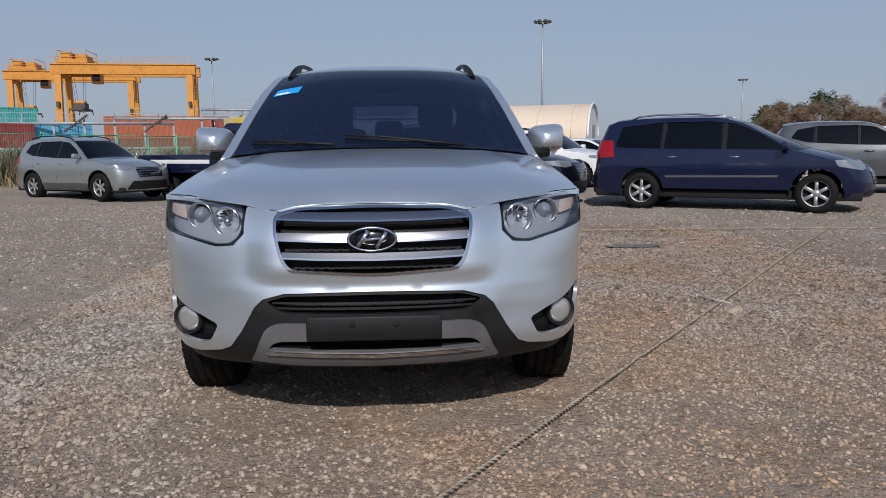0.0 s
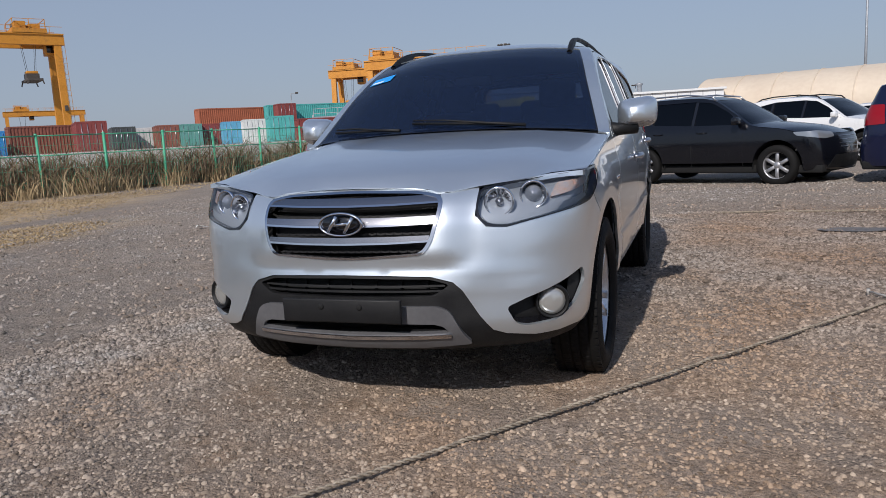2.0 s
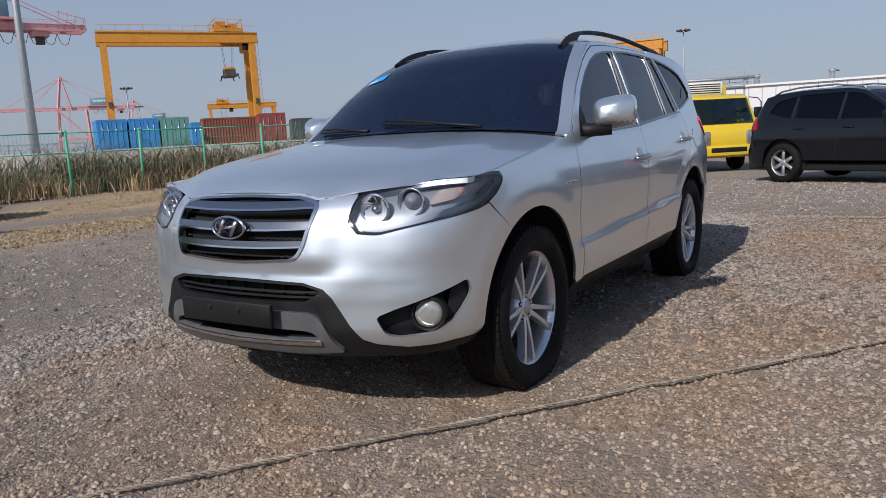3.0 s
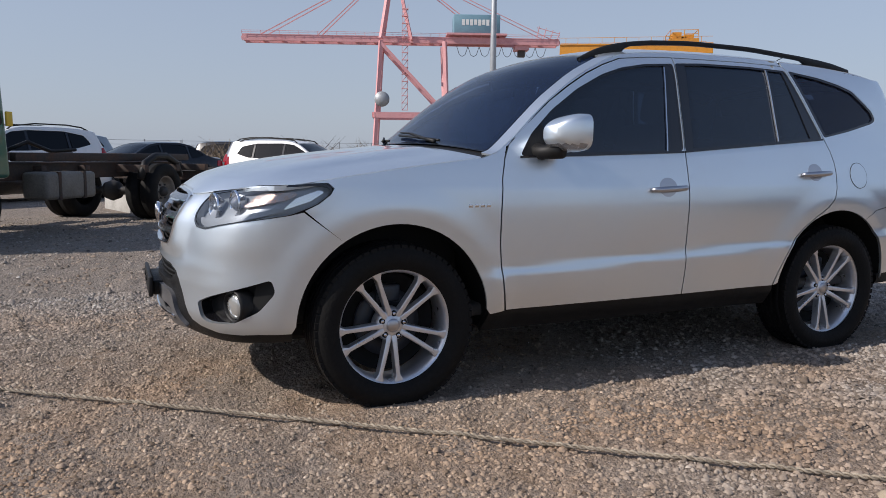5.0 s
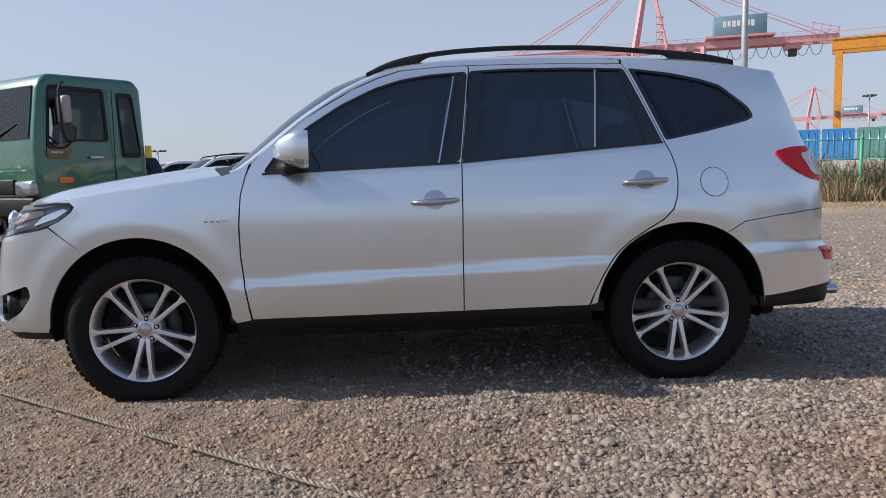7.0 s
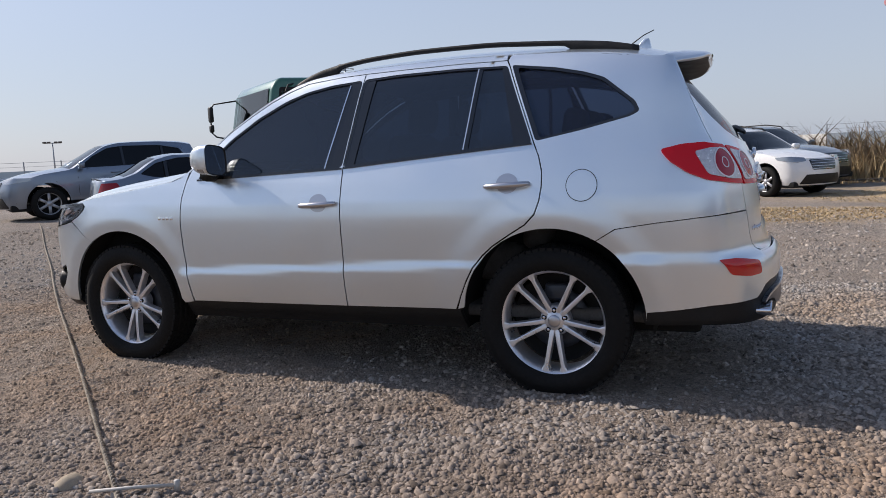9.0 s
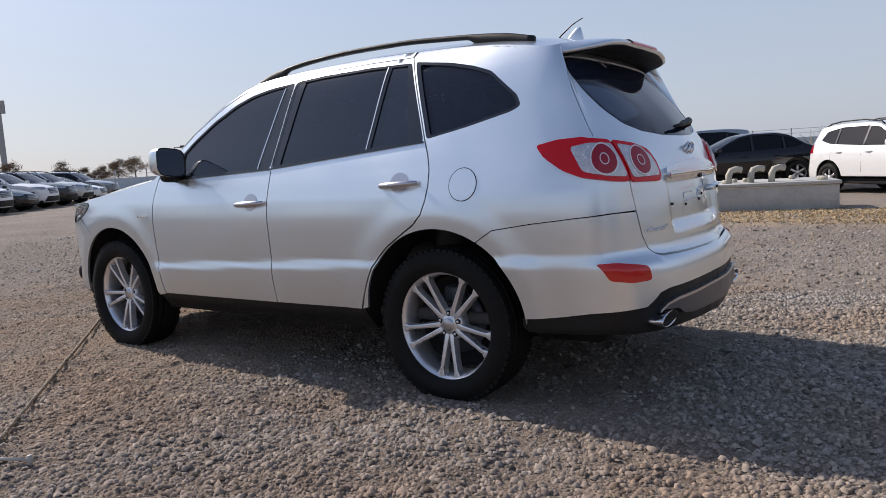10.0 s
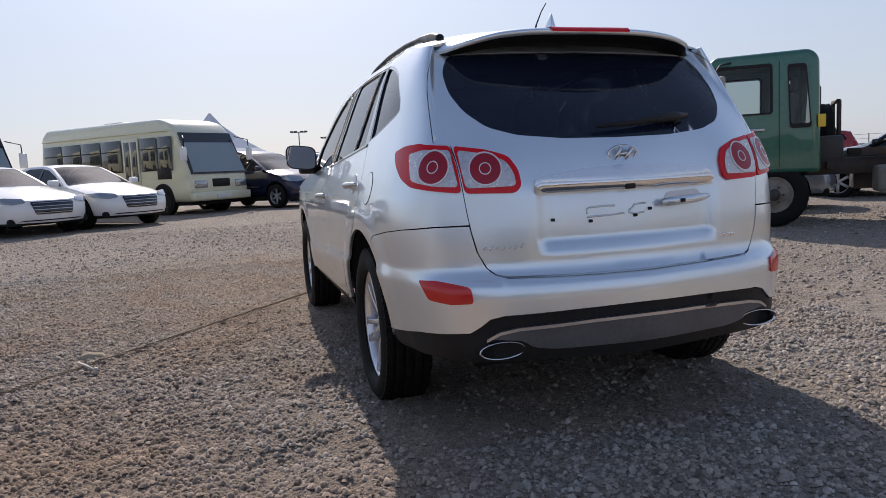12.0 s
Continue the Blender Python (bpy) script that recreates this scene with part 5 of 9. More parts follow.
sk_low = [(0, .385), (.40, .390), (.48, .402), (.52, .430)]
flip = lambda q: [(-x, z) for x, z in q[::-1] if x > 0]
sk = dense(rounded(B(sk_top + flip(sk_top) + [(-x, z) for x, z in sk_low[::-1]] + sk_low[1:]), .02), .03)
part("rear_skid_plate", hull.panel(sk, [], .006, .03, .03), vary(material("silver_skid_plate", (.11, .11, .12), .42, .35), [(.085, .085, .095), (.14, .14, .15)], 7, (.35, .5)), rbump, "grey-silver skid plate under the bumper")
part("rear_skid_edge", hull.panel(B(sk_top + flip(sk_top) + [(-x, z - .012) for x, z in sk_top if x > 0] + [(x, z - .012) for x, z in sk_top[::-1]]), [], .012, .02, .03), SATIN, rbump)
for sx in (-1, 1):
    v, f = lathe([(.054, -.16), (.056, .0), (.058, .008), (.054, .010), (.050, .0), (.048, -.14)], 28, 'y')
    v = [(sx * .595 + a * 1.62, 2.318 + b + .10 * (c * .9), .396 + c * .60) for a, b, c in v]
    ex = part("exhaust_tip", (v, f), CHROME, suv, "oval chrome exhaust tip")
    v, f = lathe([(0, -.02), (.049, -.02)], 28, 'y')
    part("exhaust_bore", ([(sx * .595 + a * 1.58, 2.311 + b, .396 + c * .59) for a, b, c in v], f), DARK, ex)
# spoiler: overhangs in the middle and runs out along the tailgate's shoulders
sv, sf = [], []
N, K = 49, 8
spoil_y = pchip((0, .35, .6, .76, .84, .90, .95, 1.0), (2.085, 2.078, 2.055, 2.025, 1.985, 1.925, 1.885, 1.862))
spoil_z = pchip((0, .35, .6, .8, .9, 1.0), (1.632, 1.628, 1.616, 1.592, 1.578, 1.566))
for i in range(N):
    a = -1 + 2 * i / (N - 1)
    w = abs(a)
    x = .632 * a
    y_r, z_t = float(spoil_y(w)), float(spoil_z(w))
    y_f = 1.86 - .03 * w ** 2
    z_f = 1.652 - .062 * w ** 2.2
    th = .028 - .008 * w ** 4
    sv += [(x, p, q) for p, q in ((y_f, z_f), ((y_f + y_r) / 2, (z_f + z_t) / 2 + .006), (y_r - .02, z_t), (y_r, z_t - .010), (y_r, z_t - th + .008), (y_r - .014, z_t - th), ((y_f + y_r) / 2, z_t - th - .014), (y_f, z_f - .060))]
for i in range(N - 1):
    for k in range(K - 1):
        sf.append((i * K + k, i * K + k + 1, (i + 1) * K + k + 1, (i + 1) * K + k))
sf += [tuple(range(K))[::-1], tuple(range((N - 1) * K, N * K))]
under = [i for i, q in enumerate(sf) if len(q) == 4 and q[0] % K >= 5]
sp = part("roof_spoiler", (sv, [q for i, q in enumerate(sf) if i not in set(under)]), SILVER, tg)
part("spoiler_lining", (sv, [sf[i] for i in under]), BLACK, sp)
bv, bf = [], []
for i in range(13):
    x = -.18 + .36 * i / 12
    yr = float(spoil_y(abs(x / .632))) + .002
    for y, z in ((yr - .07, 1.637), (yr - .012, 1.632), (yr + .004, 1.620), (yr + .006, 1.611)):
        bv.append((x, y, z))
for i in range(12):
    for k in range(3):
        bf.append((i * 4 + k, i * 4 + k + 1, (i + 1) * 4 + k + 1, (i + 1) * 4 + k))
part("brake_light", (bv, bf), REDLENS, sp, "red high-level brake light")
# wipers, aerial, rails
part("rear_wiper", joined(tube([(.09, 2.206, 1.216), (-.05, 2.204, 1.226), (-.20, 2.194, 1.240), (-.30, 2.180, 1.250), (-.37, 2.166, 1.256)], [.006, .011, .016, .020, .012], 8), tube([(-.30, 2.15, 1.235), (-.31, 2.185, 1.242)], [.022, .018], 8)), BLACK, tg, "black rear wiper")
wip = empty("wipers")
wip.parent = suv
for x0, x1 in ((.42, -.18), (-.22, -.66)):
    q = [lid.pos(np.array([x / .80]), np.array([v]))[0] for x, v in ((x0, 5.9), (x0 + (x1 - x0) * .3, 6.12), (x0 + (x1 - x0) * .7, 6.26), (x1, 6.30))]
    part("wiper_arm", tube([tuple(p + np.array((0, -.012, .016))) for p in q], [.011, .008, .006, .005], 6), BLACK, wip)
    q = [lid.pos(np.array([x / .80]), np.array([v]))[0] for x, v in ((x0 - .02, 6.10), (x0 + (x1 - x0) * .5, 6.18), (x1, 6.26))]
    part("wiper_blade", tube([tuple(p + np.array((0, -.006, .010))) for p in q], .007, 6), BLACK, wip)
part("aerial", tube([(.07, 1.63, 1.695), (.07, 1.66, 1.722), (.07, 1.73, 1.765), (.07, 1.79, 1.788)], [.006, .004, .003, .0025], 6), BLACK, suv, "short black roof aerial")
part("fin_aerial", bevelled(([(.03 - .018, 1.66, 1.680), (.03 + .018, 1.66, 1.680), (.03 + .018, 1.78, 1.665), (.03 - .018, 1.78, 1.665), (.03, 1.73, 1.755), (.03, 1.76, 1.755)], [(0, 1, 2, 3), (0, 4, 1), (1, 4, 5, 2), (2, 5, 3), (3, 5, 4, 0)]), .004), SILVER, suv)
for sx in (-1, 1):
    rz = pchip((-.225, -.14, -.02, .134, .287, .60, .92, 1.245, 1.58, 1.74), (1.612, 1.655, 1.694, 1.721, 1.737, 1.750, 1.747, 1.726, 1.690, 1.655))
    rx = pchip((-.225, .1, .5, 1.2, 1.74), (.582, .560, .552, .556, .566))
    base_z = pchip((-.225, -.02, .287, .80, 1.30, 1.58, 1.74), (1.572, 1.632, 1.668, 1.680, 1.664, 1.634, 1.605))
    v, f, NR = [], [], 10
    ys = np.linspace(-.225, 1.74, 60)
    for y in ys:
        t, b = float(rz(y)), float(base_z(y))
        arch_in = float(sstep(.02, .10, y) * (1 - sstep(1.36, 1.44, y)))
        low = b * (1 - arch_in) + (t - .026) * arch_in
        for k in range(NR):
            q = 2 * math.pi * k / NR
            c, sn = math.cos(q), math.sin(q)
            v.append((sx * (float(rx(y)) + .017 * (abs(c) ** .7) * (1 if c > 0 else -1)), float(y), (t + low) / 2 + (t - low) / 2 * (abs(sn) ** .7) * (1 if sn > 0 else -1)))
    for i in range(len(ys) - 1):
        for k in range(NR):
            f.append((i * NR + k, i * NR + (k + 1) % NR, (i + 1) * NR + (k + 1) % NR, (i + 1) * NR + k))
    f += [tuple(range(NR)), tuple(range((len(ys) - 1) * NR, len(ys) * NR))]
    part("roof_rail", (v, f), BLACK, suv, "black roof rail with tapered feet")
# mirrors
for sx in (-1, 1):
    mr = empty("side_mirror")
    mr.parent = suv
    v, f = [], []
    NU, NV = 28, 14
    for i in range(NV + 1):
        t = i / NV
        y = -.650 + .150 * t
        k = min(1.0, .35 + .65 * math.sin(min(1, t * 1.25) * math.pi / 2) ** .8)
        for j in range(NU):
            q = 2 * math.pi * j / NU
            c, s_ = math.cos(q), math.sin(q)
            cc, ss = abs(c) ** .50 * (1 if c > 0 else -1), abs(s_) ** .50 * (1 if s_ > 0 else -1)
            x = .998 + .108 * k * cc + (.015 * (1 - t))
            z = 1.205 + .084 * k * ss + .010 * cc * k
            v.append((sx * x, y + .03 * (cc * .5), z))
    for i in range(NV):
        for j in range(NU):
            f.append((i * NU + j, (i + 1) * NU + j, (i + 1) * NU + (j + 1) % NU, i * NU + (j + 1) % NU))
    f.append(tuple(range(NU)))
    strip = [q for q in f if len(q) == 4 and sum(v[n][2] for n in q) / 4 < 1.156 and q[0] < NU * (NV - 2)]
    part("mirror_shell", (v, [q for q in f if q not in strip]), SILVER, mr, "silver mirror shell")
    gv = v[NV * NU:]
    part("mirror_glass", ([((a - sx * 1.003) * .93 + sx * 1.003, b - .004, (c - 1.213) * .93 + 1.213) for a, b, c in gv], [tuple(range(NU))]), material("mirror", (.8, .8, .82), .02, 1.0), mr)
    part("mirror_rim", ([p for p in gv] + [((a - sx * 1.003) * .9 + sx * 1.003, b - .012, (c - 1.213) * .9 + 1.213) for a, b, c in gv], [(j, (j + 1) % NU, NU + (j + 1) % NU, NU + j) for j in range(NU)]), BLACK, mr)
    part("mirror_indicator", (v, strip), CLEARLENS, mr, "clear indicator strip")
    part("mirror_foot", tube([(sx * .84, -.64, 1.118), (sx * .91, -.61, 1.120), (sx * 1.00, -.575, 1.126)], [.05, .034, .036], 12), BLACK, mr)
# badges and small writing




for x0, x1, z, h in ((.475, .635, .776, .022), ):
    for k in range(7):
        xa = x0 + (x1 - x0) * k / 7
        p = hull.pos(np.array([hull.by_x(xa, z, True)]), np.array([z]))[0]
        part("script_mark", tube([(xa + .016, p[1] + .002, z - h * (.3 + .2 * (k % 2))), (xa + .004, p[1] + .003, z + h * (.5 if k in (0, 5) else .15))], .0026, 5), CHROME, tg)
for k in range(3):
    xa = -.46 - .022 * k
    z = .752
    p = hull.pos(np.array([hull.by_x(xa, z, True)]), np.array([z]))[0]
    part("grade_mark", rbox(xa - .008, p[1] - .001, z - .008, xa + .008, p[1] + .003, z + .008, .001), CHROME, tg)
for sx in (-1, 1):
    for k in range(4):
        y = -1.005 + .030 * k
        z = .878
        p = hull.pos(np.array([hull.by_y(y, z)]), np.array([z]))[0]
        part("wing_mark", rbox(min(sx * (p[0] - .001), sx * (p[0] + .0025)), y - .010, z - .008, max(sx * (p[0] - .001), sx * (p[0] + .0025)), y + .010, z + .008, .001), CHROME, suv)
st = lid.panel([(-.86, 7.34), (-.655, 7.40), (-.64, 7.66), (-.845, 7.60)], [], .002, 0, .05)
stk = part("sticker", st, material("blue_sticker", (.02, .30, .75), .4), suv, "small blue sticker with pale bars")
part("sticker_bar", lid.panel([(-.845, 7.37), (-.74, 7.40), (-.72, 7.46), (-.83, 7.44)], [], .003, 0, .05), material("sticker_white", (.75, .8, .85), .5), stk)
# dark tubes added along the roof's inner edges to stop light through the gap
for sx in (-1, 1):
    hv = np.linspace(8.8, 13.7, 22)
    hp = lid.pos(np.full(22, .965 * sx), hv)
    part("roof_header", tube([(float(p[0]), float(p[1]), float(p[2]) - .045) for p in hp], .042, 8), DARK, suv)
# interior
cab = empty("interior")
cab.parent = suv
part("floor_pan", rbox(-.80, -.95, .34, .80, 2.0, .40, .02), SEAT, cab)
part("dashboard", plain(bevelled(box(-.74, -.98, .80, .74, -.52, 1.06), .06, 3)), BLACK, cab)
part("steering_wheel", moved(lathe([(.185 + .014 * math.cos(t), .014 * math.sin(t)) for t in [k * math.pi / 4 for k in range(8)]], 30, 'y', True), pose(.36, -.42, 1.02, -24)), BLACK, cab)
for x in (-.37, .37):
    s = empty("front_seat")
    s.parent = cab
    part("cushion", rbox(x - .25, -.30, .50, x + .25, .25, .70, .06), SEAT, s)
    part("backrest", moved(rbox(-.24, -.07, 0, .24, .09, .66, .06), pose(x, .26, .66, -16)), SEAT, s)
    part("headrest", moved(rbox(-.13, -.05, 0, .13, .06, .20, .05), pose(x, .47, 1.30, -10)), SEAT, s)
rs = empty("rear_seat")
rs.parent = cab
part("cushion", rbox(-.66, .62, .50, .66, 1.15, .70, .06), SEAT, rs)
part("backrest", moved(rbox(-.66, -.07, 0, .66, .09, .60, .06), pose(0, 1.18, .66, -18)), SEAT, rs)
for x in (-.42, 0, .42):
    part("headrest", moved(rbox(-.12, -.05, 0, .12, .06, .17, .045), pose(x, 1.37, 1.22, -10)), SEAT, rs)
part("luggage_cover", rbox(-.70, 1.45, .98, .70, 2.05, 1.0, .008), SEAT, cab)
part("headlining", lid.panel(dense([(-.985, 8.75), (.985, 8.75), (.985, 13.6), (-.985, 13.6)], .2), [], -.03, 0, .2), SEATGREY, cab)
part("room_mirror", rbox(-.12, -.36, 1.43, .12, -.33, 1.49, .015), BLACK, cab)


# wheels
def tyre_data(r=.372, rim=.260, w=.112):
    prof = []
    for rr, h in ((rim - .004, -w * .80), (rim + .012, -w * .97), (rim + .04, -w * 1.06), (rim + .065, -w * 1.05), (r - .022, -w * .95), (r - .006, -w * .82)):
        prof.append((rr, h))
    for k, h in enumerate((-.62, -.60, -.56, -.54, -.22, -.20, -.16, -.14, .14, .16, .20, .22, .54, .56, .60, .62)):
        prof.append((r if k % 4 in (0, 3) else r - .008, w * h))
    for rr, h in ((rim - .004, w * .80), (rim + .012, w * .97), (rim + .04, w * 1.06), (rim + .065, w * 1.05), (r - .022, w * .95), (r - .006, w * .82))[::-1]:
        prof.append((rr, h))
    return lathe(prof, 72, 'x')


def tread_blocks(r=.372, w=.112):
    ds = []
    for i in range(64):
        t = 2 * math.pi * i / 64
        for a, b in ((-.94, -.64), (.64, .94)):
            q = box(w * a * .99, -.0135, r - .020, w * b * .99, .0135, r - .004)
            ds.append(moved(q, Matrix.Rotation(t, 4, 'X')))
        for a, b, dt in ((-.50, -.26, .03), (.26, .50, -.03), (-.10, .10, 0)):
            q = box(w * a, -.010, r - .01, w * b, .010, r + .0015)
            ds.append(moved(q, Matrix.Rotation(t + dt, 4, 'X')))
    return joined(*ds)


def alloy_wheel(parent, place, turn, side):
    """Ten-spoke wheel in five pairs; +x is its face."""
    wh = empty("wheel")
    wh.parent = parent
    wh.matrix_local = place
    ty = part("tyre", tyre_data(), RUBBER, wh, "black road tyre with block tread")
    part("tread", tread_blocks(), RUBBER, ty, smooth=False)
    rimp = [(.254, -.10), (.250, -.06), (.240, -.02), (.239, .05), (.246, .072), (.257, .082), (.2635, .086), (.265, .080), (.265, .07)]
    rm = part("rim", lathe(rimp, 64, 'x'), ALLOY, wh, "machined alloy wheel with five pairs of spokes")
    R = Matrix.Rotation(turn, 4, 'X')
    for k in range(5):
        a0 = 2 * math.pi * k / 5
        for sgn in (-1, 1):
            q = []
            for t in np.linspace(0, 1, 8):
                r = .046 + .206 * t
                off = sgn * (.012 + .036 * t ** 1.1)
                ang = a0 + math.atan2(off, r)
                wd = .0085 + .003 * (1 - t) + .014 * max(0, t - .85) / .15
                fx = .052 + .026 * t ** .7
                q.append((r, ang, wd, fx))
            v, f = [], []
            for r, ang, wd, fx in q:
                c, s_ = math.cos(ang), math.sin(ang)
                for dw, dx in ((-1.25, -.040), (-1.0, -.002), (-.55, 0), (.55, 0), (1.0, -.002), (1.25, -.040)):
                    yv, zv = r * c - wd * dw * s_, r * s_ + wd * dw * c
                    v.append((fx + dx, yv, zv))
            for i in range(7):
                for j in range(5):
                    f.append((i * 6 + j, i * 6 + j + 1, (i + 1) * 6 + j + 1, (i + 1) * 6 + j))
            part("spoke", moved((v, f), R), ALLOY, rm, smooth=False)
    hub = part("hub", lathe([(0, .056), (.034, .055), (.038, .051), (.062, .050), (.073, .042), (.078, .020), (.078, -.02)], 40, 'x'), ALLOY, rm)
    part("hub_cap", lathe([(0, .064), (.020, .063), (.029, .060), (.032, .054)], 30, 'x'), SATIN, hub)
    for k in range(5):
        a = 2 * math.pi * (k + .5) / 5
        part("lug_hole", moved(lathe([(0, .0520), (.0135, .0520), (.0145, .045)], 14, 'x'), R @ Matrix.Translation((0, .054 * math.cos(a), .054 * math.sin(a)))), DARK, hub)
        part("wheel_nut", moved(lathe([(0, .056), (.006, .056), (.008, .053), (.008, .030)], 10, 'x'), R @ Matrix.Translation((0, .054 * math.cos(a), .054 * math.sin(a)))), CHROME, hub)
    part("brake_disc", lathe([(.06, -.030), (.155, -.030), (.155, -.045), (.06, -.045)], 40, 'x', True), ALLOYDARK, wh)
    part("brake_caliper", rbox(-.07, -.06, .09, -.005, .06, .175, .015), ALLOYDARK, wh)
    part("wheel_back", lathe([(0, -.06), (.20, -.06), (.225, -.04)], 32, 'x'), DARK, wh)
    return wh


alloy_wheel(suv, pose(.806, HF, HZ), math.radians(-96), 1)
alloy_wheel(suv, pose(.806, HR, HZ), math.radians(-90), 1)
alloy_wheel(suv, pose(-.806, HF, HZ, 0, 0, 180), math.radians(-70), -1)
alloy_wheel(suv, pose(-.806, HR, HZ, 0, 0, 180), math.radians(-50), -1)

# the tail sits slightly askew to the nose
def ease_tail(ob):
    for c in ob.children:
        if c.name.split(".")[0] == "wheel":
            continue
        if c.type == 'MESH':
            n = len(c.data.vertices)
            co = np.empty(n * 3, np.float32)
            c.data.vertices.foreach_get("co", co)
            co = co.reshape(-1, 3)
            x, y, z = co.T.astype(float)
            w = sstep(1.0, 2.0, y)
            q = sstep(1.15, 1.55, z)
            dx = .028 * (1 - sstep(0, .42, x)) * (1 - q) + .045 * q
            dy = -.030 * (1 - sstep(-.42, 0, x)) * (1 - q) - .045 * (1 - sstep(0, .5, x)) * q
            co[:, 0] += w * dx
            co[:, 1] += w * dy
            c.data.vertices.foreach_set("co", co.ravel())
            c.data.update()
        ease_tail(c)


ease_tail(suv)

# ---- the other vehicles ----
CARGLASS = glass("car_window", (0.05, 0.055, 0.06))
SCREEN = glass("car_windscreen", (0.28, 0.31, 0.33))
HEADGLASS = material("headlamp_glass", (.34, .36, .38), .15, .6, 1.0)
STEELWHEEL = vary(material("silver_wheel", (.45, .45, .46), .4, .7), [(.34, .34, .35), (.52, .52, .53)], 9)
PLATE = material("pale_plate", (.65, .66, .64), .5)

KINDS = {
    # length, width, sill, arch radius, wheel radius, wheels' y, belt (front, back), roof, lid stations, back insets
    "suv": dict(L=4.6, W=1.86, r=.36, yf=-1.36, yr=1.30,
                side=[(.2, .10), (.3, .05), (.45, .015), (.75, .0), (.95, .015), (1.05, .04), (1.12, .065), (1.3, .15), (1.55, .27), (1.65, .33), (1.72, .42)],
                front=[(.2, .12), (.3, .03), (.5, 0), (.7, .02), (.85, .07), (.95, .14), (1.05, .3), (1.7, .5)],
                back=[(.2, .1), (.3, .02), (.6, 0), (.7, .06), (1.05, .1), (1.2, .18), (1.45, .34), (1.62, .5), (1.72, .7)],
                lid=[(-1.78, .90, -2.18, .88), (-1.4, 1.0, -1.75, 1.02), (-.95, 1.06, -1.15, 1.11), (-.85, 1.09, -1.0, 1.13), (-.45, 1.36, -.55, 1.36), (-.05, 1.58, -.1, 1.60), (.3, 1.64, .3, 1.67), (1.0, 1.65, 1.0, 1.69), (1.6, 1.61, 1.65, 1.66), (1.85, 1.56, 1.9, 1.62)],
                lidcut=(3.05, 5.0, 9, 9), dlo=[(-.72, 1.10), (.3, 1.12), (1.3, 1.18), (1.68, 1.28), (1.55, 1.48), (1.1, 1.565), (.3, 1.57), (-.05, 1.53), (-.4, 1.35)], posts=(.22, 1.12), rear=(.60, 1.17, 1.56), lamp=(.80, .93), tail=(.95, 1.2), grille=(.62, .86)),
    "sedan": dict(L=4.6, W=1.80, r=.325, yf=-1.38, yr=1.32,
                  side=[(.18, .10), (.28, .04), (.5, .01), (.68, .0), (.8, .02), (.88, .045), (.93, .07), (1.15, .19), (1.34, .30), (1.42, .38), (1.5, .5)],
                  front=[(.18, .12), (.28, .03), (.45, 0), (.6, .03), (.7, .1), (.8, .25), (.9, .45), (1.5, .5)],
                  back=[(.18, .1), (.28, .02), (.55, 0), (.8, .03), (.96, .06), (1.02, .12), (1.1, .3), (1.5, .5)],
                  lid=[(-1.78, .70, -2.20, .68), (-1.4, .80, -1.75, .83), (-.95, .89, -1.15, .95), (-.85, .92, -1.02, .97), (-.4, 1.17, -.5, 1.19), (.0, 1.34, -.05, 1.37), (.35, 1.385, .35, 1.42), (.8, 1.385, .8, 1.425), (1.15, 1.32, 1.2, 1.37), (1.6, 1.06, 1.7, 1.10), (1.85, .985, 1.95, 1.03), (2.08, .96, 2.24, 1.02)],
                  lidcut=(3.05, 5.0, 8.05, 9.6), dlo=[(-.74, .93), (.3, .955), (1.25, .99), (1.5, 1.06), (1.2, 1.25), (.8, 1.335), (.3, 1.34), (-.02, 1.29), (-.4, 1.13)], posts=(.2, 1.0), rear=None, lamp=(.62, .74), tail=(.74, .92), grille=(.42, .66)),
    "van": dict(L=5.05, W=1.96, r=.345, yf=-1.62, yr=1.40,
                side=[(.2, .10), (.3, .05), (.5, .012), (.8, .0), (1.0, .02), (1.1, .045), (1.2, .09), (1.5, .21), (1.68, .29), (1.75, .37), (1.8, .5)],
                front=[(.2, .14), (.3, .04), (.5, 0), (.65, .03), (.8, .12), (.92, .26), (1.05, .5), (1.8, .6)],
                back=[(.2, .1), (.3, .02), (.6, 0), (.75, .05), (1.1, .08), (1.4, .2), (1.66, .34), (1.76, .5)],
                lid=[(-2.02, .82, -2.40, .80), (-1.7, .95, -2.0, .98), (-1.35, 1.05, -1.55, 1.10), (-1.25, 1.08, -1.45, 1.13), (-.75, 1.38, -.85, 1.38), (-.25, 1.62, -.3, 1.64), (.2, 1.70, .2, 1.73), (1.2, 1.71, 1.2, 1.75), (1.9, 1.67, 1.95, 1.72), (2.12, 1.60, 2.15, 1.66)],
                lidcut=(3.05, 5.0, 9, 9), dlo=[(-1.15, 1.10), (0, 1.12), (1.2, 1.14), (1.95, 1.17), (1.85, 1.55), (1.1, 1.63), (.2, 1.63), (-.25, 1.58), (-.7, 1.38)], posts=(-.1, 1.0), rear=(.66, 1.12, 1.6), lamp=(.74, .92), tail=(.95, 1.3), grille=(.5, .72)),
}


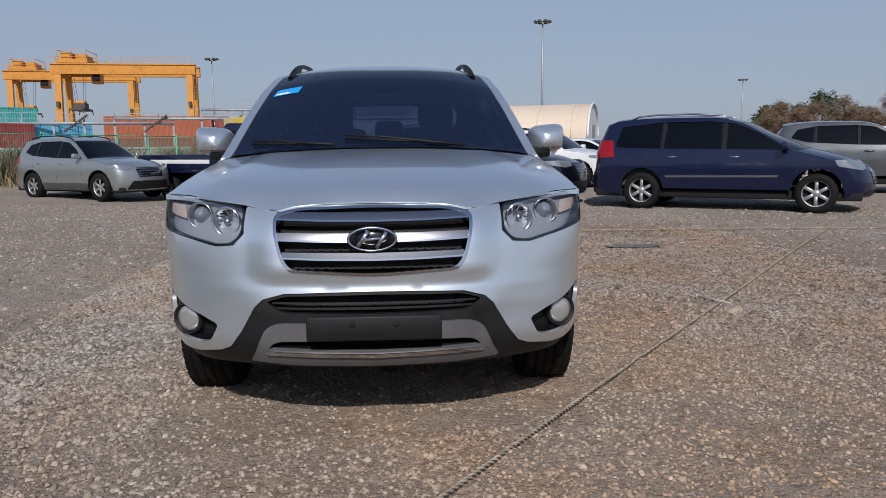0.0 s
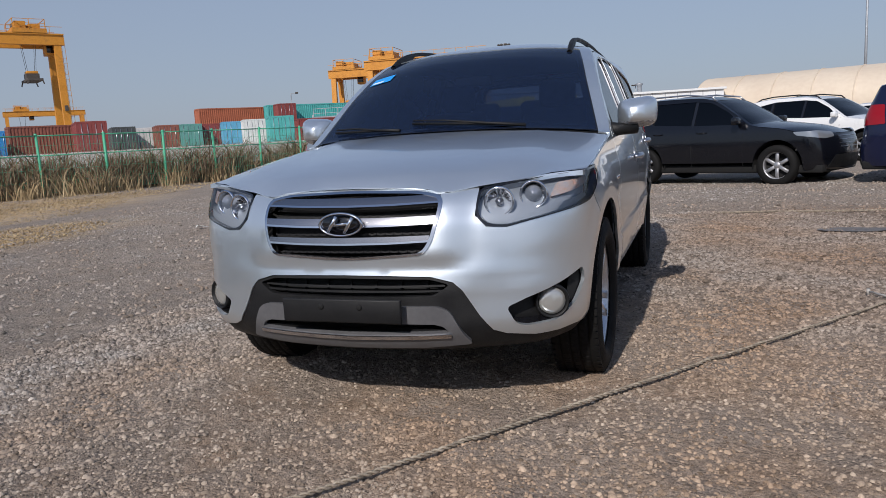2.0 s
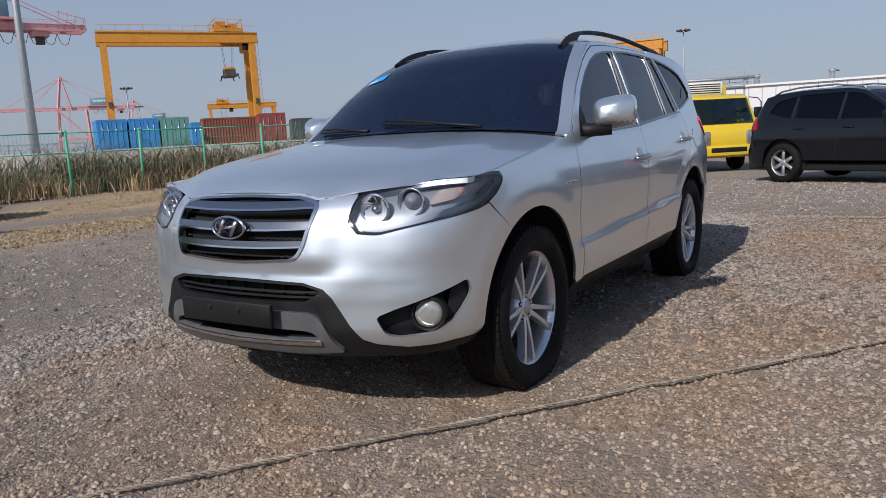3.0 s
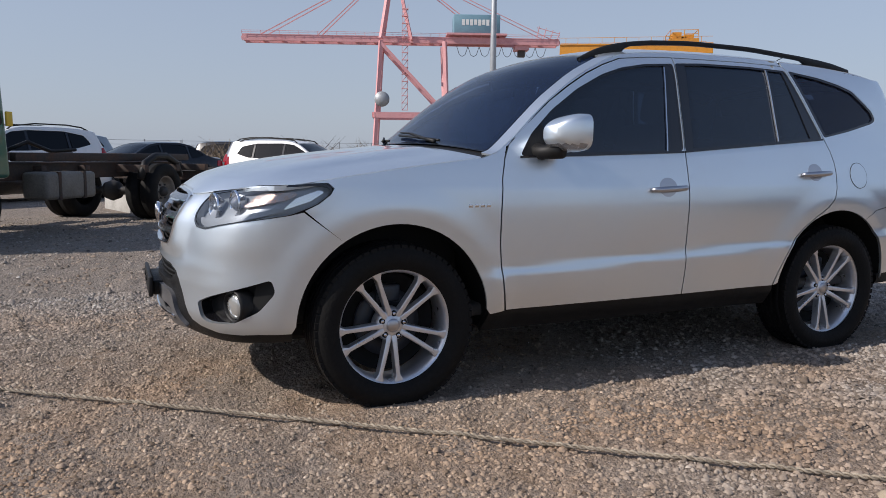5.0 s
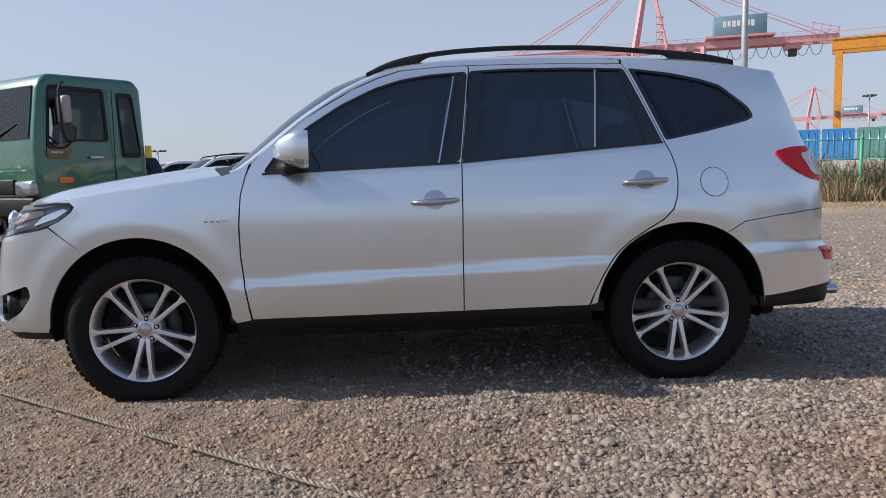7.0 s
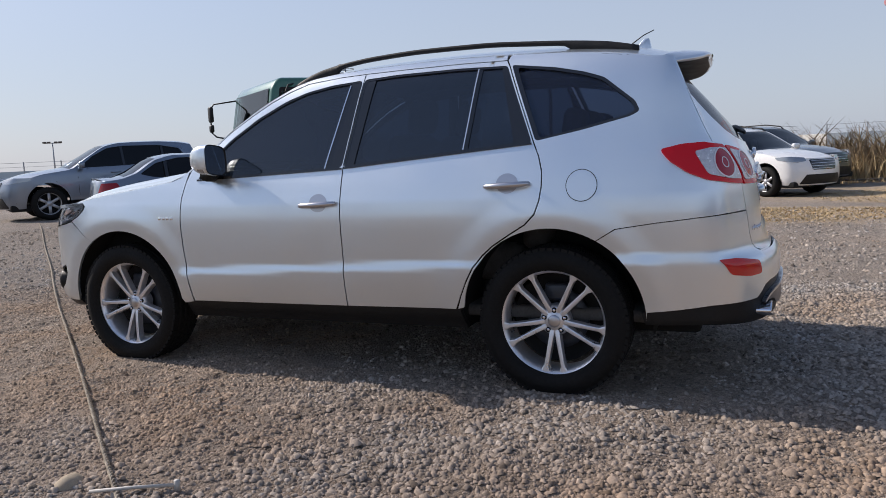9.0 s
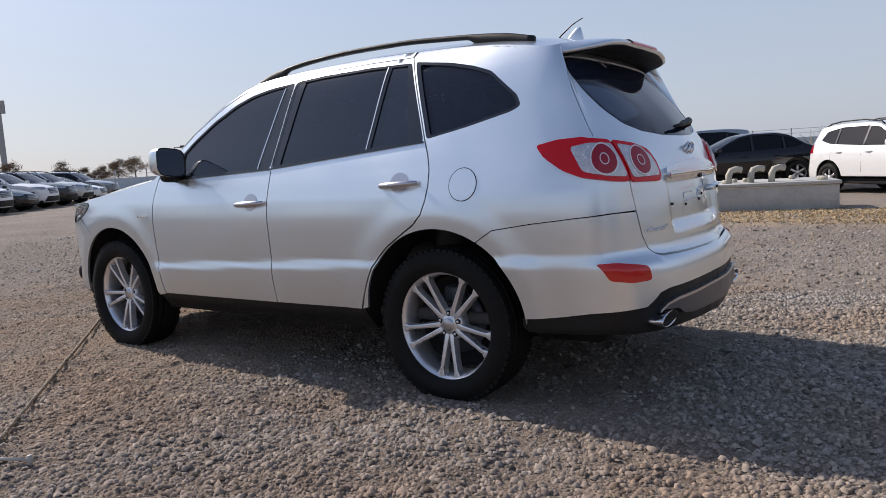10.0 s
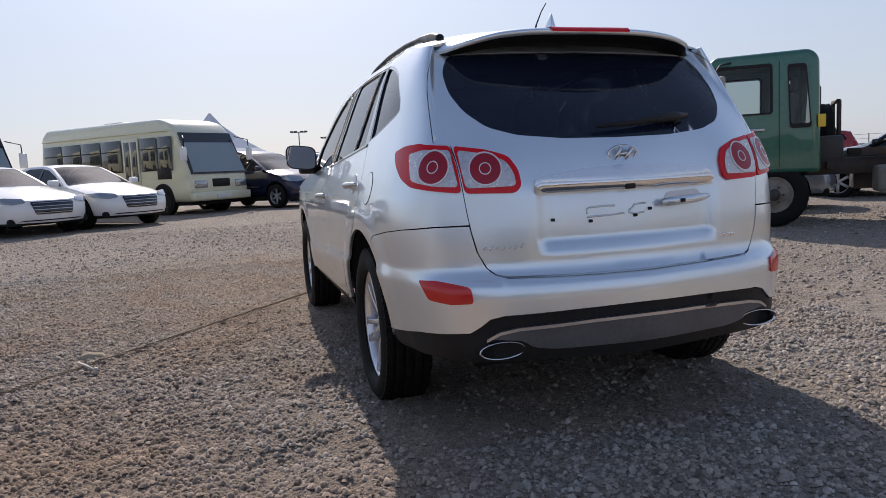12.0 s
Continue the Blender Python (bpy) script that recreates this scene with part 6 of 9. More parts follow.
def plain_wheel(parent, place, r, mat):
    wh = empty("wheel")
    wh.parent = parent
    wh.matrix_local = place
    w = .105
    k = r * .66
    part("tyre", lathe([(k, -w), (k + .03, -w * 1.1), (r - .03, -w * 1.05), (r, -w * .75), (r, w * .75), (r - .03, w * 1.05), (k + .03, w * 1.1), (k, w)], 28, 'x'), RUBBER, wh)
    rm = part("rim", lathe([(k, -.08), (k * .93, 0), (k * .94, .05), (k * 1.0, .085), (k * 1.03, .08)], 28, 'x'), mat, wh)
    for i in range(6):
        a = math.pi / 3 * i
        part("spoke", moved(rbox(.035, -.030, .04, .066, .030, k * .97, .008, 1), Matrix.Rotation(a, 4, 'X')), mat, rm)
    part("hub", lathe([(0, .075), (.05, .072), (.075, .05), (.08, .0)], 16, 'x'), mat, rm)
    part("wheel_back", lathe([(0, -.03), (k, -.03)], 20, 'x'), DARK, wh)
    return wh


TAILRED = material("car_tail_lens", (.28, .006, .012), .12)


def parked_car(kind, colour, place, label, group="parked cars", metal=.5, rails=False, cladding=None, name=None, size=1.0, wheel=None, head_on=True):
    k = KINDS[kind]
    px, py = np.array(PLAN).T
    hl_ = Hull(list(zip(px * k["W"] / 1.894, (py - .05) * k["L"] / 4.657)), k["front"], k["side"], k["back"])
    ld = Lid(hl_, k["lid"], 2.6)
    ez = pchip(*zip(*[(a, b) for a, b, _, _ in k["lid"]]))
    car = empty(name or {"suv": "parked_suv", "sedan": "parked_sedan", "van": "minivan"}[kind], place @ Matrix.Scale(size, 4), label=label, category="car", group=group)
    body = colour if isinstance(colour, bpy.types.Material) else paint("car_paint", colour, metal, .32, .10)
    r, yf, yr = k["r"], k["yf"], k["yr"]
    ra = r + .07
    ST2 = .09
    YY = lambda pts: hl_.curve('y', pts)

    def ar(hy, a0, a1, n=14):
        return [(hy + ra * math.cos(math.radians(a0 + (a1 - a0) * i / n)), r + .02 + ra * math.sin(math.radians(a0 + (a1 - a0) * i / n))) for i in range(n + 1)]
    e0, e1 = k["lid"][0], k["lid"][-1]
    low = .26
    edge_pts = [(y, float(ez(y)) - .004) for y in np.linspace(e0[0], e1[0], 24)]
    front_top = hl_.curve('f', [(0, e0[3] + .0), (.35, e0[3] + .0), (.6, (e0[3] + e0[1]) / 2 - .01)])
    back_z = e1[3] - .02 if kind != "sedan" else e1[3] - .03
    out = [(0.0, low), (hl_.by_y(yf - ra - .02, low + .02), low + .02)] + YY(ar(yf, 176, 4)) + YY(ar(yr, 176, 4)) + [(hl_.by_y(yr + ra + .02, low + .02), low + .02), (hl_.L, low)]
    out += [(hl_.L, back_z)] + hl_.curve('b', [(.3, back_z), (.5, back_z - .015)]) + YY(edge_pts[::-1]) + front_top[::-1]
    dlo = rounded(k["dlo"], .05)
    holes = [YY(dlo)]
    for mir in (False, True):
        bs = part("body_side", hl_.panel(out, holes, 0, .02, ST2, mir), body, car)
        p0, p1 = k["posts"]
        dl = np.array(dlo)
        lo = lambda y: float(np.interp(y, *zip(*sorted([q for q in k["dlo"] if q[1] < k["dlo"][2][1] + .12 and q[1] <= 1.30][:4]))))
        ymin, ymax = dl[:, 0].min(), dl[:, 0].max()
        for a, b in ((ymin, p0), (p0 + .06, p1), (p1 + .06, ymax)):
            cut = [q for q in dense(dlo, .04) if a - 1e-6 <= q[0] <= b + 1e-6]
            if len(cut) > 3:
                part("window", hl_.panel(YY(cut), [], -.012, 0, .15, mir), CARGLASS, bs)
        # near-black sheet across the whole window opening, in place of a shaded cabin
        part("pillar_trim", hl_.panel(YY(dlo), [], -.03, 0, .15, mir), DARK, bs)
        for a, b in ((p0, p0 + .06), (p1, p1 + .06)):
            zs = [q for q in dense(dlo, .02) if a <= q[0] <= b]
            if zs:
                z0, z1 = min(q[1] for q in zs), max(q[1] for q in zs)
                part("window_post", hl_.panel(YY([(a, z0), (b, z0), (b, z1), (a, z1)]), [], -.006, .01, .15, mir), GLOSSBLACK, bs)
        for y in (p0 + .03, ):
            part("door_joint", hl_.panel(YY([(y, .33), (y + .008, .33), (y + .008, k["dlo"][1][1]), (y, k["dlo"][1][1])]), [], .0015, 0, .2, mir), DARK, bs)
        for y in (k["dlo"][0][0] - .03, p1 + (.10 if kind != "van" else .3)):
            z1 = k["dlo"][0][1]
            part("door_joint", hl_.panel(YY([(y, .36 if y < 0 else .8), (y + .008, .36 if y < 0 else .8), (y + .008, z1), (y, z1)]), [], .0015, 0, .2, mir), DARK, bs)
        for y in (p0 - .18, p1 - .16):
            z = k["dlo"][1][1] - .14
            q = hl_.pos(np.array([hl_.by_y(y, z)]), np.array([z]))[0]
            sx = -1 if mir else 1
            part("door_handle", tube([(sx * (q[0] + .004), y - .10, z), (sx * (q[0] + .03), y, z), (sx * (q[0] + .004), y + .10, z)], .014, 6), CHROME if kind == "van" else body, bs)
        if cladding is not None:
            part("lower_cladding", hl_.panel(YY([(yf + ra + .01, .27), (yr - ra - .01, .27), (yr - ra - .03, .46), (yf + ra + .03, .46)]), [], .008, .02, .12, mir), cladding, bs)
        if kind == "van":
            part("side_strip", hl_.panel(YY([(-1.0, .62), (.95, .60), (.95, .635), (-1.0, .655)]), [], .012, .012, .12, mir), SATIN, bs)
        lz0, lz1 = k["lamp"]
        lamp = dense(rounded(hl_.outline([('f', k["W"] * .27, lz0 + .03), ('f', k["W"] * .38, lz0), ('y', yf - ra + .10, lz0 + .07), ('y', yf - ra + .16, lz1), ('f', k["W"] * .42, lz1 + .01), ('f', k["W"] * .28, lz1 - .02)]), .03), .05)
        part("headlight", hl_.panel(lamp, [], .008, .02, .06, mir), HEADGLASS, car)
        tz0, tz1 = k["tail"]
        tail = dense(rounded(hl_.outline([('b', k["W"] * .33, tz0), ('b', k["W"] * .36, tz1), ('y', yr + ra + .18, tz1), ('y', yr + ra + .12, tz0 + .03)]), .03), .05)
        part("tail_lamp", hl_.panel(tail, [], .008, .02, .06, mir), TAILRED, car)
        sx = -1 if mir else 1
        my, mz = k["dlo"][0][0] + .05, k["dlo"][0][1] + .06
        part("side_mirror", moved(rbox(-.10, -.06, -.06, .10, .06, .075, .035), pose(sx * (k["W"] / 2 + .08), my, mz)), body, car)
        if rails:
            pts = [(sx * k["W"] * .31, y, float(ez(y)) + h) for y, h in ((-.1, .0), (.0, .055), (.5, .07), (1.2, .065), (1.55, .05), (1.7, .0))]
            part("roof_rail", tube(pts, .018, 6), BLACK if rails == 1 else SATIN, car)
        for hy in (yf, yr):
            plain_wheel(car, pose(sx * (k["W"] / 2 - .115), hy, r, 0, 0, 0 if sx > 0 else 180), r, wheel or STEELWHEEL)
            v = []
            for i in range(15):
                t = math.radians(-8 + 196 * i / 14)
                for x in (k["W"] / 2 - .36, k["W"] / 2 - .05):
                    v.append((sx * x, hy + (ra + .02) * math.cos(t), r + .02 + (ra + .02) * math.sin(t)))
            part("wheel_liner", (v, [(2 * i, 2 * i + 1, 2 * i + 3, 2 * i + 2) for i in range(14)]), DARK, car)
    c0, c1, c2, c3 = k["lidcut"]
    n = len(k["lid"]) - 1
    ring = lambda a, v0, v1: dense([(-a, v0), (a, v0), (a, v1), (-a, v1)], .12)
    part("bonnet", ld.panel(ring(.985, .03, c0 - .12), [], 0, .02, .14), body, car)
    part("scuttle", ld.panel(ring(.97, c0 - .14, c0 + .1), [], -.01, 0, .2), BLACK, car)
    part("windscreen", ld.panel(ring(.92, c0, c1 - .12), [], -.004, 0, .2), SCREEN, car)
    for sgn in (-1, 1):
        q = dense([(sgn * .92, c0 - .1), (sgn * 1.0, c0 - .1), (sgn * 1.0, c1 - .05), (sgn * .91, c1 - .05)][::sgn], .1)
        part("front_pillar", ld.panel(q, [], 0, .01, .1), body, car)
    part("roof", ld.panel(ring(1.0, c1 - .12, min(c2, n) - (.0 if c2 < n else .02)), [], 0, .01, .14), body, car)
    if c2 < n:
        part("rear_window", ld.panel(ring(.88, c2, c3 - .08), [], -.004, 0, .2), CARGLASS, car)
        for sgn in (-1, 1):
            q = dense([(sgn * .88, c2), (sgn * 1.0, c2), (sgn * 1.0, c3), (sgn * .88, c3)][::sgn], .1)
            part("rear_pillar", ld.panel(q, [], 0, .01, .1), body, car)
        part("boot_lid", ld.panel(ring(1.0, c3 - .08, n - .02), [], 0, .02, .14), body, car)
    if k["rear"]:
        hw, z0, z1 = k["rear"]
        rwn = dense(rounded(hl_.curve('b', [(hw, z0 + .05), (hw * .93, z1), (-hw * .93, z1), (-hw, z0 + .05), (-hw * .6, z0), (hw * .6, z0)]), .05), .08)
        part("rear_window", hl_.panel(rwn, [], .004, .004, .1), GLOSSBLACK, car)
    g0, g1 = k["grille"]
    gw = k["W"] * .235
    gq = dense(rounded(hl_.curve('f', [(-gw * .86, g0), (gw * .86, g0), (gw, g1), (-gw, g1)]), .04), .05)
    gl = part("grille", hl_.panel(gq, [], .006, .02, .06), GLOSSBLACK, car)
    for i in range(4):
        z = g0 + (g1 - g0) * (i + .5) / 4
        part("grille_bar", hl_.panel(hl_.curve('f', [(-gw * .90, z - .005), (gw * .90, z - .005), (gw * .92, z + .005), (-gw * .92, z + .005)]), [], .014, .01, .1), SATIN, gl)
    lw = k["W"] * .36
    part("lower_grille", hl_.panel(dense(rounded(hl_.curve('f', [(-lw, .30), (lw, .30), (lw * .8, g0 - .10), (-lw * .8, g0 - .10)]), .03), .06), [], .005, .01, .08), BLACK, car)
    part("rear_apron", hl_.panel(dense(hl_.curve('b', [(lw * 1.1, .28), (lw * 1.1, .40), (-lw * 1.1, .40), (-lw * 1.1, .28)]), .1), [], .006, .01, .1), BLACK, car)
    part("underbody", rbox(-k["W"] / 2 + .12, -k["L"] / 2 + .2, .22, k["W"] / 2 - .12, k["L"] / 2 - .2, .36, .03), DARK, car)
    part("cabin_floor", rbox(-k["W"] / 2 + .2, -.6, .4, k["W"] / 2 - .2, k["L"] / 2 - .5, k["dlo"][0][1] - .18, .05), SEAT, car)
    for x in (-.36, .36):
        part("seat_back", moved(rbox(-.23, -.06, 0, .23, .08, .55, .05), pose(x, .1, k["dlo"][0][1] - .25, -14)), SEAT, car)
    return car


def heading(x, y, hx, hy, dz=0.0):
    """Stands a car with its nose (-y) turned to (hx, hy)."""
    z = float(lot_z(x, y)) + dz
    return pose(x, y, z, 0, 0, math.degrees(math.atan2(hx, -hy)))


WHITE = paint("white_paint", (.78, .78, .77), 0, .3, .08)
BLACKP = paint("black_paint", (.004, .0045, .007), .0, .16, .006)
BLACKP.node_tree.nodes["Principled BSDF"].inputs["Coat Weight"].default_value = .25
NAVY = paint("navy_paint", (.007, .011, .042), .2, .2, .015)
NAVY.node_tree.nodes["Principled BSDF"].inputs["Coat Weight"].default_value = .4
GREYP = paint("grey_paint", (.12, .125, .135), .6, .3, .05)
SILVP = paint("silver_car_paint", (.40, .42, .42), .7, .33, .08)
BLUEG = paint("blue_grey_paint", (.19, .23, .29), .6, .3, .05)
REDP = paint("red_paint", (.3, .02, .02), .2, .3, .05)
CLAD = vary(material("grey_cladding", (.06, .06, .06), .7), [(.045, .045, .045), (.08, .08, .08)], 8)

# row behind the silver car
parked_car("suv", SILVP, heading(-7.88, 14.57, .868, -.496), "pale silver SUV with dark lower cladding, parked by the fence", rails=1, cladding=CLAD, size=.93)
parked_car("suv", BLACKP, heading(1.82, 11.15, .884, -.467), "black SUV with silver wheels and roof rails parked on the gravel", rails=2, size=1.02)
parked_car("van", NAVY, heading(6.15, 8.4, .84, -.54), "dark navy minivan with chrome side strip and tinted windows", rails=2, size=.96)
parked_car("suv", WHITE, heading(4.5, 16.9, .80, -.60), "white SUV with tinted windows parked behind", rails=1, cladding=CLAD)
parked_car("suv", GREYP, heading(11.2, 12.0, .873, -.488), "dark grey SUV parked beside the minivan")
parked_car("suv", WHITE, heading(15.2, 17.0, .873, -.488), "white car parked farther along the row")
parked_car("sedan", BLACKP, heading(18.0, 15.6, .873, -.488), "black car parked farther along the row")
parked_car("sedan", WHITE, heading(6.9, 20.6, .80, -.60), "white car far behind in the lot")
# beyond the truck and the concrete block
parked_car("suv", WHITE, heading(-15.44, 2.1, .66, .75), "white SUV with tinted windows standing beyond the concrete block", rails=1, size=.95)
parked_car("suv", GREYP, heading(-18.8, 2.6, .66, .75), "dark grey SUV parked near the white one", rails=1)
parked_car("sedan", BLACKP, heading(-17.3, -1.9, .50, -.85), "black sedan parked behind the truck chassis")
parked_car("suv", WHITE, heading(-15.2, -4.8, .50, -.85), "white SUV parked behind the truck", rails=1)
parked_car("suv", WHITE, heading(-19.6, -7.2, .50, -.85), "white SUV farther back behind the truck")
parked_car("suv", SILVP, heading(-21.8, -4.6, .50, -.85), "silver SUV farther back behind the truck")
parked_car("suv", BLACKP, heading(-24.6, 2.2, .58, .81), "black SUV at the back of the lot")
parked_car("suv", BLACKP, heading(-12.6, -7.4, .62, -.78), "black SUV with red tail lamps beyond the chassis")
# ahead of the silver car
parked_car("suv", BLUEG, heading(-8.8, -11.9, .85, -.53), "blue-grey SUV standing on the open gravel")
parked_car("sedan", BLUEG, heading(-7.65, -7.75, -.80, .60), "blue-grey sedan with red tail lamps seen from behind")
parked_car("suv", REDP, heading(-21.2, -20.3, .85, -.53), "dark red car parked far off")
row = [("suv", SILVP, "silver car in the long row of parked cars"), ("suv", BLACKP, "black car in the long row of parked cars"), ("suv", WHITE, "white car in the long row of parked cars"), ("suv", WHITE, "white car in the long row of parked cars"), ("sedan", BLACKP, "black car in the long row of parked cars"), ("suv", WHITE, "white car in the long row of parked cars"), ("suv", BLACKP, "black car in the long row of parked cars"), ("suv", SILVP, "silver car in the long row of parked cars"), ("sedan", WHITE, "white car in the long row of parked cars"), ("suv", GREYP, "grey car in the long row of parked cars")]
for i, (kd, c, lb) in enumerate(row):
    parked_car(kd, c, heading(-2.3 - 1.76 * i, -21.8 - 1.77 * i, -.62, .78), lb, group="long row of parked cars", rails=1 if kd == "suv" else False)
parked_car("sedan", WHITE, heading(4.75, -13.75, -.67, .74), "white sedan with a dark grille parked on the gravel")
parked_car("sedan", WHITE, heading(6.2, -12.5, -.67, .74), "white saloon with a tall dark grille parked on the gravel")
parked_car("van", NAVY, heading(.5, -18.7, -.67, .74), "navy minivan parked beside the bus", size=1.0)


CABGLASS = glass("cab_glass", (.62, .68, .68))
SCREENGLASS = glass("cab_windscreen", (.55, .66, .63))
ORANGE = material("orange_lens", (.75, .20, .03), .3)
MIRRORBACK = material("pale_mirror_back", (.34, .31, .29), .5)


def cabover(name, place, w, cab_l, cab_h, floor, colour, label, r=.36, dark=BLACK, stripe=None):
    """The cab of a forward-control truck; its nose is at -y, its base between the front wheels."""
    t = empty(name, place, label=label, category="truck")
    h0 = floor
    hw = w / 2
    prof = [(-cab_l * .62, h0), (-cab_l * .66, h0 + .42), (-cab_l * .655, h0 + .85), (-cab_l * .575, cab_h - .14), (-cab_l * .50, cab_h), (cab_l * .30, cab_h + .02), (cab_l * .37, cab_h - .10), (cab_l * .38, h0)]
    small = h0 < .7
    if small:
        prof = [(-cab_l * .62, h0 - .1), (-cab_l * .67, h0 + .15), (-cab_l * .665, h0 + .42), (-cab_l * .60, h0 + .62), (-cab_l * .34, cab_h - .09), (-cab_l * .22, cab_h), (cab_l * .30, cab_h + .02), (cab_l * .37, cab_h - .08), (cab_l * .38, h0 - .1)]
    v = [(sx * hw * (.93 if z > h0 + 1.2 else 1.0), y, z) for sx in (-1, 1) for y, z in prof]
    n = len(prof)
    f = [tuple(range(n)), tuple(range(2 * n - 1, n - 1, -1))] + [(i, i + n, (i + 1) % n + n, (i + 1) % n) for i in range(n)]
    zb = h0 + .86
    win = [(-cab_l * .555, zb - .10), (-cab_l * .40, zb - .10), (-cab_l * .33, zb + .01), (-.02 * cab_l, zb + .01), (-.02 * cab_l, cab_h - .17), (-cab_l * .50, cab_h - .17)]
    rwin = [(.13 * cab_l, zb - .20), (.30 * cab_l, zb - .20), (.26 * cab_l, cab_h - .20), (.11 * cab_l, cab_h - .20)]
    if small:
        win = [(-cab_l * .50, zb - .16), (-.02 * cab_l, zb - .16), (-.02 * cab_l, cab_h - .14), (-cab_l * .29, cab_h - .14)]
        rwin = [(.10 * cab_l, zb - .16), (.28 * cab_l, zb - .16), (.26 * cab_l, cab_h - .16), (.10 * cab_l, cab_h - .16)]
    # the shell: hollowed, with its side windows and windscreen cut through
    inner = [(y * .92, min(max(z, h0 + .08), cab_h - .09)) for y, z in prof]

    def prism(pts, x):
        k = len(pts)
        return [(sx * x, y, z) for sx in (-1, 1) for y, z in pts], [tuple(range(k)), tuple(range(2 * k - 1, k - 1, -1))] + [(i, i + k, (i + 1) % k + k, (i + 1) % k) for i in range(k)]
    a, b = np.array((-cab_l * .655, h0 + .88)), np.array((-cab_l * .58, cab_h - .17))
    if small:
        a, b = np.array((-cab_l * .595, h0 + .65)), np.array((-cab_l * .355, cab_h - .12))
    screen_cut = [(float(a[0]) - .2, float(a[1])), (float(a[0]) + .16, float(a[1])), (float(b[0]) + .16, float(b[1])), (float(b[0]) - .2, float(b[1]))]
    shell = new("cab_shell", bpy.data.meshes.new("cab_shell"))
    sb = bevelled((v, f), .075, 4)
    sb.to_mesh(shell.data)
    sb.free()
    tools = []
    for d_ in (prism(inner, hw * .88), prism(rounded(win, .05), hw * 1.3), prism(rounded(rwin, .05), hw * 1.3), prism(screen_cut, hw * (.86 if small else .82))):
        tb = bmesh.new()
        vs_ = [tb.verts.new(p) for p in d_[0]]
        for q in d_[1]:
            tb.faces.new([vs_[i] for i in q])
        bmesh.ops.recalc_face_normals(tb, faces=tb.faces)
        tool = new("cab_tool", bpy.data.meshes.new("cab_tool"))
        tb.to_mesh(tool.data)
        tb.free()
        mod = shell.modifiers.new("cut", 'BOOLEAN')
        mod.operation, mod.solver, mod.object = 'DIFFERENCE', 'EXACT', tool
        tools.append(tool)
    cut = bpy.data.meshes.new_from_object(shell.evaluated_get(bpy.context.evaluated_depsgraph_get()))
    shell_data = [tuple(p.co) for p in cut.vertices], [tuple(p.vertices) for p in cut.polygons]
    for ob in tools + [shell]:
        bpy.data.objects.remove(ob)
    cab_ = part("cab", shell_data, colour, t)
    cab_.data.set_sharp_from_angle(angle=math.radians(32))
    for x in (-.5, .5):
        seat = part("seat", moved(rbox(-.25, -.08, 0, .25, .08, .72, .06), pose(x, .12 * cab_l, h0 + .48, -10)), SEATGREY, cab_)
        part("headrest", rbox(x - .14, .17 * cab_l, h0 + 1.20, x + .14, .17 * cab_l + .09, h0 + 1.40, .04), SEATGREY, seat)
    part("steering_wheel", moved(lathe([(.21 + .016 * math.cos(q), .016 * math.sin(q)) for q in [k * math.pi / 4 for k in range(8)]], 26, 'z', True), pose(.5, -.40 * cab_l, h0 + .92, -35)), BLACK, cab_)
    part("dashboard", rbox(-hw * .84, -cab_l * (.52 if small else .60), h0 + .30, hw * .84, -cab_l * .42, h0 + (.62 if small else .86), .05), BLACK, cab_)

    def pane(nm, pts, sx, mat, d=.006):
        q = []
        for y, z in rounded(pts, .06):
            x = hw * (1.0 - .07 * min(1, max(0, (z - h0 - .9) / (cab_h - h0 - .95))))
            q.append((sx * (x + d), y, z))
        m = len(q)
        vv = q + [(a - sx * .02, b, c) for a, b, c in q]
        ff = [tuple(range(m)) if sx > 0 else tuple(range(m))[::-1]] + [(i, (i + 1) % m, (i + 1) % m + m, i + m) for i in range(m)]
        return part(nm, (vv, ff), mat, cab_, smooth=False)
    def rim(nm, pts, sx, wide, mat):
        """A rubber seal round an opening of the side."""
        o = rounded(pts, .05)
        cy, cz = sum(p[0] for p in o) / len(o), sum(p[1] for p in o) / len(o)
        side_x = lambda z: hw * (1.0 - .07 * min(1, max(0, (z - h0 - .9) / (cab_h - h0 - .95))))
        grow = lambda p, k: (cy + (p[0] - cy) * (1 + k / .42), cz + (p[1] - cz) * (1 + k / .34))
        m, vv, ff = len(o), [], []
        for k, d in ((.012, -.02), (.012, .006), (-wide, .006), (-wide, -.02)):
            for p in o:
                y, z = grow(p, k)
                vv.append((sx * (side_x(z) + d), y, z))
        for r_ in range(3):
            ff += [(r_ * m + i, r_ * m + (i + 1) % m, (r_ + 1) * m + (i + 1) % m, (r_ + 1) * m + i) for i in range(m)]
        return part(nm, (vv, ff), mat, cab_, smooth=False)
    for sx in (-1, 1):
        pane("side_pane", win, sx, CABGLASS, -.012)
        rim("window_seal", win, sx, .022, BLACK)
        pane("rear_side_pane", rwin, sx, CABGLASS, -.012)
        rim("window_seal", rwin, sx, .035, BLACK)
        if not small:
            blk = pane("door_panel", [(-cab_l * .565, zb - .24), (-cab_l * .385, zb - .24), (-cab_l * .345, zb - .075), (-cab_l * .565, zb - .075)], sx, GLOSSBLACK, .004)
            for k in range(5):
                part("panel_mark", rbox(min(sx * (hw + .003), sx * (hw + .006)), -cab_l * .53 + .034 * k, zb - .165, max(sx * (hw + .003), sx * (hw + .006)), -cab_l * .53 + .034 * k + .024, zb - .145, .001), PLATE, blk)
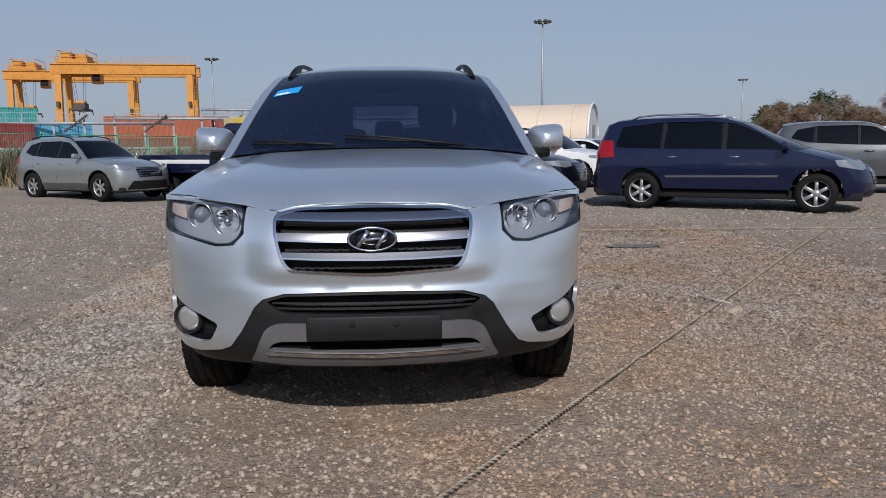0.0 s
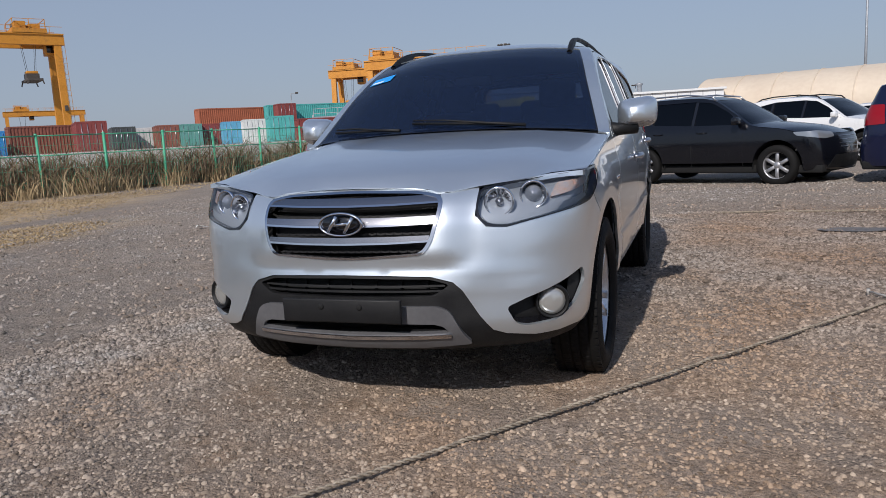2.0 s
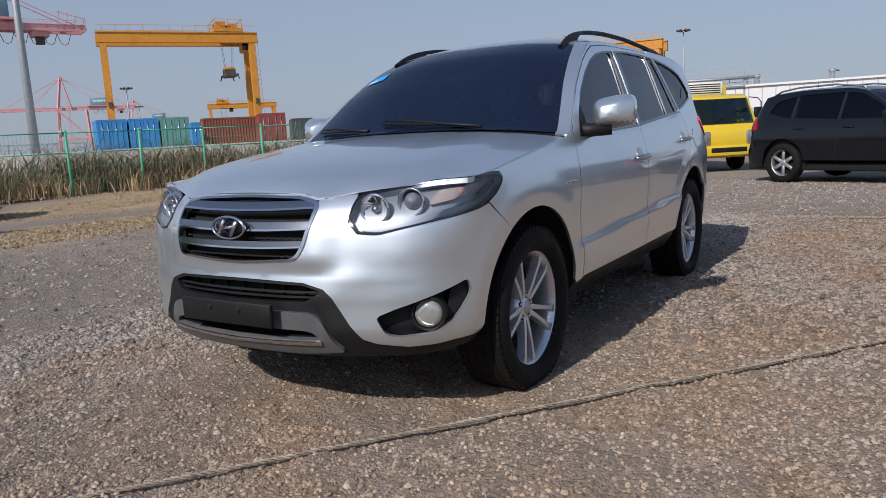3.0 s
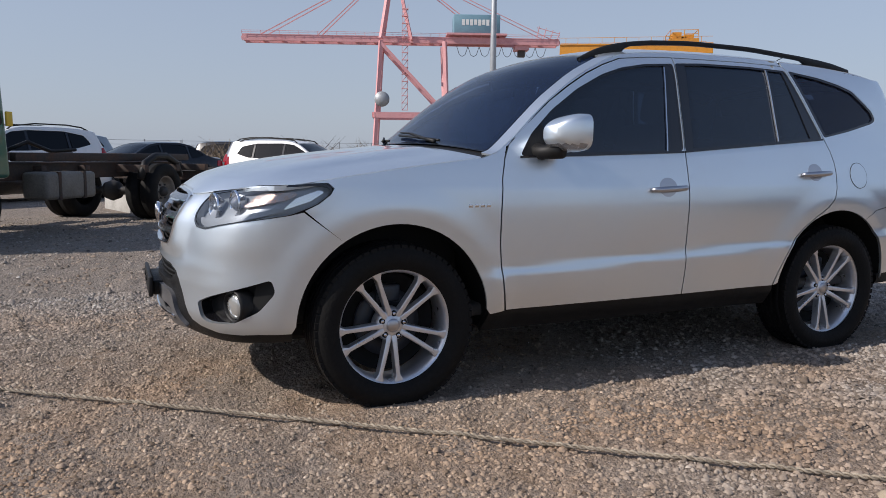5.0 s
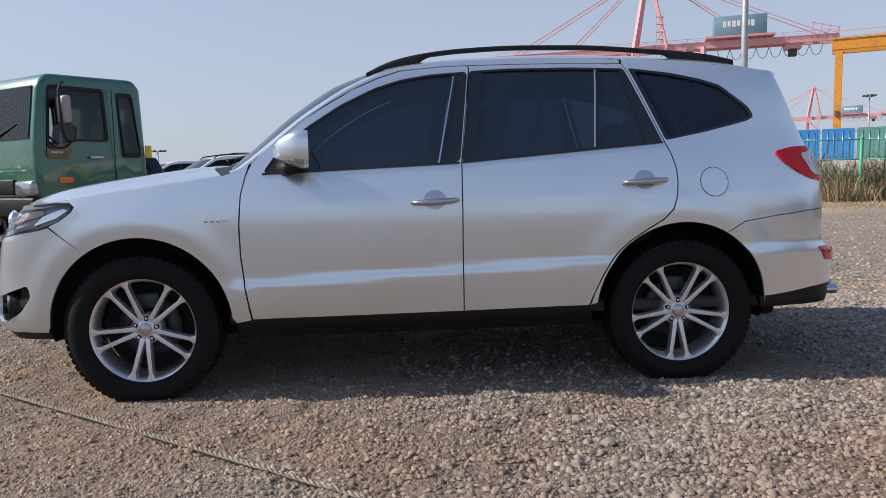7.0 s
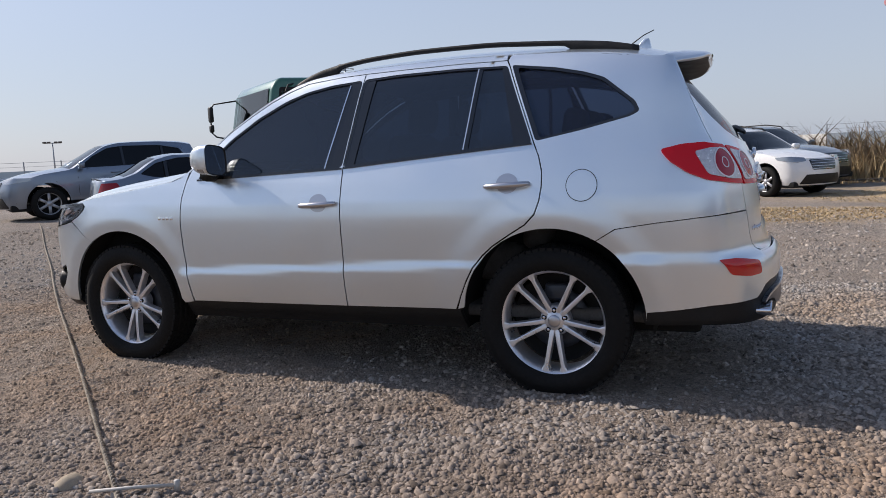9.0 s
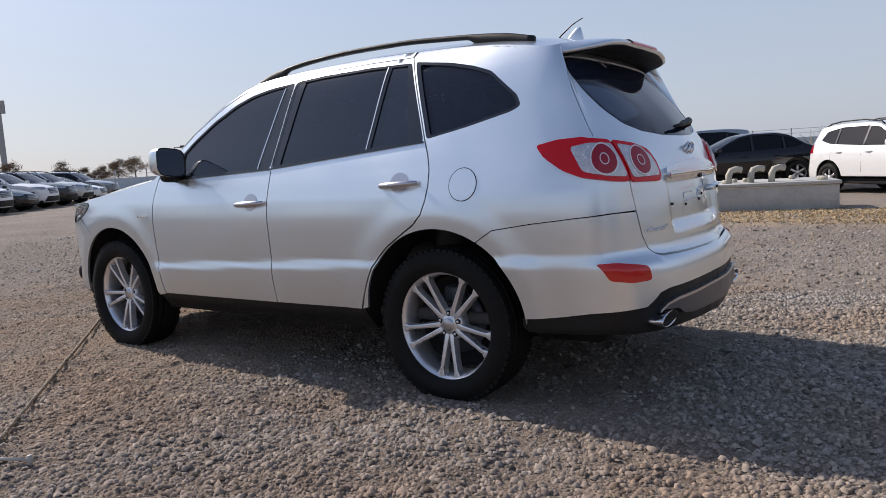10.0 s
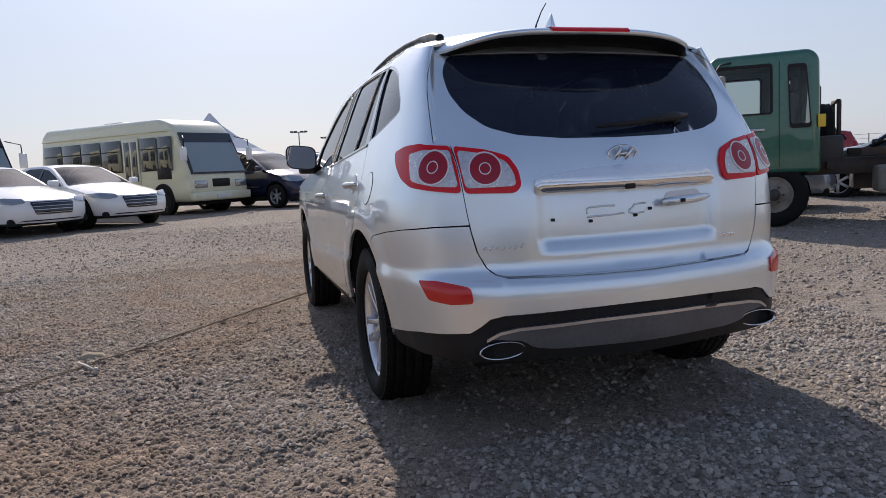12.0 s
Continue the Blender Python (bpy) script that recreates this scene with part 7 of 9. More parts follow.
        part("door_handle", rbox(min(sx * hw, sx * (hw + .03)), -.20 * cab_l, h0 + .62, max(sx * hw, sx * (hw + .03)), -.08 * cab_l, h0 + .66, .01), SATIN, cab_)
        part("door_joint", rbox(min(sx * (hw - .01), sx * (hw + .003)), .04 * cab_l, h0 + .1, max(sx * (hw - .01), sx * (hw + .003)), .043 * cab_l, cab_h - .14, .001), DARK, cab_)
        part("indicator", rbox(min(sx * hw, sx * (hw + .02)), -cab_l * .48, h0 + .30, max(sx * hw, sx * (hw + .02)), -cab_l * .36, h0 + .38, .01), ORANGE, cab_)
        part("headlight", rbox(min(sx * hw * .55, sx * hw * .95), -cab_l * .69, h0 + .14, max(sx * hw * .55, sx * hw * .95), -cab_l * .60, h0 + .34 + (.14 if small else 0), .04), HEADGLASS, cab_)
        part("wheel_guard", tube([(sx * (hw - .08), -.43, h0 - .02), (sx * (hw - .06), -.32, h0 + .14), (sx * (hw - .06), 0, h0 + .22), (sx * (hw - .06), .32, h0 + .14), (sx * (hw - .08), .43, h0 - .02)], .05, 6), BLACK, cab_)
        arm = [(sx * hw * .93, -cab_l * .36, cab_h - .10), (sx * (hw + .10), -cab_l * .45, cab_h - .14), (sx * (hw + .15), -cab_l * .49, cab_h - .24), (sx * (hw + .16), -cab_l * .48, h0 + .98), (sx * (hw + .13), -cab_l * .44, h0 + .86), (sx * hw, -cab_l * .32, h0 + .86)]
        if sx < 0 and not small:
            arm = [(sx * hw * .88, -cab_l * .56, cab_h - .20), (sx * (hw + .18), -cab_l * .78, cab_h - .24), (sx * (hw + .22), -cab_l * .82, cab_h - .32), (sx * (hw + .22), -cab_l * .82, h0 + 1.0), (sx * (hw + .16), -cab_l * .78, h0 + .92), (sx * hw * .96, -cab_l * .66, h0 + .86)]
        mi = part("mirror_arm", tube(arm, .014, 6), BLACK, cab_)
        if sx < 0 and not small:
            part("mirror_head", rbox(-hw - .30, -cab_l * .82 - .03, h0 + 1.18, -hw - .13, -cab_l * .82 + .04, h0 + 1.46, .03), BLACK, mi)
            part("mirror_head", rbox(-hw - .29, -cab_l * .82 - .03, h0 + 1.0, -hw - .15, -cab_l * .82 + .04, h0 + 1.14, .03), BLACK, mi)
            continue
        part("mirror_head", rbox(sx * (hw + .13) - .12, -cab_l * .47, h0 + (.78 if small else 1.08), sx * (hw + .13) + .10, -cab_l * .47 + .10, h0 + (1.04 if small else 1.44), .04), BLACK if small else MIRRORBACK, mi)
    # windscreen
    nrm = np.array((-(b - a)[1], (b - a)[0])) / np.linalg.norm(b - a)
    vv = [(x, float(p[0] + nrm[0] * d), float(p[1] + nrm[1] * d)) for d in (.012, -.01) for x, p in ((-hw * .87, a), (hw * .87, a), (hw * .83, b), (-hw * .83, b))]
    part("windscreen", (vv, [(0, 1, 2, 3), (7, 6, 5, 4), (0, 4, 5, 1), (1, 5, 6, 2), (2, 6, 7, 3), (3, 7, 4, 0)]), SCREENGLASS, cab_, smooth=False)
    for x0 in (-.5, .1):
        part("wiper", tube([(hw * x0, float(a[0]) - .03, float(a[1]) + .02), (hw * (x0 + .5), float(a[0]) + .02, float(a[1]) + .20)], .01, 5), BLACK, cab_)
    part("front_bumper", rbox(-hw * .98, -cab_l * .70, h0 - .14, hw * .98, -cab_l * .56, h0 + .12, .03), dark, t)
    if small:
        part("lower_grille", rbox(-hw * .55, -cab_l * .705, h0 - .05, hw * .55, -cab_l * .60, h0 + .07, .012), BLACK, t)
    if not small:
        part("grille", rbox(-hw * .5, -cab_l * .675, h0 + .16, hw * .5, -cab_l * .60, h0 + .36, .015), BLACK, cab_)
    part("step", rbox(-hw * .98, -.42 * cab_l, h0 - .20, hw * .98, -.28 * cab_l, h0 - .02, .02), dark, t)
    return t


GREEN = vary(paint("green_truck_paint", (.02, .115, .075), .1, .35, .08), [(.016, .10, .065), (.022, .13, .085), (.05, .13, .09)], 1.8, (.3, .5))
RUST = vary(material("rusty_frame", (.05, .035, .03), .8), [(.022, .02, .019), (.05, .036, .03), (.10, .055, .035)], 4, (.6, .9), .3, 40)
GREASE = vary(material("greasy_steel", (.04, .038, .036), .6), [(.02, .019, .018), (.07, .065, .06)], 6, (.45, .8))


TANK = vary(material("dirty_tank", (.20, .185, .16), .6, .2), [(.12, .11, .095), (.26, .245, .22)], 5, (.5, .8))


def truck_wheel(parent, place, r=.47, dual=False):
    wh = empty("wheel")
    wh.parent = parent
    wh.matrix_local = place
    w = .12
    for i, dx in enumerate(((0, -.27) if dual else (0,))):
        part("tyre", moved(lathe([(r * .56, -w * .8), (r * .62, -w), (r * .92, -w), (r, -w * .7), (r - .012, -.03), (r, -.02), (r, .02), (r - .012, .03), (r, w * .7), (r * .92, w), (r * .62, w), (r * .56, w * .8)], 36, 'x'), pose(dx, 0, 0)), RUBBER, wh)
    depth = -.04 if dual else .06
    rm = part("rim", lathe([(r * .57, .09), (r * .54, .10), (r * .50, .06), (r * .46, depth), (r * .3, depth + .02), (r * .28, depth + .05), (0, depth + .06)], 30, 'x'), vary(material("truck_rim", (.25, .22, .18), .7, .2), [(.16, .13, .10), (.33, .31, .28)], 8), wh)
    part("hub", lathe([(0, depth + .14), (.06, depth + .13), (.085, depth + .10), (.09, depth)], 16, 'x'), GREASE, rm)
    for k in range(6):
        a = math.pi / 3 * k
        part("wheel_nut", moved(lathe([(0, depth + .075), (.014, depth + .075), (.016, depth + .03)], 8, 'x'), Matrix.Translation((0, .125 * math.cos(a), .125 * math.sin(a)))), GREASE, rm)
    return wh


gt = cabover("green_truck", heading(-6.65, -4.82, .809, -.588) @ Matrix.Scale(.985, 4), 2.15, 1.62, 2.52, .78, GREEN, "green cab-over truck with a bare rusty chassis and no body")
for sx in (-1, 1):
    truck_wheel(gt, pose(sx * .93, 0, .47, 0, 0, 0 if sx > 0 else 180))
    truck_wheel(gt, pose(sx * .93, 3.98, .47, 0, 0, 0 if sx > 0 else 180), dual=True)
    part("frame_rail", rbox(sx * .42 - .04, .3, .72, sx * .42 + .04, 5.4, .96, .012), RUST, gt)
    part("deck_rail", rbox(sx * .55 - .05, 1.2, .98, sx * .55 + .05, 5.4, 1.10, .012), RUST, gt)
    part("mudguard", tube([(sx * .93, 3.41, .70), (sx * .93, 3.55, .95), (sx * .93, 3.83, 1.06), (sx * .93, 4.15, 1.06), (sx * .93, 4.43, .95), (sx * .93, 4.55, .72)], .06, 8), BLACK, gt)
for y in (.8, 1.7, 2.6, 3.5, 4.4, 5.35):
    part("cross_member", rbox(-1.0 if y > 2.7 else -.6, y - .05, .80, 1.0 if y > 2.7 else .6, y + .05, .92, .01), RUST, gt)
part("axle", tube([(-.9, 3.98, .47), (.9, 3.98, .47)], .07, 10), GREASE, gt)
part("axle_case", lathe([(0, -.16), (.14, -.12), (.18, 0), (.14, .12), (0, .16)], 16, 'x'), GREASE, gt).location = (0, 3.98, .47)
part("fuel_tank", rbox(.52, 1.35, .46, .93, 2.35, .84, .05), TANK, gt, "dirty pale steel fuel tank")
for y in (1.6, 2.1):
    part("tank_strap", rbox(.515, y - .03, .455, .935, y + .03, .845, .004), RUST, gt)
part("battery_box", rbox(-.95, 1.3, .45, -.52, 1.95, .85, .03), GREASE, gt)
part("air_tank", tube([(-.72, 2.1, .58), (-.72, 2.75, .58)], .13, 14), GREASE, gt)
sw = truck_wheel(gt, pose(-.66, .86, 1.38, 0, 0, 90), .45)
part("wheel_rack", joined(beam((-.96, 1.05, .9), (-.96, 1.05, 1.85), .06), beam((-.36, 1.05, .9), (-.36, 1.05, 1.85), .06), beam((-.96, 1.05, 1.85), (-.36, 1.05, 1.85), .05)), RUST, gt)
part("engine_cover", rbox(-.45, .55, .85, .45, 1.0, 1.30, .05), GREASE, gt)
part("air_intake", tube([(-.75, .78, .9), (-.75, .78, 2.1), (-.75, .70, 2.25)], .07, 10), BLACK, gt)
part("tail_bar", rbox(-1.0, 5.38, .62, 1.0, 5.46, .78, .01), RUST, gt)
part("hose", tube([(.2, 1.4, 1.1), (.35, 1.7, 1.25), (.3, 2.2, 1.12), (.4, 2.6, 1.15)], .03, 6), BLACK, gt)
part("yellow_tag", rbox(1.045, .57, 1.42, 1.075, .67, 1.60, .01), material("yellow_tag", (.75, .5, .05), .5), gt)

YELLOW = paint("yellow_paint", (.75, .52, .02), 0, .3, .06)
yt = cabover("yellow_truck", heading(-2.25, 16.03, .62, -.78), 1.70, 1.55, 1.95, .55, YELLOW, "small yellow refrigerated box truck", r=.33, dark=YELLOW)
for sx in (-1, 1):
    plain_wheel(yt, pose(sx * .72, 0, .33, 0, 0, 0 if sx > 0 else 180), .33, STEELWHEEL)
    plain_wheel(yt, pose(sx * .70, 2.6, .33, 0, 0, 0 if sx > 0 else 180), .33, STEELWHEEL)
part("cargo_box", rbox(-.88, .80, .75, .88, 4.0, 2.28, .03), YELLOW, yt)
ru = part("cooling_unit", rbox(-.55, .30, 1.96, .55, .82, 2.32, .06), material("pale_unit", (.75, .75, .68), .5), yt)
for k in range(5):
    part("unit_slot", rbox(-.45, .292, 2.02 + .055 * k, .45, .302, 2.045 + .055 * k, .003), DARK, ru)
part("chassis", rbox(-.4, .4, .40, .4, 3.9, .72, .02), DARK, yt)
nt = cabover("blue_truck", heading(-3.45, 14.1, .868, -.496), 1.66, 1.5, 1.92, .52, NAVY, "small navy flatbed truck with low drop sides", r=.32, dark=BLACK)
for sx in (-1, 1):
    plain_wheel(nt, pose(sx * .70, 0, .32, 0, 0, 0 if sx > 0 else 180), .32, STEELWHEEL)
    plain_wheel(nt, pose(sx * .68, 2.5, .32, 0, 0, 0 if sx > 0 else 180), .32, STEELWHEEL)
    bs_ = part("drop_side", rbox(sx * .84 - .02, .75, .80, sx * .84 + .02, 3.65, 1.16, .01), NAVY, nt)
    part("side_stripe", rbox(sx * .862 - .004, .95, .94, sx * .862 + .004, 3.0, 1.04, .002), PLATE, bs_)
part("bed", rbox(-.84, .75, .70, .84, 3.65, .80, .01), NAVY, nt)
part("headboard", rbox(-.84, .70, .70, .84, .78, 1.65, .01), NAVY, nt)
part("tailboard", rbox(-.84, 3.63, .80, .84, 3.67, 1.16, .01), NAVY, nt)
part("chassis", rbox(-.4, .4, .38, .4, 3.6, .70, .02), DARK, nt)

# coach
CREAM = vary(paint("cream_paint", (.68, .66, .47), 0, .35, .05), [(.62, .60, .42), (.70, .68, .50)], 1.2, (.3, .45))


def coach(place, label, Lb=6.9):
    c = empty("minibus", place, label=label, category="bus", group="buses")
    hw, h = 1.0, 2.62
    prof = [(-Lb / 2 + .10, .34), (-Lb / 2, .62), (-Lb / 2 + .03, 1.05), (-Lb / 2 + .55, 2.18), (-Lb / 2 + .85, 2.50), (-Lb / 2 + 1.3, h), (Lb / 2 - .35, h + .02), (Lb / 2 - .08, 2.45), (Lb / 2, 1.2), (Lb / 2, .36)]
    v = [(sx * hw * (.93 if z > 2.3 else 1.0), y, z) for sx in (-1, 1) for y, z in prof]
    n = len(prof)
    f = [tuple(range(n)), tuple(range(2 * n - 1, n - 1, -1))] + [(i, i + n, (i + 1) % n + n, (i + 1) % n) for i in range(n)]
    b_ = part("body", bevelled((v, f), .14, 4), CREAM, c)
    busglass = material("bus_glass", (.035, .04, .042), .05, 0, 1)
    for sx in (-1, 1):
        ys = [(-Lb / 2 + .72, -Lb / 2 + 1.25), (-Lb / 2 + 1.32, -Lb / 2 + 2.0)] + ([(-Lb / 2 + 2.85 + .95 * k, -Lb / 2 + 3.75 + .95 * k) for k in range(4)])
        for y0, y1 in ys:
            w_ = part("window", rbox(min(sx * .985, sx * 1.008), y0, 1.22, max(sx * .985, sx * 1.008), y1, 2.12, .03), busglass, b_)
            part("window_rail", rbox(min(sx * 1.006, sx * 1.014), y0 + .02, 1.80, max(sx * 1.006, sx * 1.014), y1 - .02, 1.83, .003), BLACK, w_)
        part("roof_gutter", rbox(min(sx * .95, sx * .99), -Lb / 2 + .8, 2.26, max(sx * .95, sx * .99), Lb / 2 - .2, 2.30, .01), CREAM, b_)
        for y in (-Lb / 2 + 1.18, Lb / 2 - 1.7):
            plain_wheel(c, pose(sx * .90, y, .38, 0, 0, 0 if sx > 0 else 180), .38, STEELWHEEL)
            part("wheel_guard", moved(lathe([(.44, 0), (.44, .03), (.40, .03)], 24, 'x'), pose(sx * .985, y, .42, 0, 0, 0 if sx > 0 else 180)), DARK, c)
            # flat near-black disc on the body, painted as the shade of a wheel opening
            part("wheel_well", moved(lathe([(0, 0), (.43, 0)], 24, 'x'), pose(sx * 1.004, y, .42)), DARK, c)
        part("headlight", rbox(sx * .70 - .20, -Lb / 2 - .03, .70, sx * .70 + .20, -Lb / 2 + .10, .90, .03), HEADGLASS, b_)
        part("mirror_arm", tube([(sx * .9, -Lb / 2 + .35, 2.1), (sx * 1.12, -Lb / 2 + .05, 2.0), (sx * 1.15, -Lb / 2 + .05, 1.5)], .015, 6), BLACK, b_)
        part("mirror_head", rbox(sx * 1.15 - .10, -Lb / 2 + .02, 1.42, sx * 1.15 + .10, -Lb / 2 + .10, 1.80, .04), WHITE, b_)
    dr = part("door", rbox(-1.012, -Lb / 2 + 2.08, .42, -.99, -Lb / 2 + 2.78, 2.15, .02), CREAM, c, "folding passenger door with two narrow panes")
    for y in (-Lb / 2 + 2.14, -Lb / 2 + 2.46):
        part("door_pane", rbox(-1.018, y, .95, -1.008, y + .25, 2.05, .02), busglass, dr)
    part("vent_panel", rbox(-1.010, -Lb / 2 + .80, .98, -.99, -Lb / 2 + 1.35, 1.28, .02), BLACK, c)
    vv = []
    a, b2 = np.array((-Lb / 2 + .03, 1.12)), np.array((-Lb / 2 + .53, 2.16))
    nr = np.array((-(b2 - a)[1], (b2 - a)[0])) / np.linalg.norm(b2 - a)
    vv = [(x, float(p[0] + nr[0] * d), float(p[1] + nr[1] * d)) for d in (.02, -.01) for x, p in ((-.9, a), (.9, a), (.84, b2), (-.84, b2))]
    part("windscreen", (vv, [(0, 1, 2, 3), (7, 6, 5, 4), (0, 4, 5, 1), (1, 5, 6, 2), (2, 6, 7, 3), (3, 7, 4, 0)]), material("bus_windscreen", (.20, .25, .27), .04, 0, 1), b_, smooth=False)
    vs_ = [(x * 1.06, float(p[0] + nr[0] * .012), float(p[1] + nr[1] * .012) + dz) for x, p, dz in ((-.9, a, -.05), (.9, a, -.05), (.84, b2, .04), (-.84, b2, .04))]
    part("windscreen_seal", (vs_ + [(q[0], q[1] + .04, q[2]) for q in vs_], [(0, 1, 2, 3), (7, 6, 5, 4), (0, 4, 5, 1), (1, 5, 6, 2), (2, 6, 7, 3), (3, 7, 4, 0)]), GLOSSBLACK, b_, smooth=False)
    part("grille", rbox(-.30, -Lb / 2 - .02, .72, .30, -Lb / 2 + .1, .94, .03), BLACK, b_)
    part("front_bumper", rbox(-1.0, -Lb / 2 - .08, .36, 1.0, -Lb / 2 + .15, .60, .05), CREAM, c)
    part("plate", rbox(-.26, -Lb / 2 - .095, .42, .26, -Lb / 2 - .075, .53, .005), PLATE, c)
    part("roof_vent", rbox(-.35, .2, h, .35, 1.0, h + .10, .04), CREAM, b_)
    part("underbody", rbox(-.9, -Lb / 2 + .2, .25, .9, Lb / 2 - .2, .45, .03), DARK, c)
    return c


coach(heading(3.9, -18.9, -.67, .74), "cream minibus with a row of dark windows and a folding door")
coach(heading(9.4, -17.6, -.67, .74), "white and cream minibus parked behind the cars")


# ---- beyond the lot ----
EYE0 = (2.2, -4.2)


def far_at(bearing, dist, e=EYE0):
    """A place by its bearing (clockwise from +y) and distance from where one stands."""
    a = math.radians(bearing)
    return e[0] + dist * math.sin(a), e[1] + dist * math.cos(a)


def facing(bearing, dist, turn=0.0, e=EYE0, z=0.0):
    """A pose there whose x axis runs square across the line of sight, to the right."""
    x, y = far_at(bearing, dist, e)
    return pose(x, y, z, 0, 0, -bearing + turn)


CRANEYELLOW = vary(material("crane_yellow", (.58, .235, .02), .55), [(.47, .185, .018), (.62, .26, .025), (.36, .15, .03)], .35, (.45, .7))
CRANEPINK = vary(material("faded_red_paint", (.62, .27, .28), .6), [(.55, .22, .23), (.68, .34, .35), (.60, .30, .30)], .12, (.5, .75))
DARKSTEEL = vary(material("dark_steel", (.06, .055, .05), .7), [(.04, .037, .035), (.10, .085, .07)], 1.5)
GALV = vary(material("galvanised_steel", (.34, .36, .38), .55, .4), [(.28, .30, .32), (.40, .42, .44)], 2.0)
CONCRETE = vary(material("concrete", (.42, .41, .38), .9), [(.34, .33, .30), (.46, .45, .42), (.52, .51, .48)], 3.0, (.8, .95), .3, 40)


def rtg_crane(m, span, h, label, trolley=.8, hang=.38):
    """A rubber-tyred yard crane; its span runs along x."""
    c = empty("yard_crane", m, label=label, category="crane", group="yard cranes")
    d = 3.4
    hs = span / 2
    for sx in (-1, 1):
        for sy in (-1, 1):
            top = (sx * hs, sy * d * .75, h - 2.0)
            lg = part("leg", joined(beam((sx * hs, sy * d, 1.9), top, 1.1, .85)), CRANEYELLOW, c, smooth=False)
            part("leg_mark", box(sx * hs - .25, sy * (d + .15) - .45, 9.0, sx * hs + .25, sy * (d + .15) + .45, 9.9), DARKSTEEL, lg, smooth=False)
            bg = part("bogie", box(sx * hs - .6, sy * d - 1.5, .9, sx * hs + .6, sy * d + 1.5, 1.6), CRANEYELLOW, c, smooth=False)
            for w in (-.85, .85):
                part("tyre", moved(lathe([(.3, -.3), (.75, -.3), (.8, -.2), (.8, .2), (.75, .3), (.3, .3)], 18, 'x'), pose(sx * hs, sy * d + w, .8)), RUBBER, bg)
        part("sill_beam", box(sx * hs - .55, -d - .6, 1.5, sx * hs + .55, d + .6, 2.5), CRANEYELLOW, c, smooth=False)
        part("end_tie", box(sx * hs - .4, -d * .75, h - 2.6, sx * hs + .4, d * .75, h - 1.7), CRANEYELLOW, c, smooth=False)
    for sy in (-1, 1):
        gd = part("girder", box(-hs - 1.1, sy * d * .75 - .55, h - 2.1, hs + 1.1, sy * d * .75 + .55, h - .45), CRANEYELLOW, c, smooth=False)
        part("girder_flange", box(-hs - 1.1, sy * d * .75 - .75, h - .45, hs + 1.1, sy * d * .75 + .75, h - .25), CRANEYELLOW, gd, smooth=False)
        rail = [beam((x, sy * (d * .75 + .7), h - .25), (x, sy * (d * .75 + .7), h + .85), .07) for x in np.arange(-hs, hs + .1, 2.2)]
        part("handrail", joined(*rail, beam((-hs - 1, sy * (d * .75 + .7), h + .85), (hs + 1, sy * (d * .75 + .7), h + .85), .07)), CRANEYELLOW, gd, smooth=False)
    tx = -hs + span * trolley
    tr = part("trolley", joined(box(tx - 2.6, -d, h - .2, tx + 2.6, d, h + .5), box(tx - 2.0, -d * .8, h + .5, tx - .4, d * .6, h + 1.7), box(tx + .2, -d * .6, h + .5, tx + 1.9, d * .8, h + 1.4)), CRANEYELLOW, c, smooth=False)
    part("hoist_drum", moved(lathe([(0, -1.2), (.5, -1.2), (.5, 1.2), (0, 1.2)], 14, 'x'), pose(tx - 1.0, 0, h + 1.0)), DARKSTEEL, tr)
    part("winch_frame", joined(beam((tx - 2.4, -d, h + 2.0), (tx - 2.4, d, h + 2.0), .08), beam((tx + 2.4, -d, h + 2.0), (tx + 2.4, d, h + 2.0), .08), *[beam((tx + a, b, h + .4), (tx + a, b, h + 2.0), .12) for a in (-2.4, 0, 2.4) for b in (-d, d)], *[beam((tx - 2.4, b, h + z), (tx + 2.4, b, h + z), .08) for b in (-d, d) for z in (1.3, 2.0)]), CRANEYELLOW, tr, smooth=False)
    zs = h * (1 - hang)
    part("cable", joined(*[beam((tx + a, b, h - .2), (tx + a * .5, b, zs + 1.2), .05) for a in (-1.2, 1.2) for b in (-.7, .7)]), DARKSTEEL, tr, smooth=False)
    sp = part("spreader", joined(box(tx - 1.2, -3.0, zs, tx + 1.2, 3.0, zs + .35), box(tx - 1.0, -1.2, zs + .35, tx + 1.0, 1.2, zs + 1.3), *[beam((tx + a, b, zs), (tx + a * 1.15, b, zs - .6), .18) for a in (-1.1, 1.1) for b in (-2.9, 2.9)]), DARKSTEEL, c, smooth=False)
    part("head_block", rbox(tx - .9, -.9, zs + 1.25, tx + .9, .9, zs + 1.75, .1), CRANEYELLOW, sp)
    cab_ = part("cab", rbox(tx + 2.4, -1.1, h - 3.6, tx + 4.0, 1.1, h - 1.4, .1), CRANEYELLOW, c)
    part("cab_window", rbox(tx + 2.6, -1.12, h - 3.2, tx + 3.9, -1.08, h - 2.0, .02), GLOSSBLACK, cab_)
    part("ladder", joined(*[beam((hs + .7 + .5 * k, -d, 2.4), (hs + .7 + .5 * k, -d * .75, h - 1), .06) for k in (0, 1)], *[beam((hs + .7, -d * .9, 2.6 + .9 * k), (hs + 1.2, -d * .9, 2.6 + .9 * k), .05) for k in range(int(h - 4))]), CRANEYELLOW, c, smooth=False)
    part("power_house", rbox(-hs - 1.5, -2.2, 2.5, -hs - .2, 2.2, 4.6, .08), CRANEYELLOW, c)
    return c


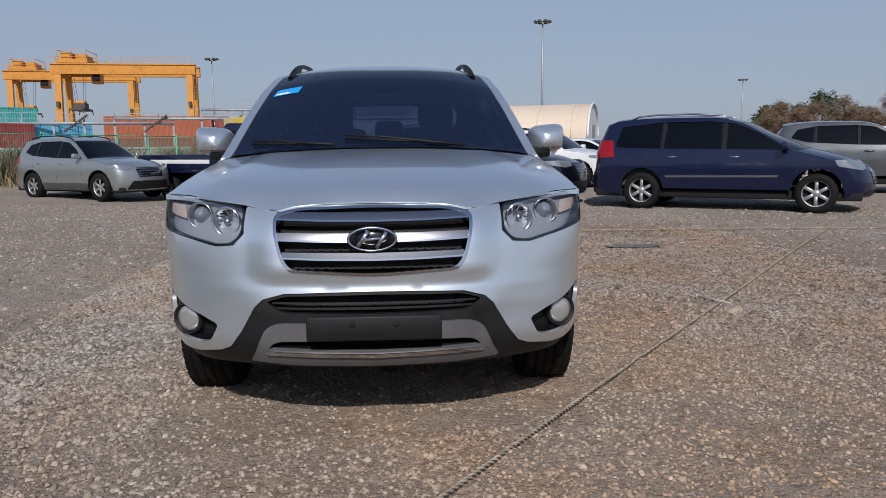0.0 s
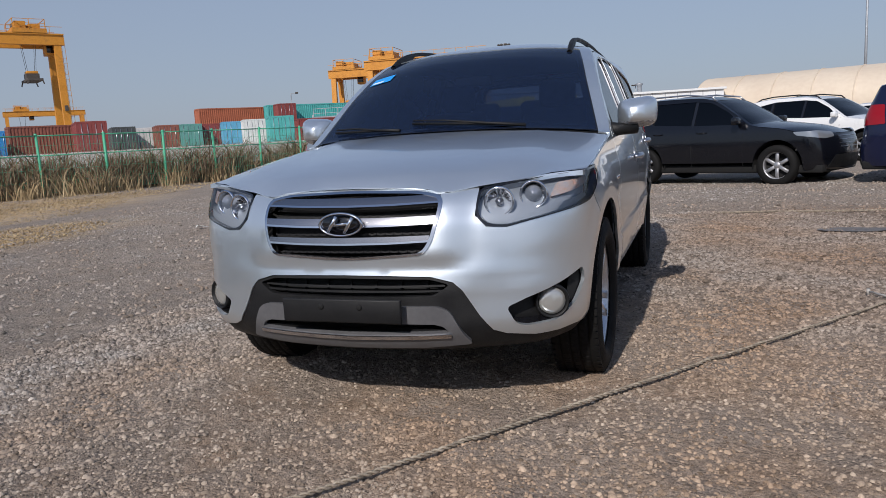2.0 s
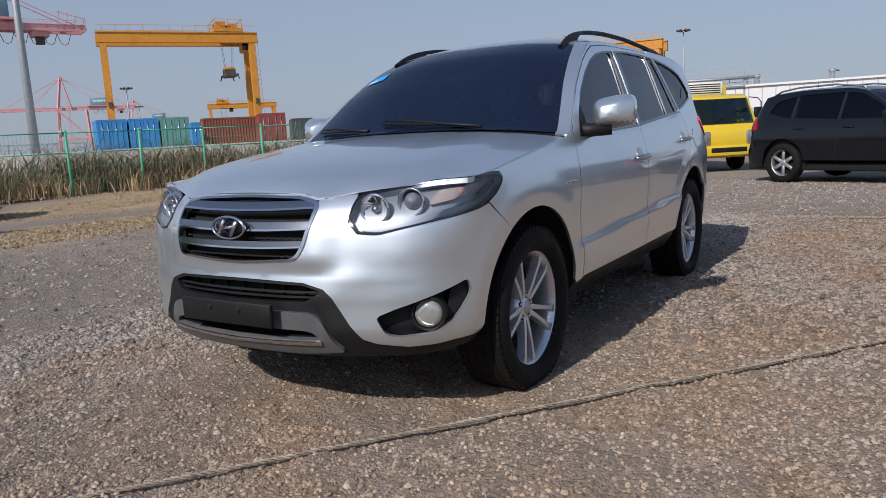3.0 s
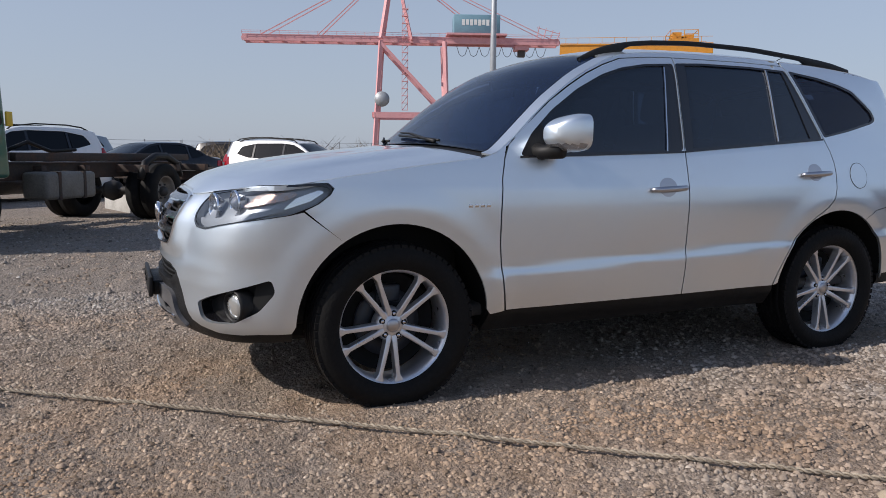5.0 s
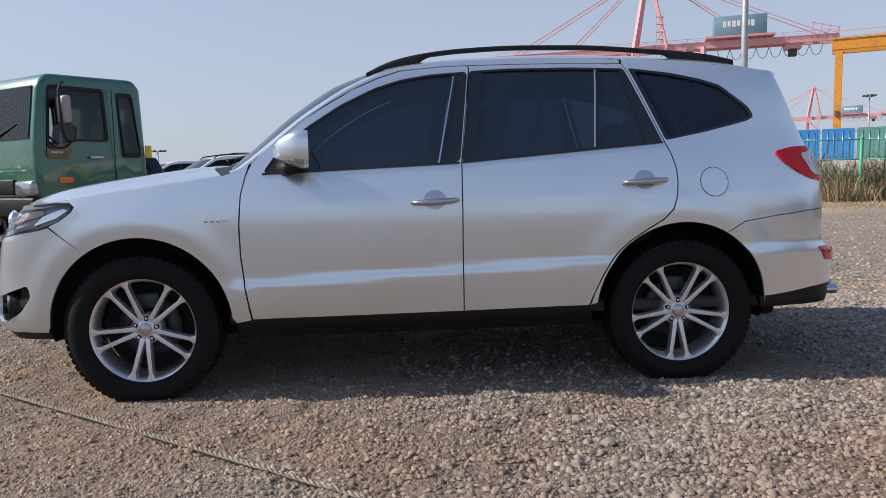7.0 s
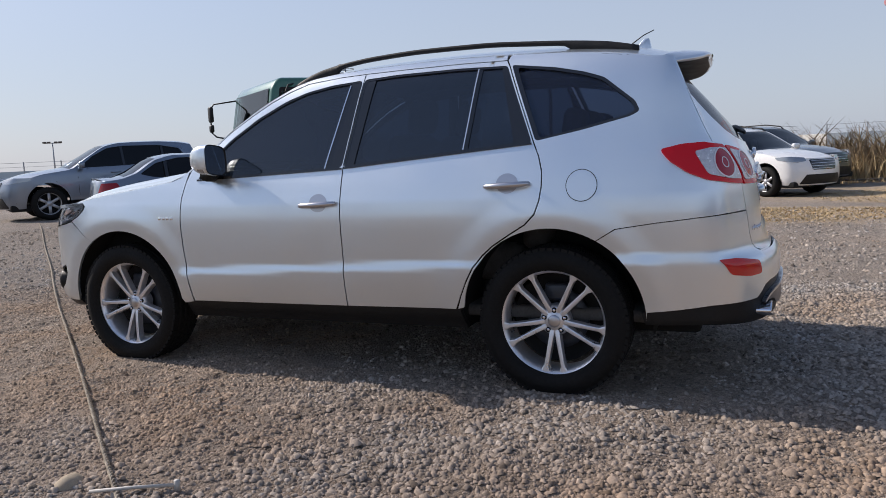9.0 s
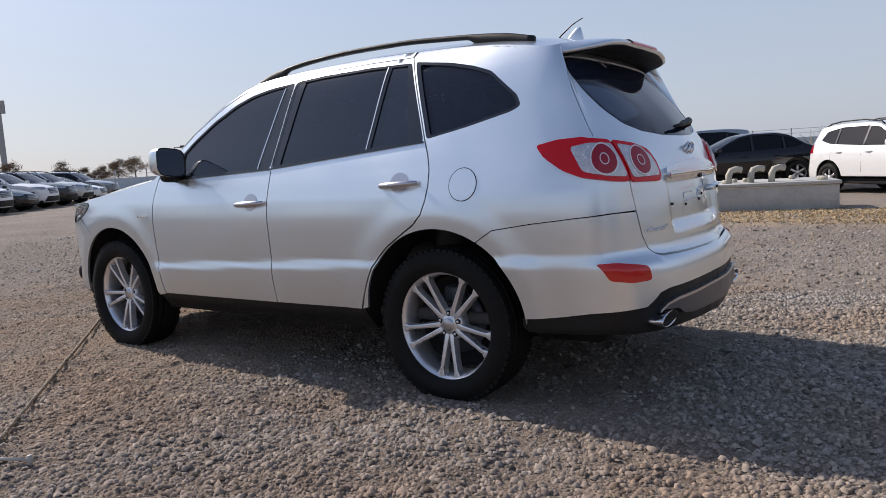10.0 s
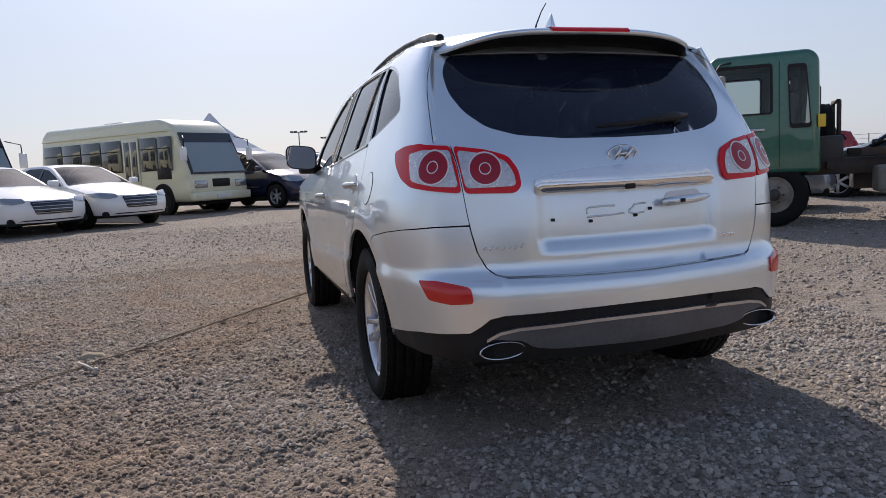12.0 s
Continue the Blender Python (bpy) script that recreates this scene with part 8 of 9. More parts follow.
rtg_crane(facing(-51.2, 146, 6), 25.2, 22.2, "yellow rubber-tyred yard crane with a hanging spreader", .84, .36)
rtg_crane(facing(-47.2, 330, 4), 26, 19.5, "yellow rubber-tyred yard crane far across the yard", .2, .45)
rtg_crane(facing(-20.3, 150, -14), 22.5, 16.9, "yellow yard crane with a cluttered trolley near one leg", .12, .5)
rtg_crane(facing(-23.6, 176, -14), 23, 17.8, "yellow yard crane standing behind a like one", .12, .5)


BOARDWHITE = material("board_white", (.75, .75, .73), .6)


def quay_crane(m, label, name="quay_crane"):
    """A ship-to-shore crane; the boom runs along -x from the legs at x = 0 and 32."""
    c = empty(name, m, label=label, category="crane", group="quay cranes")
    zb = 50.5
    for x, xt in ((0, 3), (32, 30)):
        for sy in (-1, 1):
            part("leg", beam((x, sy * 9, 0), (xt, sy * 8, zb - 1), 1.9, 1.5), CRANEPINK, c, smooth=False)
        part("sill_beam", box(x - 1, -10, 1.6, x + 1, 10, 3.4), CRANEPINK, c, smooth=False)
        part("portal_tie", box(x - .8, -9, 17.5, x + .8, 9, 19.5), CRANEPINK, c, smooth=False)
        for sy in (-1, 1):
            part("bogie", box(x - 1, sy * 9 - 4, 0, x + 1, sy * 9 + 4, 1.6), DARKSTEEL, c, smooth=False)
    for sy in (-1, 1):
        part("portal_beam", box(0, sy * 9 - .7, 17.2, 32, sy * 9 + .7, 19.6), CRANEPINK, c, smooth=False)
        part("diagonal_brace", beam((3, sy * 8.3, zb - 2), (31, sy * 8.6, 19), 1.3), CRANEPINK, c, smooth=False)
        bm_ = part("boom_girder", box(-56, sy * 3.6 - .7, zb - 1.2, 80, sy * 3.6 + .7, zb + 1.5), CRANEPINK, c, smooth=False)
        part("walkway_rail", joined(*[beam((x, sy * 5.0, zb + 1.5), (x, sy * 5.0, zb + 2.8), .14) for x in range(-56, 81, 4)], beam((-56, sy * 5.0, zb + 2.8), (80, sy * 5.0, zb + 2.8), .14), beam((-56, sy * 5.0, zb + 2.1), (80, sy * 5.0, zb + 2.1), .10)), CRANEPINK, bm_, smooth=False)
        part("tower_leg", beam((3, sy * 8, zb), (8, sy * 2.2, zb + 33), 1.4), CRANEPINK, c, smooth=False)
        part("tower_back_leg", beam((16, sy * 5, zb), (8.5, sy * 2.2, zb + 33), 1.0), CRANEPINK, c, smooth=False)
        for xe in (-48, -24):
            part("forestay", beam((8, sy * 2.2, zb + 32), (xe, sy * 3.6, zb + 1.5), .38), CRANEPINK, c, smooth=False)
        part("backstay", beam((8.5, sy * 2.2, zb + 32), (50, sy * 3.6, zb + 1.5), .38), CRANEPINK, c, smooth=False)
        part("backstay", beam((8.5, sy * 2.2, zb + 32), (76, sy * 3.6, zb + 1.5), .30), CRANEPINK, c, smooth=False)
    part("boom_ties", joined(*[box(x - .4, -3.6, zb - .6, x + .4, 3.6, zb + .6) for x in range(-56, 81, 8)]), CRANEPINK, c, smooth=False)
    part("tower_head", box(6.5, -2.6, zb + 31.5, 10, 2.6, zb + 34), CRANEPINK, c, smooth=False)
    part("stair_tower", joined(*[beam((12 + 2.4 * a, -8, zb - 30), (12 + 2.4 * a, -8, zb + 14), .2) for a in (0, 1)], *[beam((12, -8, zb - 30 + 3 * k), (14.4, -8, zb - 27 + 3 * k), .25) for k in range(14)], *[box(11.8, -8.8, zb - 30 + 3 * k, 14.6, -7.2, zb - 29.8 + 3 * k) for k in range(15)]), CRANEPINK, c, smooth=False)
    BLUEBOX = vary(material("machinery_house_blue", (.16, .29, .36), .6), [(.13, .25, .32), (.19, .33, .40)], .3)
    hs_ = part("machinery_house", rbox(34, -5, zb + 3.2, 54, 5, zb + 11, .25), BLUEBOX, c, "grey-blue machinery house with a pale name board", smooth=True)
    for k in range(7):
        part("name_bar", box(37.5 + 1.75 * k, -5.08, zb + 6.4 + .3 * (k % 2), 38.8 + 1.75 * k, -5.0, zb + 8.9), BOARDWHITE, hs_, smooth=False)
    part("house_deck", box(31, -6.2, zb + 2.3, 57, 6.2, zb + 3.1), CRANEPINK, hs_, smooth=False)
    for x in range(34, 56, 4):
        part("house_post", box(x - .2, -4.5, zb + 1.2, x + .2, 4.5, zb + 2.4), CRANEPINK, hs_, smooth=False)
    tr = part("trolley", box(61, -3.4, zb - 3.2, 67, 3.4, zb - 1.2), CRANEPINK, c, smooth=False)
    part("cab", rbox(62.5, -2, zb - 6.0, 65.5, 1, zb - 3.2, .2), DARKSTEEL, tr)
    part("cable_loops", joined(*[tube([(36 + 5 * k, 4.6, zb - 1), (37.2 + 5 * k, 4.6, zb - 4.6), (38.5 + 5 * k, 4.6, zb - 5.4), (39.8 + 5 * k, 4.6, zb - 4.6), (41 + 5 * k, 4.6, zb - 1)], .12, 5) for k in range(8)]), DARKSTEEL, c)
    part("cable_reel", moved(lathe([(0, -.5), (3.2, -.5), (3.2, -.3), (1.2, -.3), (1.2, .3), (3.2, .3), (3.2, .5), (0, .5)], 24, 'y'), pose(3.5, -9.5, 25)), GALV, c)
    part("festoon_frame", joined(*[beam((70 + 3 * k, -5, zb + 1.5), (71 + 3 * k, -5, zb + 6.5 - .7 * k), .3) for k in range(4)], beam((70, -5, zb + 6), (80, -5, zb + 3.5), .25)), CRANEPINK, c, smooth=False)
    return c


qx, qy = far_at(-71.5, 290, (3.9, -2.4))
qc = quay_crane(pose(qx, qy, 0, 0, 0, 69) @ Matrix.Scale(.88, 4), "faded pink-red quay crane with a grey-blue machinery house")
for b, dd, tn in ((-59.6, 690, 55), (-55.0, 1000, 58)):
    fx, fy = far_at(b, dd)
    far_crane = copy_thing(qc, pose(fx, fy, 0, 0, 0, tn) @ Matrix.Scale(.88, 4))
    tagged(far_crane, "faded pink-red quay crane far away in the haze")


def high_mast(bearing, dist, h, e=EYE0, heads=8, r=.30, name="light_mast", label="tall grey light mast with a ring of floodlights"):
    x, y = far_at(bearing, dist, e)
    m = empty(name, pose(x, y, 0, 0, 0, bearing), label=label, category="light mast", group="light masts")
    part("pole", tube([(0, 0, 0), (0, 0, h * .5), (0, 0, h)], [r, r * .75, r * .5], 10), GALV, m)
    if heads:
        part("ring", moved(lathe([(.9, 0), (1.3, 0), (1.3, .25), (.9, .25)], 16, 'z', True), pose(0, 0, h - .6)), GALV, m)
        part("spokes", joined(*[beam((0, 0, h - .45), (1.2 * math.cos(a), 1.2 * math.sin(a), h - .45), .1) for a in np.linspace(0, 2 * math.pi, 7)[:6]]), GALV, m, smooth=False)
        for k in range(heads):
            a = 2 * math.pi * k / heads
            part("floodlight", moved(rbox(-.35, -.25, -.2, .35, .25, .2, .05), pose(1.5 * math.cos(a), 1.5 * math.sin(a), h - .55, 25, 0, math.degrees(a) - 90)), DARKSTEEL, m)
    return m


high_mast(10.05, 150, 26)
high_mast(-14.4, 205, 25)
high_mast(25.0, 290, 24.5, (.1, -5.1))
high_mast(-4.7, 340, 19)
high_mast(6.0, 360, 19)
high_mast(-55.0, 235, 20)
high_mast(-54.3, 330, 20)
high_mast(-61.1, 95, 31, heads=0, r=.50, label="thick grey mast rising behind the fence")
lm = high_mast(-120.6, 190, 25, (2.4, 4.45), heads=10, label="dark light mast with a caged ladder beside it", r=.45)
part("platform", moved(lathe([(.4, 0), (2.2, 0), (2.2, .2), (.4, .2)], 16, 'z', True), pose(0, 0, 22.4)), DARKSTEEL, lm)
part("platform_rail", moved(lathe([(2.15, 1.1), (2.25, 1.1), (2.25, 1.2), (2.15, 1.2)], 16, 'z', True), pose(0, 0, 22.4)), DARKSTEEL, lm)
part("ladder_cage", joined(*[beam((1.3 + a, b, 0), (1.3 + a, b, 19), .09) for a in (0, .9) for b in (-.4, .4)], *[beam((1.3, -.4, z), (2.2, -.4, z), .08) for z in np.arange(1, 19.1, 2.0)], *[beam((0, 0, z), (1.3, 0, z), .08) for z in (4, 10, 16)]), DARKSTEEL, lm, smooth=False)


def lamp_post(bearing, dist, h, e, arms=2):
    x, y = far_at(bearing, dist, e)
    m = empty("lamp_post", pose(x, y, 0, 0, 0, -bearing), label="thin grey lamp post with floodlights on a cross arm", category="lamp post", group="lamp posts")
    part("pole", tube([(0, 0, 0), (0, 0, h)], [.13, .08], 8), GALV, m)
    part("arm", beam((-1.1 if arms > 1 else 0, 0, h), (1.1, 0, h), .12), GALV, m, smooth=False)
    for x in ((-1.0, -.45, .45, 1.0) if arms > 1 else (.9,)):
        part("floodlight", rbox(x - .24, -.2, h - .02, x + .24, .22, h + .22, .04), DARKSTEEL, m)
    return m


E12 = (1.6, 4.9)
for b, dd, h in ((-174.2, 110, 7.2), (-172.0, 118, 6.6), (-168.6, 190, 7.5)):
    lamp_post(b, dd, h, E12)
lamp_post(-109.0, 118, 5.2, (3.2, 3.9))
lamp_post(-145.0, 90, 4.6, (4.0, 2.8), 1)
lamp_post(-30.1, 120, 9.0, (.85, -5.05), 1)
lamp_post(-139.5, 118, 5.4, (4.5, -.1))

# stacked containers behind the fence
CCOL = {k: vary(material("container_" + k, c, .6), [tuple(.8 * q for q in c), c, tuple(min(1, 1.12 * q + .01) for q in c)], .8, (.5, .75), .15, 30)
        for k, c in dict(blue=(.03, .22, .52), green=(.10, .27, .24), teal=(.07, .36, .34), brown=(.22, .075, .05), red=(.22, .045, .04), orange=(.36, .105, .05), dark=(.055, .06, .06), white=(.62, .62, .60), cyan=(.10, .33, .50)).items()}


def container(m, L, colour, label):
    c = empty("shipping_container", m, label=label, category="container", group="stacked containers")
    W, H = 2.44, 2.59
    hl2, hw2 = L / 2, W / 2

    def wave(x0, x1, y, n, flip):
        pts = []
        for k in range(n):
            a, b = x0 + (x1 - x0) * k / n, x0 + (x1 - x0) * (k + 1) / n
            w = (b - a) / 4
            pts += [(a, y), (a + w, y), (a + 1.4 * w, y - flip * .04), (a + 2.9 * w, y - flip * .04), (b - .7 * w, y)]
        pts.append((x1, y))
        v = [(x, yy, z) for x, yy in pts for z in (.16, H - .12)]
        f = [(2 * i, 2 * i + 2, 2 * i + 3, 2 * i + 1) for i in range(len(pts) - 1)]
        return v, f
    mat = CCOL[colour]
    for s in (-1, 1):
        part("side_panel", wave(-hl2 + .1, hl2 - .1, s * (hw2 - .02), int(L / .28), s), mat, c, smooth=False)
    part("end_panel", ([(b, a, z) for a, b, z in wave(-hw2 + .08, hw2 - .08, -hl2 + .03, 8, -1)[0]], wave(-hw2 + .08, hw2 - .08, -hl2 + .03, 8, -1)[1]), mat, c, smooth=False)
    fr = [box(a - .08, b - .08, 0, a + .08, b + .08, H) for a in (-hl2 + .08, hl2 - .08) for b in (-hw2 + .08, hw2 - .08)]
    fr += [box(-hl2 + .16, b - .06, z, hl2 - .16, b + .06, z + .15) for b in (-hw2 + .06, hw2 - .06) for z in (0, H - .13)]
    fr += [box(a - .06, -hw2 + .16, z, a + .06, hw2 - .16, z + .15) for a in (-hl2 + .06, hl2 - .06) for z in (0, H - .13)]
    part("frame", joined(*fr), mat, c, smooth=False)
    part("roof", box(-hl2 + .1, -hw2 + .1, H - .06, hl2 - .1, hw2 - .1, H - .02), mat, c, smooth=False)
    for s in (-1, 1):
        dr = part("door", box(hl2 - .06, min(.01 * s, s * (hw2 - .17)), .17, hl2 - .01, max(.01 * s, s * (hw2 - .17)), H - .14), mat, c, smooth=False)
        for q in (.32, .80):
            part("lock_rod", tube([(hl2 + .02, s * q, .2), (hl2 + .02, s * q, H - .2)], .025, 5), SATIN, dr)
    return c


CE = (2.1, -4.4)
NAMES = dict(blue="bright blue", green="grey-green", teal="teal", brown="rust-brown", red="dark red", orange="orange-brown", dark="dark grey", white="white", cyan="pale blue")


def stack(bearing, colours, dist=74, L=6.06, side=False, tilt=0.0, z0=1.45):
    x, y = far_at(bearing, dist, CE)
    for k, col in enumerate(colours):
        if col:
            container(pose(x, y, z0 + 2.59 * k, 0, 0, -bearing - (0 if side else 90) + tilt), L, col, NAMES[col] + " corrugated steel shipping container " + ("in the yard behind the fence" if k == 0 else "stacked on another"))


yx, yy_ = far_at(-46, 62, CE)
tagged(part("pavement", moved(rbox(-62, 0, -.3, 34, 85, 1.45, .05), pose(yx, yy_, 0, 0, 0, 46)), CONCRETE), "raised concrete container yard with a low edge wall", "pavement", kind="structure")
for b, cols, dd in ((-56.2, ("blue",), 74), (-54.1, ("blue",), 74), (-52.0, ("green",), 74), (-50.1, ("blue",), 90), (-45.1, ("red",), 74), (-42.9, ("dark",), 92), (-41.4, ("white",), 98), (-40.0, ("brown",), 92), (-38.4, ("green",), 92), (-36.9, ("red",), 94), (-35.4, ("cyan",), 90), (-33.9, ("white",), 86), (-32.0, ("teal",), 80)):
    stack(b, cols, dd, tilt=4)
stack(-47.8, ("brown",), 78, side=True, tilt=8)
stack(-34.6, ("white", "orange"), 110, 12.19, True, 18)
stack(-31.6, ("brown", "red"), 106, tilt=14)
stack(-29.6, ("green", "teal"), 108, 12.19, True, 16)
stack(-28.9, ("red",), 90, 6.06, True, 16)
stack(-25.3, ("cyan",), 92, 6.06, True, 10)
stack(-18.8, ("brown", "orange"), 97, 12.19, True, -8, 0)
stack(-14.6, ("red", "red"), 99, tilt=-8, z0=0)

# elevated pipe rack behind the row of vehicles
rack = empty("pipe_rack", facing(-18.0, 88, -4, (.2, -5.1)), label="grey steel pipe rack with posts, rails and stairs", category="pipe rack")
for z, x0, x1 in ((4.1, -16, 2), (4.6, -4, 14), (5.6, 5, 15)):
    part("pipe", tube([(x0, 0, z), (x1, 0, z)], .16, 8), GALV, rack)
    part("handrail", joined(*[beam((x, .4, z), (x, .4, z + 1.1), .06) for x in np.arange(x0, x1, 1.5)], beam((x0, .4, z + 1.1), (x1, .4, z + 1.1), .06), beam((x0, .4, z + .55), (x1, .4, z + .55), .05)), GALV, rack, smooth=False)
for x in range(-16, 15, 3):
    part("post", beam((x, .2, 0), (x, .2, 4.2 + (1.2 if x > 4 else .3)), .2), GALV, rack, smooth=False)
for x in (-9, -1, 7):
    part("stair", joined(beam((x, -.4, 3.2), (x + 2.4, -.4, 5.0), .12), beam((x, .4, 3.2), (x + 2.4, .4, 5.0), .12), *[box(x + .3 * k, -.4, 3.2 + .225 * k, x + .3 * k + .25, .4, 3.24 + .225 * k) for k in range(8)]), DARKSTEEL, rack, smooth=False)

# vaulted warehouse and flat white hall
CREAMWALL = vary(material("cream_sheet", (.66, .55, .42), .7), [(.60, .49, .37), (.70, .60, .47)], .2, (.6, .8))
WHITEWALL = vary(material("white_sheet", (.72, .73, .73), .65), [(.66, .67, .67), (.76, .77, .77)], .15, (.55, .75))
wx, wy = far_at(14.4, 104, (.4, -5.1))
wh_ = empty("vaulted_warehouse", pose(wx, wy, 0, 0, 0, -20), label="cream barrel-vaulted warehouse with a white arched end", category="building")
ARC = [(7.5 * math.cos(a), 2.2 + 4.6 * math.sin(a)) for a in np.linspace(0, math.pi, 25)]
sec = [(7.5, 0)] + ARC + [(-7.5, 0)]
LW = 25.0
v = [(-x_, y_, z_) for x_ in np.linspace(0, LW, 21) for y_, z_ in sec]
nS = len(sec)
part("vault", (v, [(i * nS + k, i * nS + k + 1, (i + 1) * nS + k + 1, (i + 1) * nS + k) for i in range(20) for k in range(nS - 1)]), CREAMWALL, wh_)
part("end_wall", ([(.02, y_, z_) for y_, z_ in sec], [tuple(range(nS))]), WHITEWALL, wh_, "white arched end wall", smooth=False)
part("far_end_wall", ([(-LW - .02, y_, z_) for y_, z_ in sec], [tuple(range(nS))]), CREAMWALL, wh_, smooth=False)
part("arch_rim", tube([(.12, y_ * 1.01, z_ + .05) for y_, z_ in ARC], .16, 6), WHITEWALL, wh_)
part("door", rbox(.04, -2.2, 0, .14, 2.2, 4.0, .02), GALV, wh_)
for k in range(5):
    part("rib", tube([(-2.0 - 4.5 * k, y_ * 1.004, z_ + .02) for y_, z_ in ARC], .07, 5), CREAMWALL, wh_)
hx_, hy_ = far_at(-6.5, 98, (2.2, -4.4))
hall = empty("flat_hall", pose(hx_, hy_, 0, 0, 0, 6), label="long white flat-roofed hall with pipes on its roof", category="building")
part("wall", box(-14, 0, 0, 13, 14, 5.0), WHITEWALL, hall, smooth=False)
part("roof", box(-14.3, -.3, 5.004, 13.3, 14.3, 5.25), WHITEWALL, hall, smooth=False)
for k in range(18):
    part("wall_joint", box(-13.5 + 1.5 * k, -.03, .1, -13.42 + 1.5 * k, -.004, 4.95), GALV, hall, smooth=False)
for x in (-10, -2, 6):
    dr = part("door", box(x, -.06, 0, x + 3, -.004, 3.4), GALV, hall, smooth=False)
part("roof_rail", joined(*[beam((x, .5, 5.25), (x, .5, 6.2), .08) for x in np.arange(-14, -3, 1.2)], beam((-14, .5, 6.2), (-3, .5, 6.2), .08), beam((-14, .5, 5.75), (-3, .5, 5.75), .07)), GALV, hall, smooth=False)
for x in (-6.5, -5.2, 3.0):
    part("roof_vent", moved(lathe([(.3, 0), (.3, .9), (.45, 1.0), (.45, 1.2), (0, 1.35)], 10, 'z'), pose(x, 2.5, 5.25)), GALV, hall)

# green mesh fence
FGREEN = vary(material("fence_green", (.05, .33, .17), .5), [(.06, .36, .20), (.10, .46, .28)], 3.0, (.4, .65))
FX, FY, FDX, FDY = -16.2, 13.6, .316, .949
fence = empty("mesh_fence", pose(FX, FY, 0, 0, 0, math.degrees(math.atan2(FDY, FDX))), label="green steel mesh fence along the edge of the lot", category="fence")
postmesh = panelmesh = None
wires = [box(.05 + .1 * k - .0025, -.0025, .10, .05 + .1 * k + .0025, .0025, 1.78) for k in range(20)] + [box(0, -.004, z - .004, 2.0, .004, z + .004) for z in (.12, .45, .80, 1.20, 1.22, 1.50, 1.77)]
for k in range(-4, 28):
    if postmesh is None:
        a = part("post", joined(tube([(0, 0, -.2), (0, 0, 1.82)], .042, 8), lathe([(.048, 1.81), (.048, 1.84), (0, 1.86)], 8, 'z')), FGREEN, fence)
        b = part("mesh_panel", joined(*wires), FGREEN, fence, smooth=False)
        c = part("rail", joined(tube([(0, 0, 1.21), (2.0, 0, 1.21)], .018, 6), tube([(0, 0, 1.79), (2.0, 0, 1.79)], .016, 6)), FGREEN, fence)
        postmesh, panelmesh, railmesh = a.data, b.data, c.data
    else:
        a, b, c = new("post", postmesh), new("mesh_panel", panelmesh), new("rail", railmesh)
        a.parent = b.parent = c.parent = fence
    lean = .02 * math.sin(k * 2.3)
    a.matrix_local = pose(2.0 * k, 0, 0, lean * 60, lean * 40, 0)
    b.matrix_local = c.matrix_local = pose(2.0 * k, 0, 0)

# dry grass
STRAW = vary(material("dry_straw", (.40, .29, .15), .9), [(.25, .17, .085), (.42, .31, .17), (.50, .40, .24)], .9, (.8, .95))
BRUSH = vary(material("dead_brush", (.17, .12, .08), .9), [(.10, .075, .05), (.22, .16, .10), (.20, .17, .08)], 1.2, (.8, .95))


def blades(name, spots, material_, label, lean=.5, width=.012, seed=1):
    """Grass blades of three bent pieces; spots are (x, y, z, height)."""
    rg = random.Random(seed)
    v, f = [], []
    for x, y, z, h in spots:
        a, b = rg.uniform(0, 6.283), rg.uniform(0, 6.283)
        l = rg.uniform(.1, lean) * h
        w = width * rg.uniform(.6, 1.4)
        cx, cy, wx_, wy_ = math.cos(a), math.sin(a), math.cos(b) * w, math.sin(b) * w
        n = len(v)
        for s, ww, q in ((0, 1, 0), (.55, .8, .35), (1.0, .1, 1.0)):
            v += [(x + cx * l * q - wx_ * ww, y + cy * l * q - wy_ * ww, z + h * s * (1 - .25 * q * lean)), (x + cx * l * q + wx_ * ww, y + cy * l * q + wy_ * ww, z + h * s * (1 - .25 * q * lean))]
        f += [(n, n + 1, n + 3, n + 2), (n + 2, n + 3, n + 5, n + 4)]
    return tagged(part(name, (v, f), material_, smooth=False), label, "grass", kind="stuff")


rg = random.Random(11)


def fence_spots(count, s0, s1, off, spread, h0, h1):
    out = []
    clumps = [(rg.uniform(s0, s1), rg.gauss(off, spread), rg.uniform(.4, 1.0)) for _ in range(count // 26)]
    for cs, co, ch in clumps:
        for _ in range(26):
            s, o = cs + rg.gauss(0, .22), co + rg.gauss(0, .2)
            out.append((FX + FDX * s - FDY * o, FY + FDY * s + FDX * o, -.01, ch * rg.uniform(h0, h1)))
    return out


blades("tall_dry_grass", fence_spots(19000, -15, 52, .4, .55, .5, 1.25), STRAW, "tall dry straw-coloured grass along the fence", .8, .013, 2)
blades("dead_weeds", fence_spots(24000, -15, 52, 1.1, .6, 1.3, 2.3), BRUSH, "brown dead weeds tangled behind the fence", .9, .018, 3)
blades("low_dry_grass", fence_spots(7000, -15, 40, -.9, .8, .04, .16), STRAW, "short dry grass at the edge of the gravel", 1.5, .012, 4)
low = []
for cx, cy, rx, ry, n in ((-8.7, 2.0, 1.5, 3.2, 4200), (-13.4, 6.8, 2.6, 3.4, 3600), (-13.6, 10.5, 1.2, 4.0, 2200)):
    for _ in range(n):
        a, q = rg.uniform(0, 6.283), rg.random() ** .6
        px_, py_ = cx + rx * q * math.cos(a), cy + ry * q * math.sin(a)
        low.append((px_, py_, float(lot_z(px_, py_)), rg.uniform(.02, .07)))
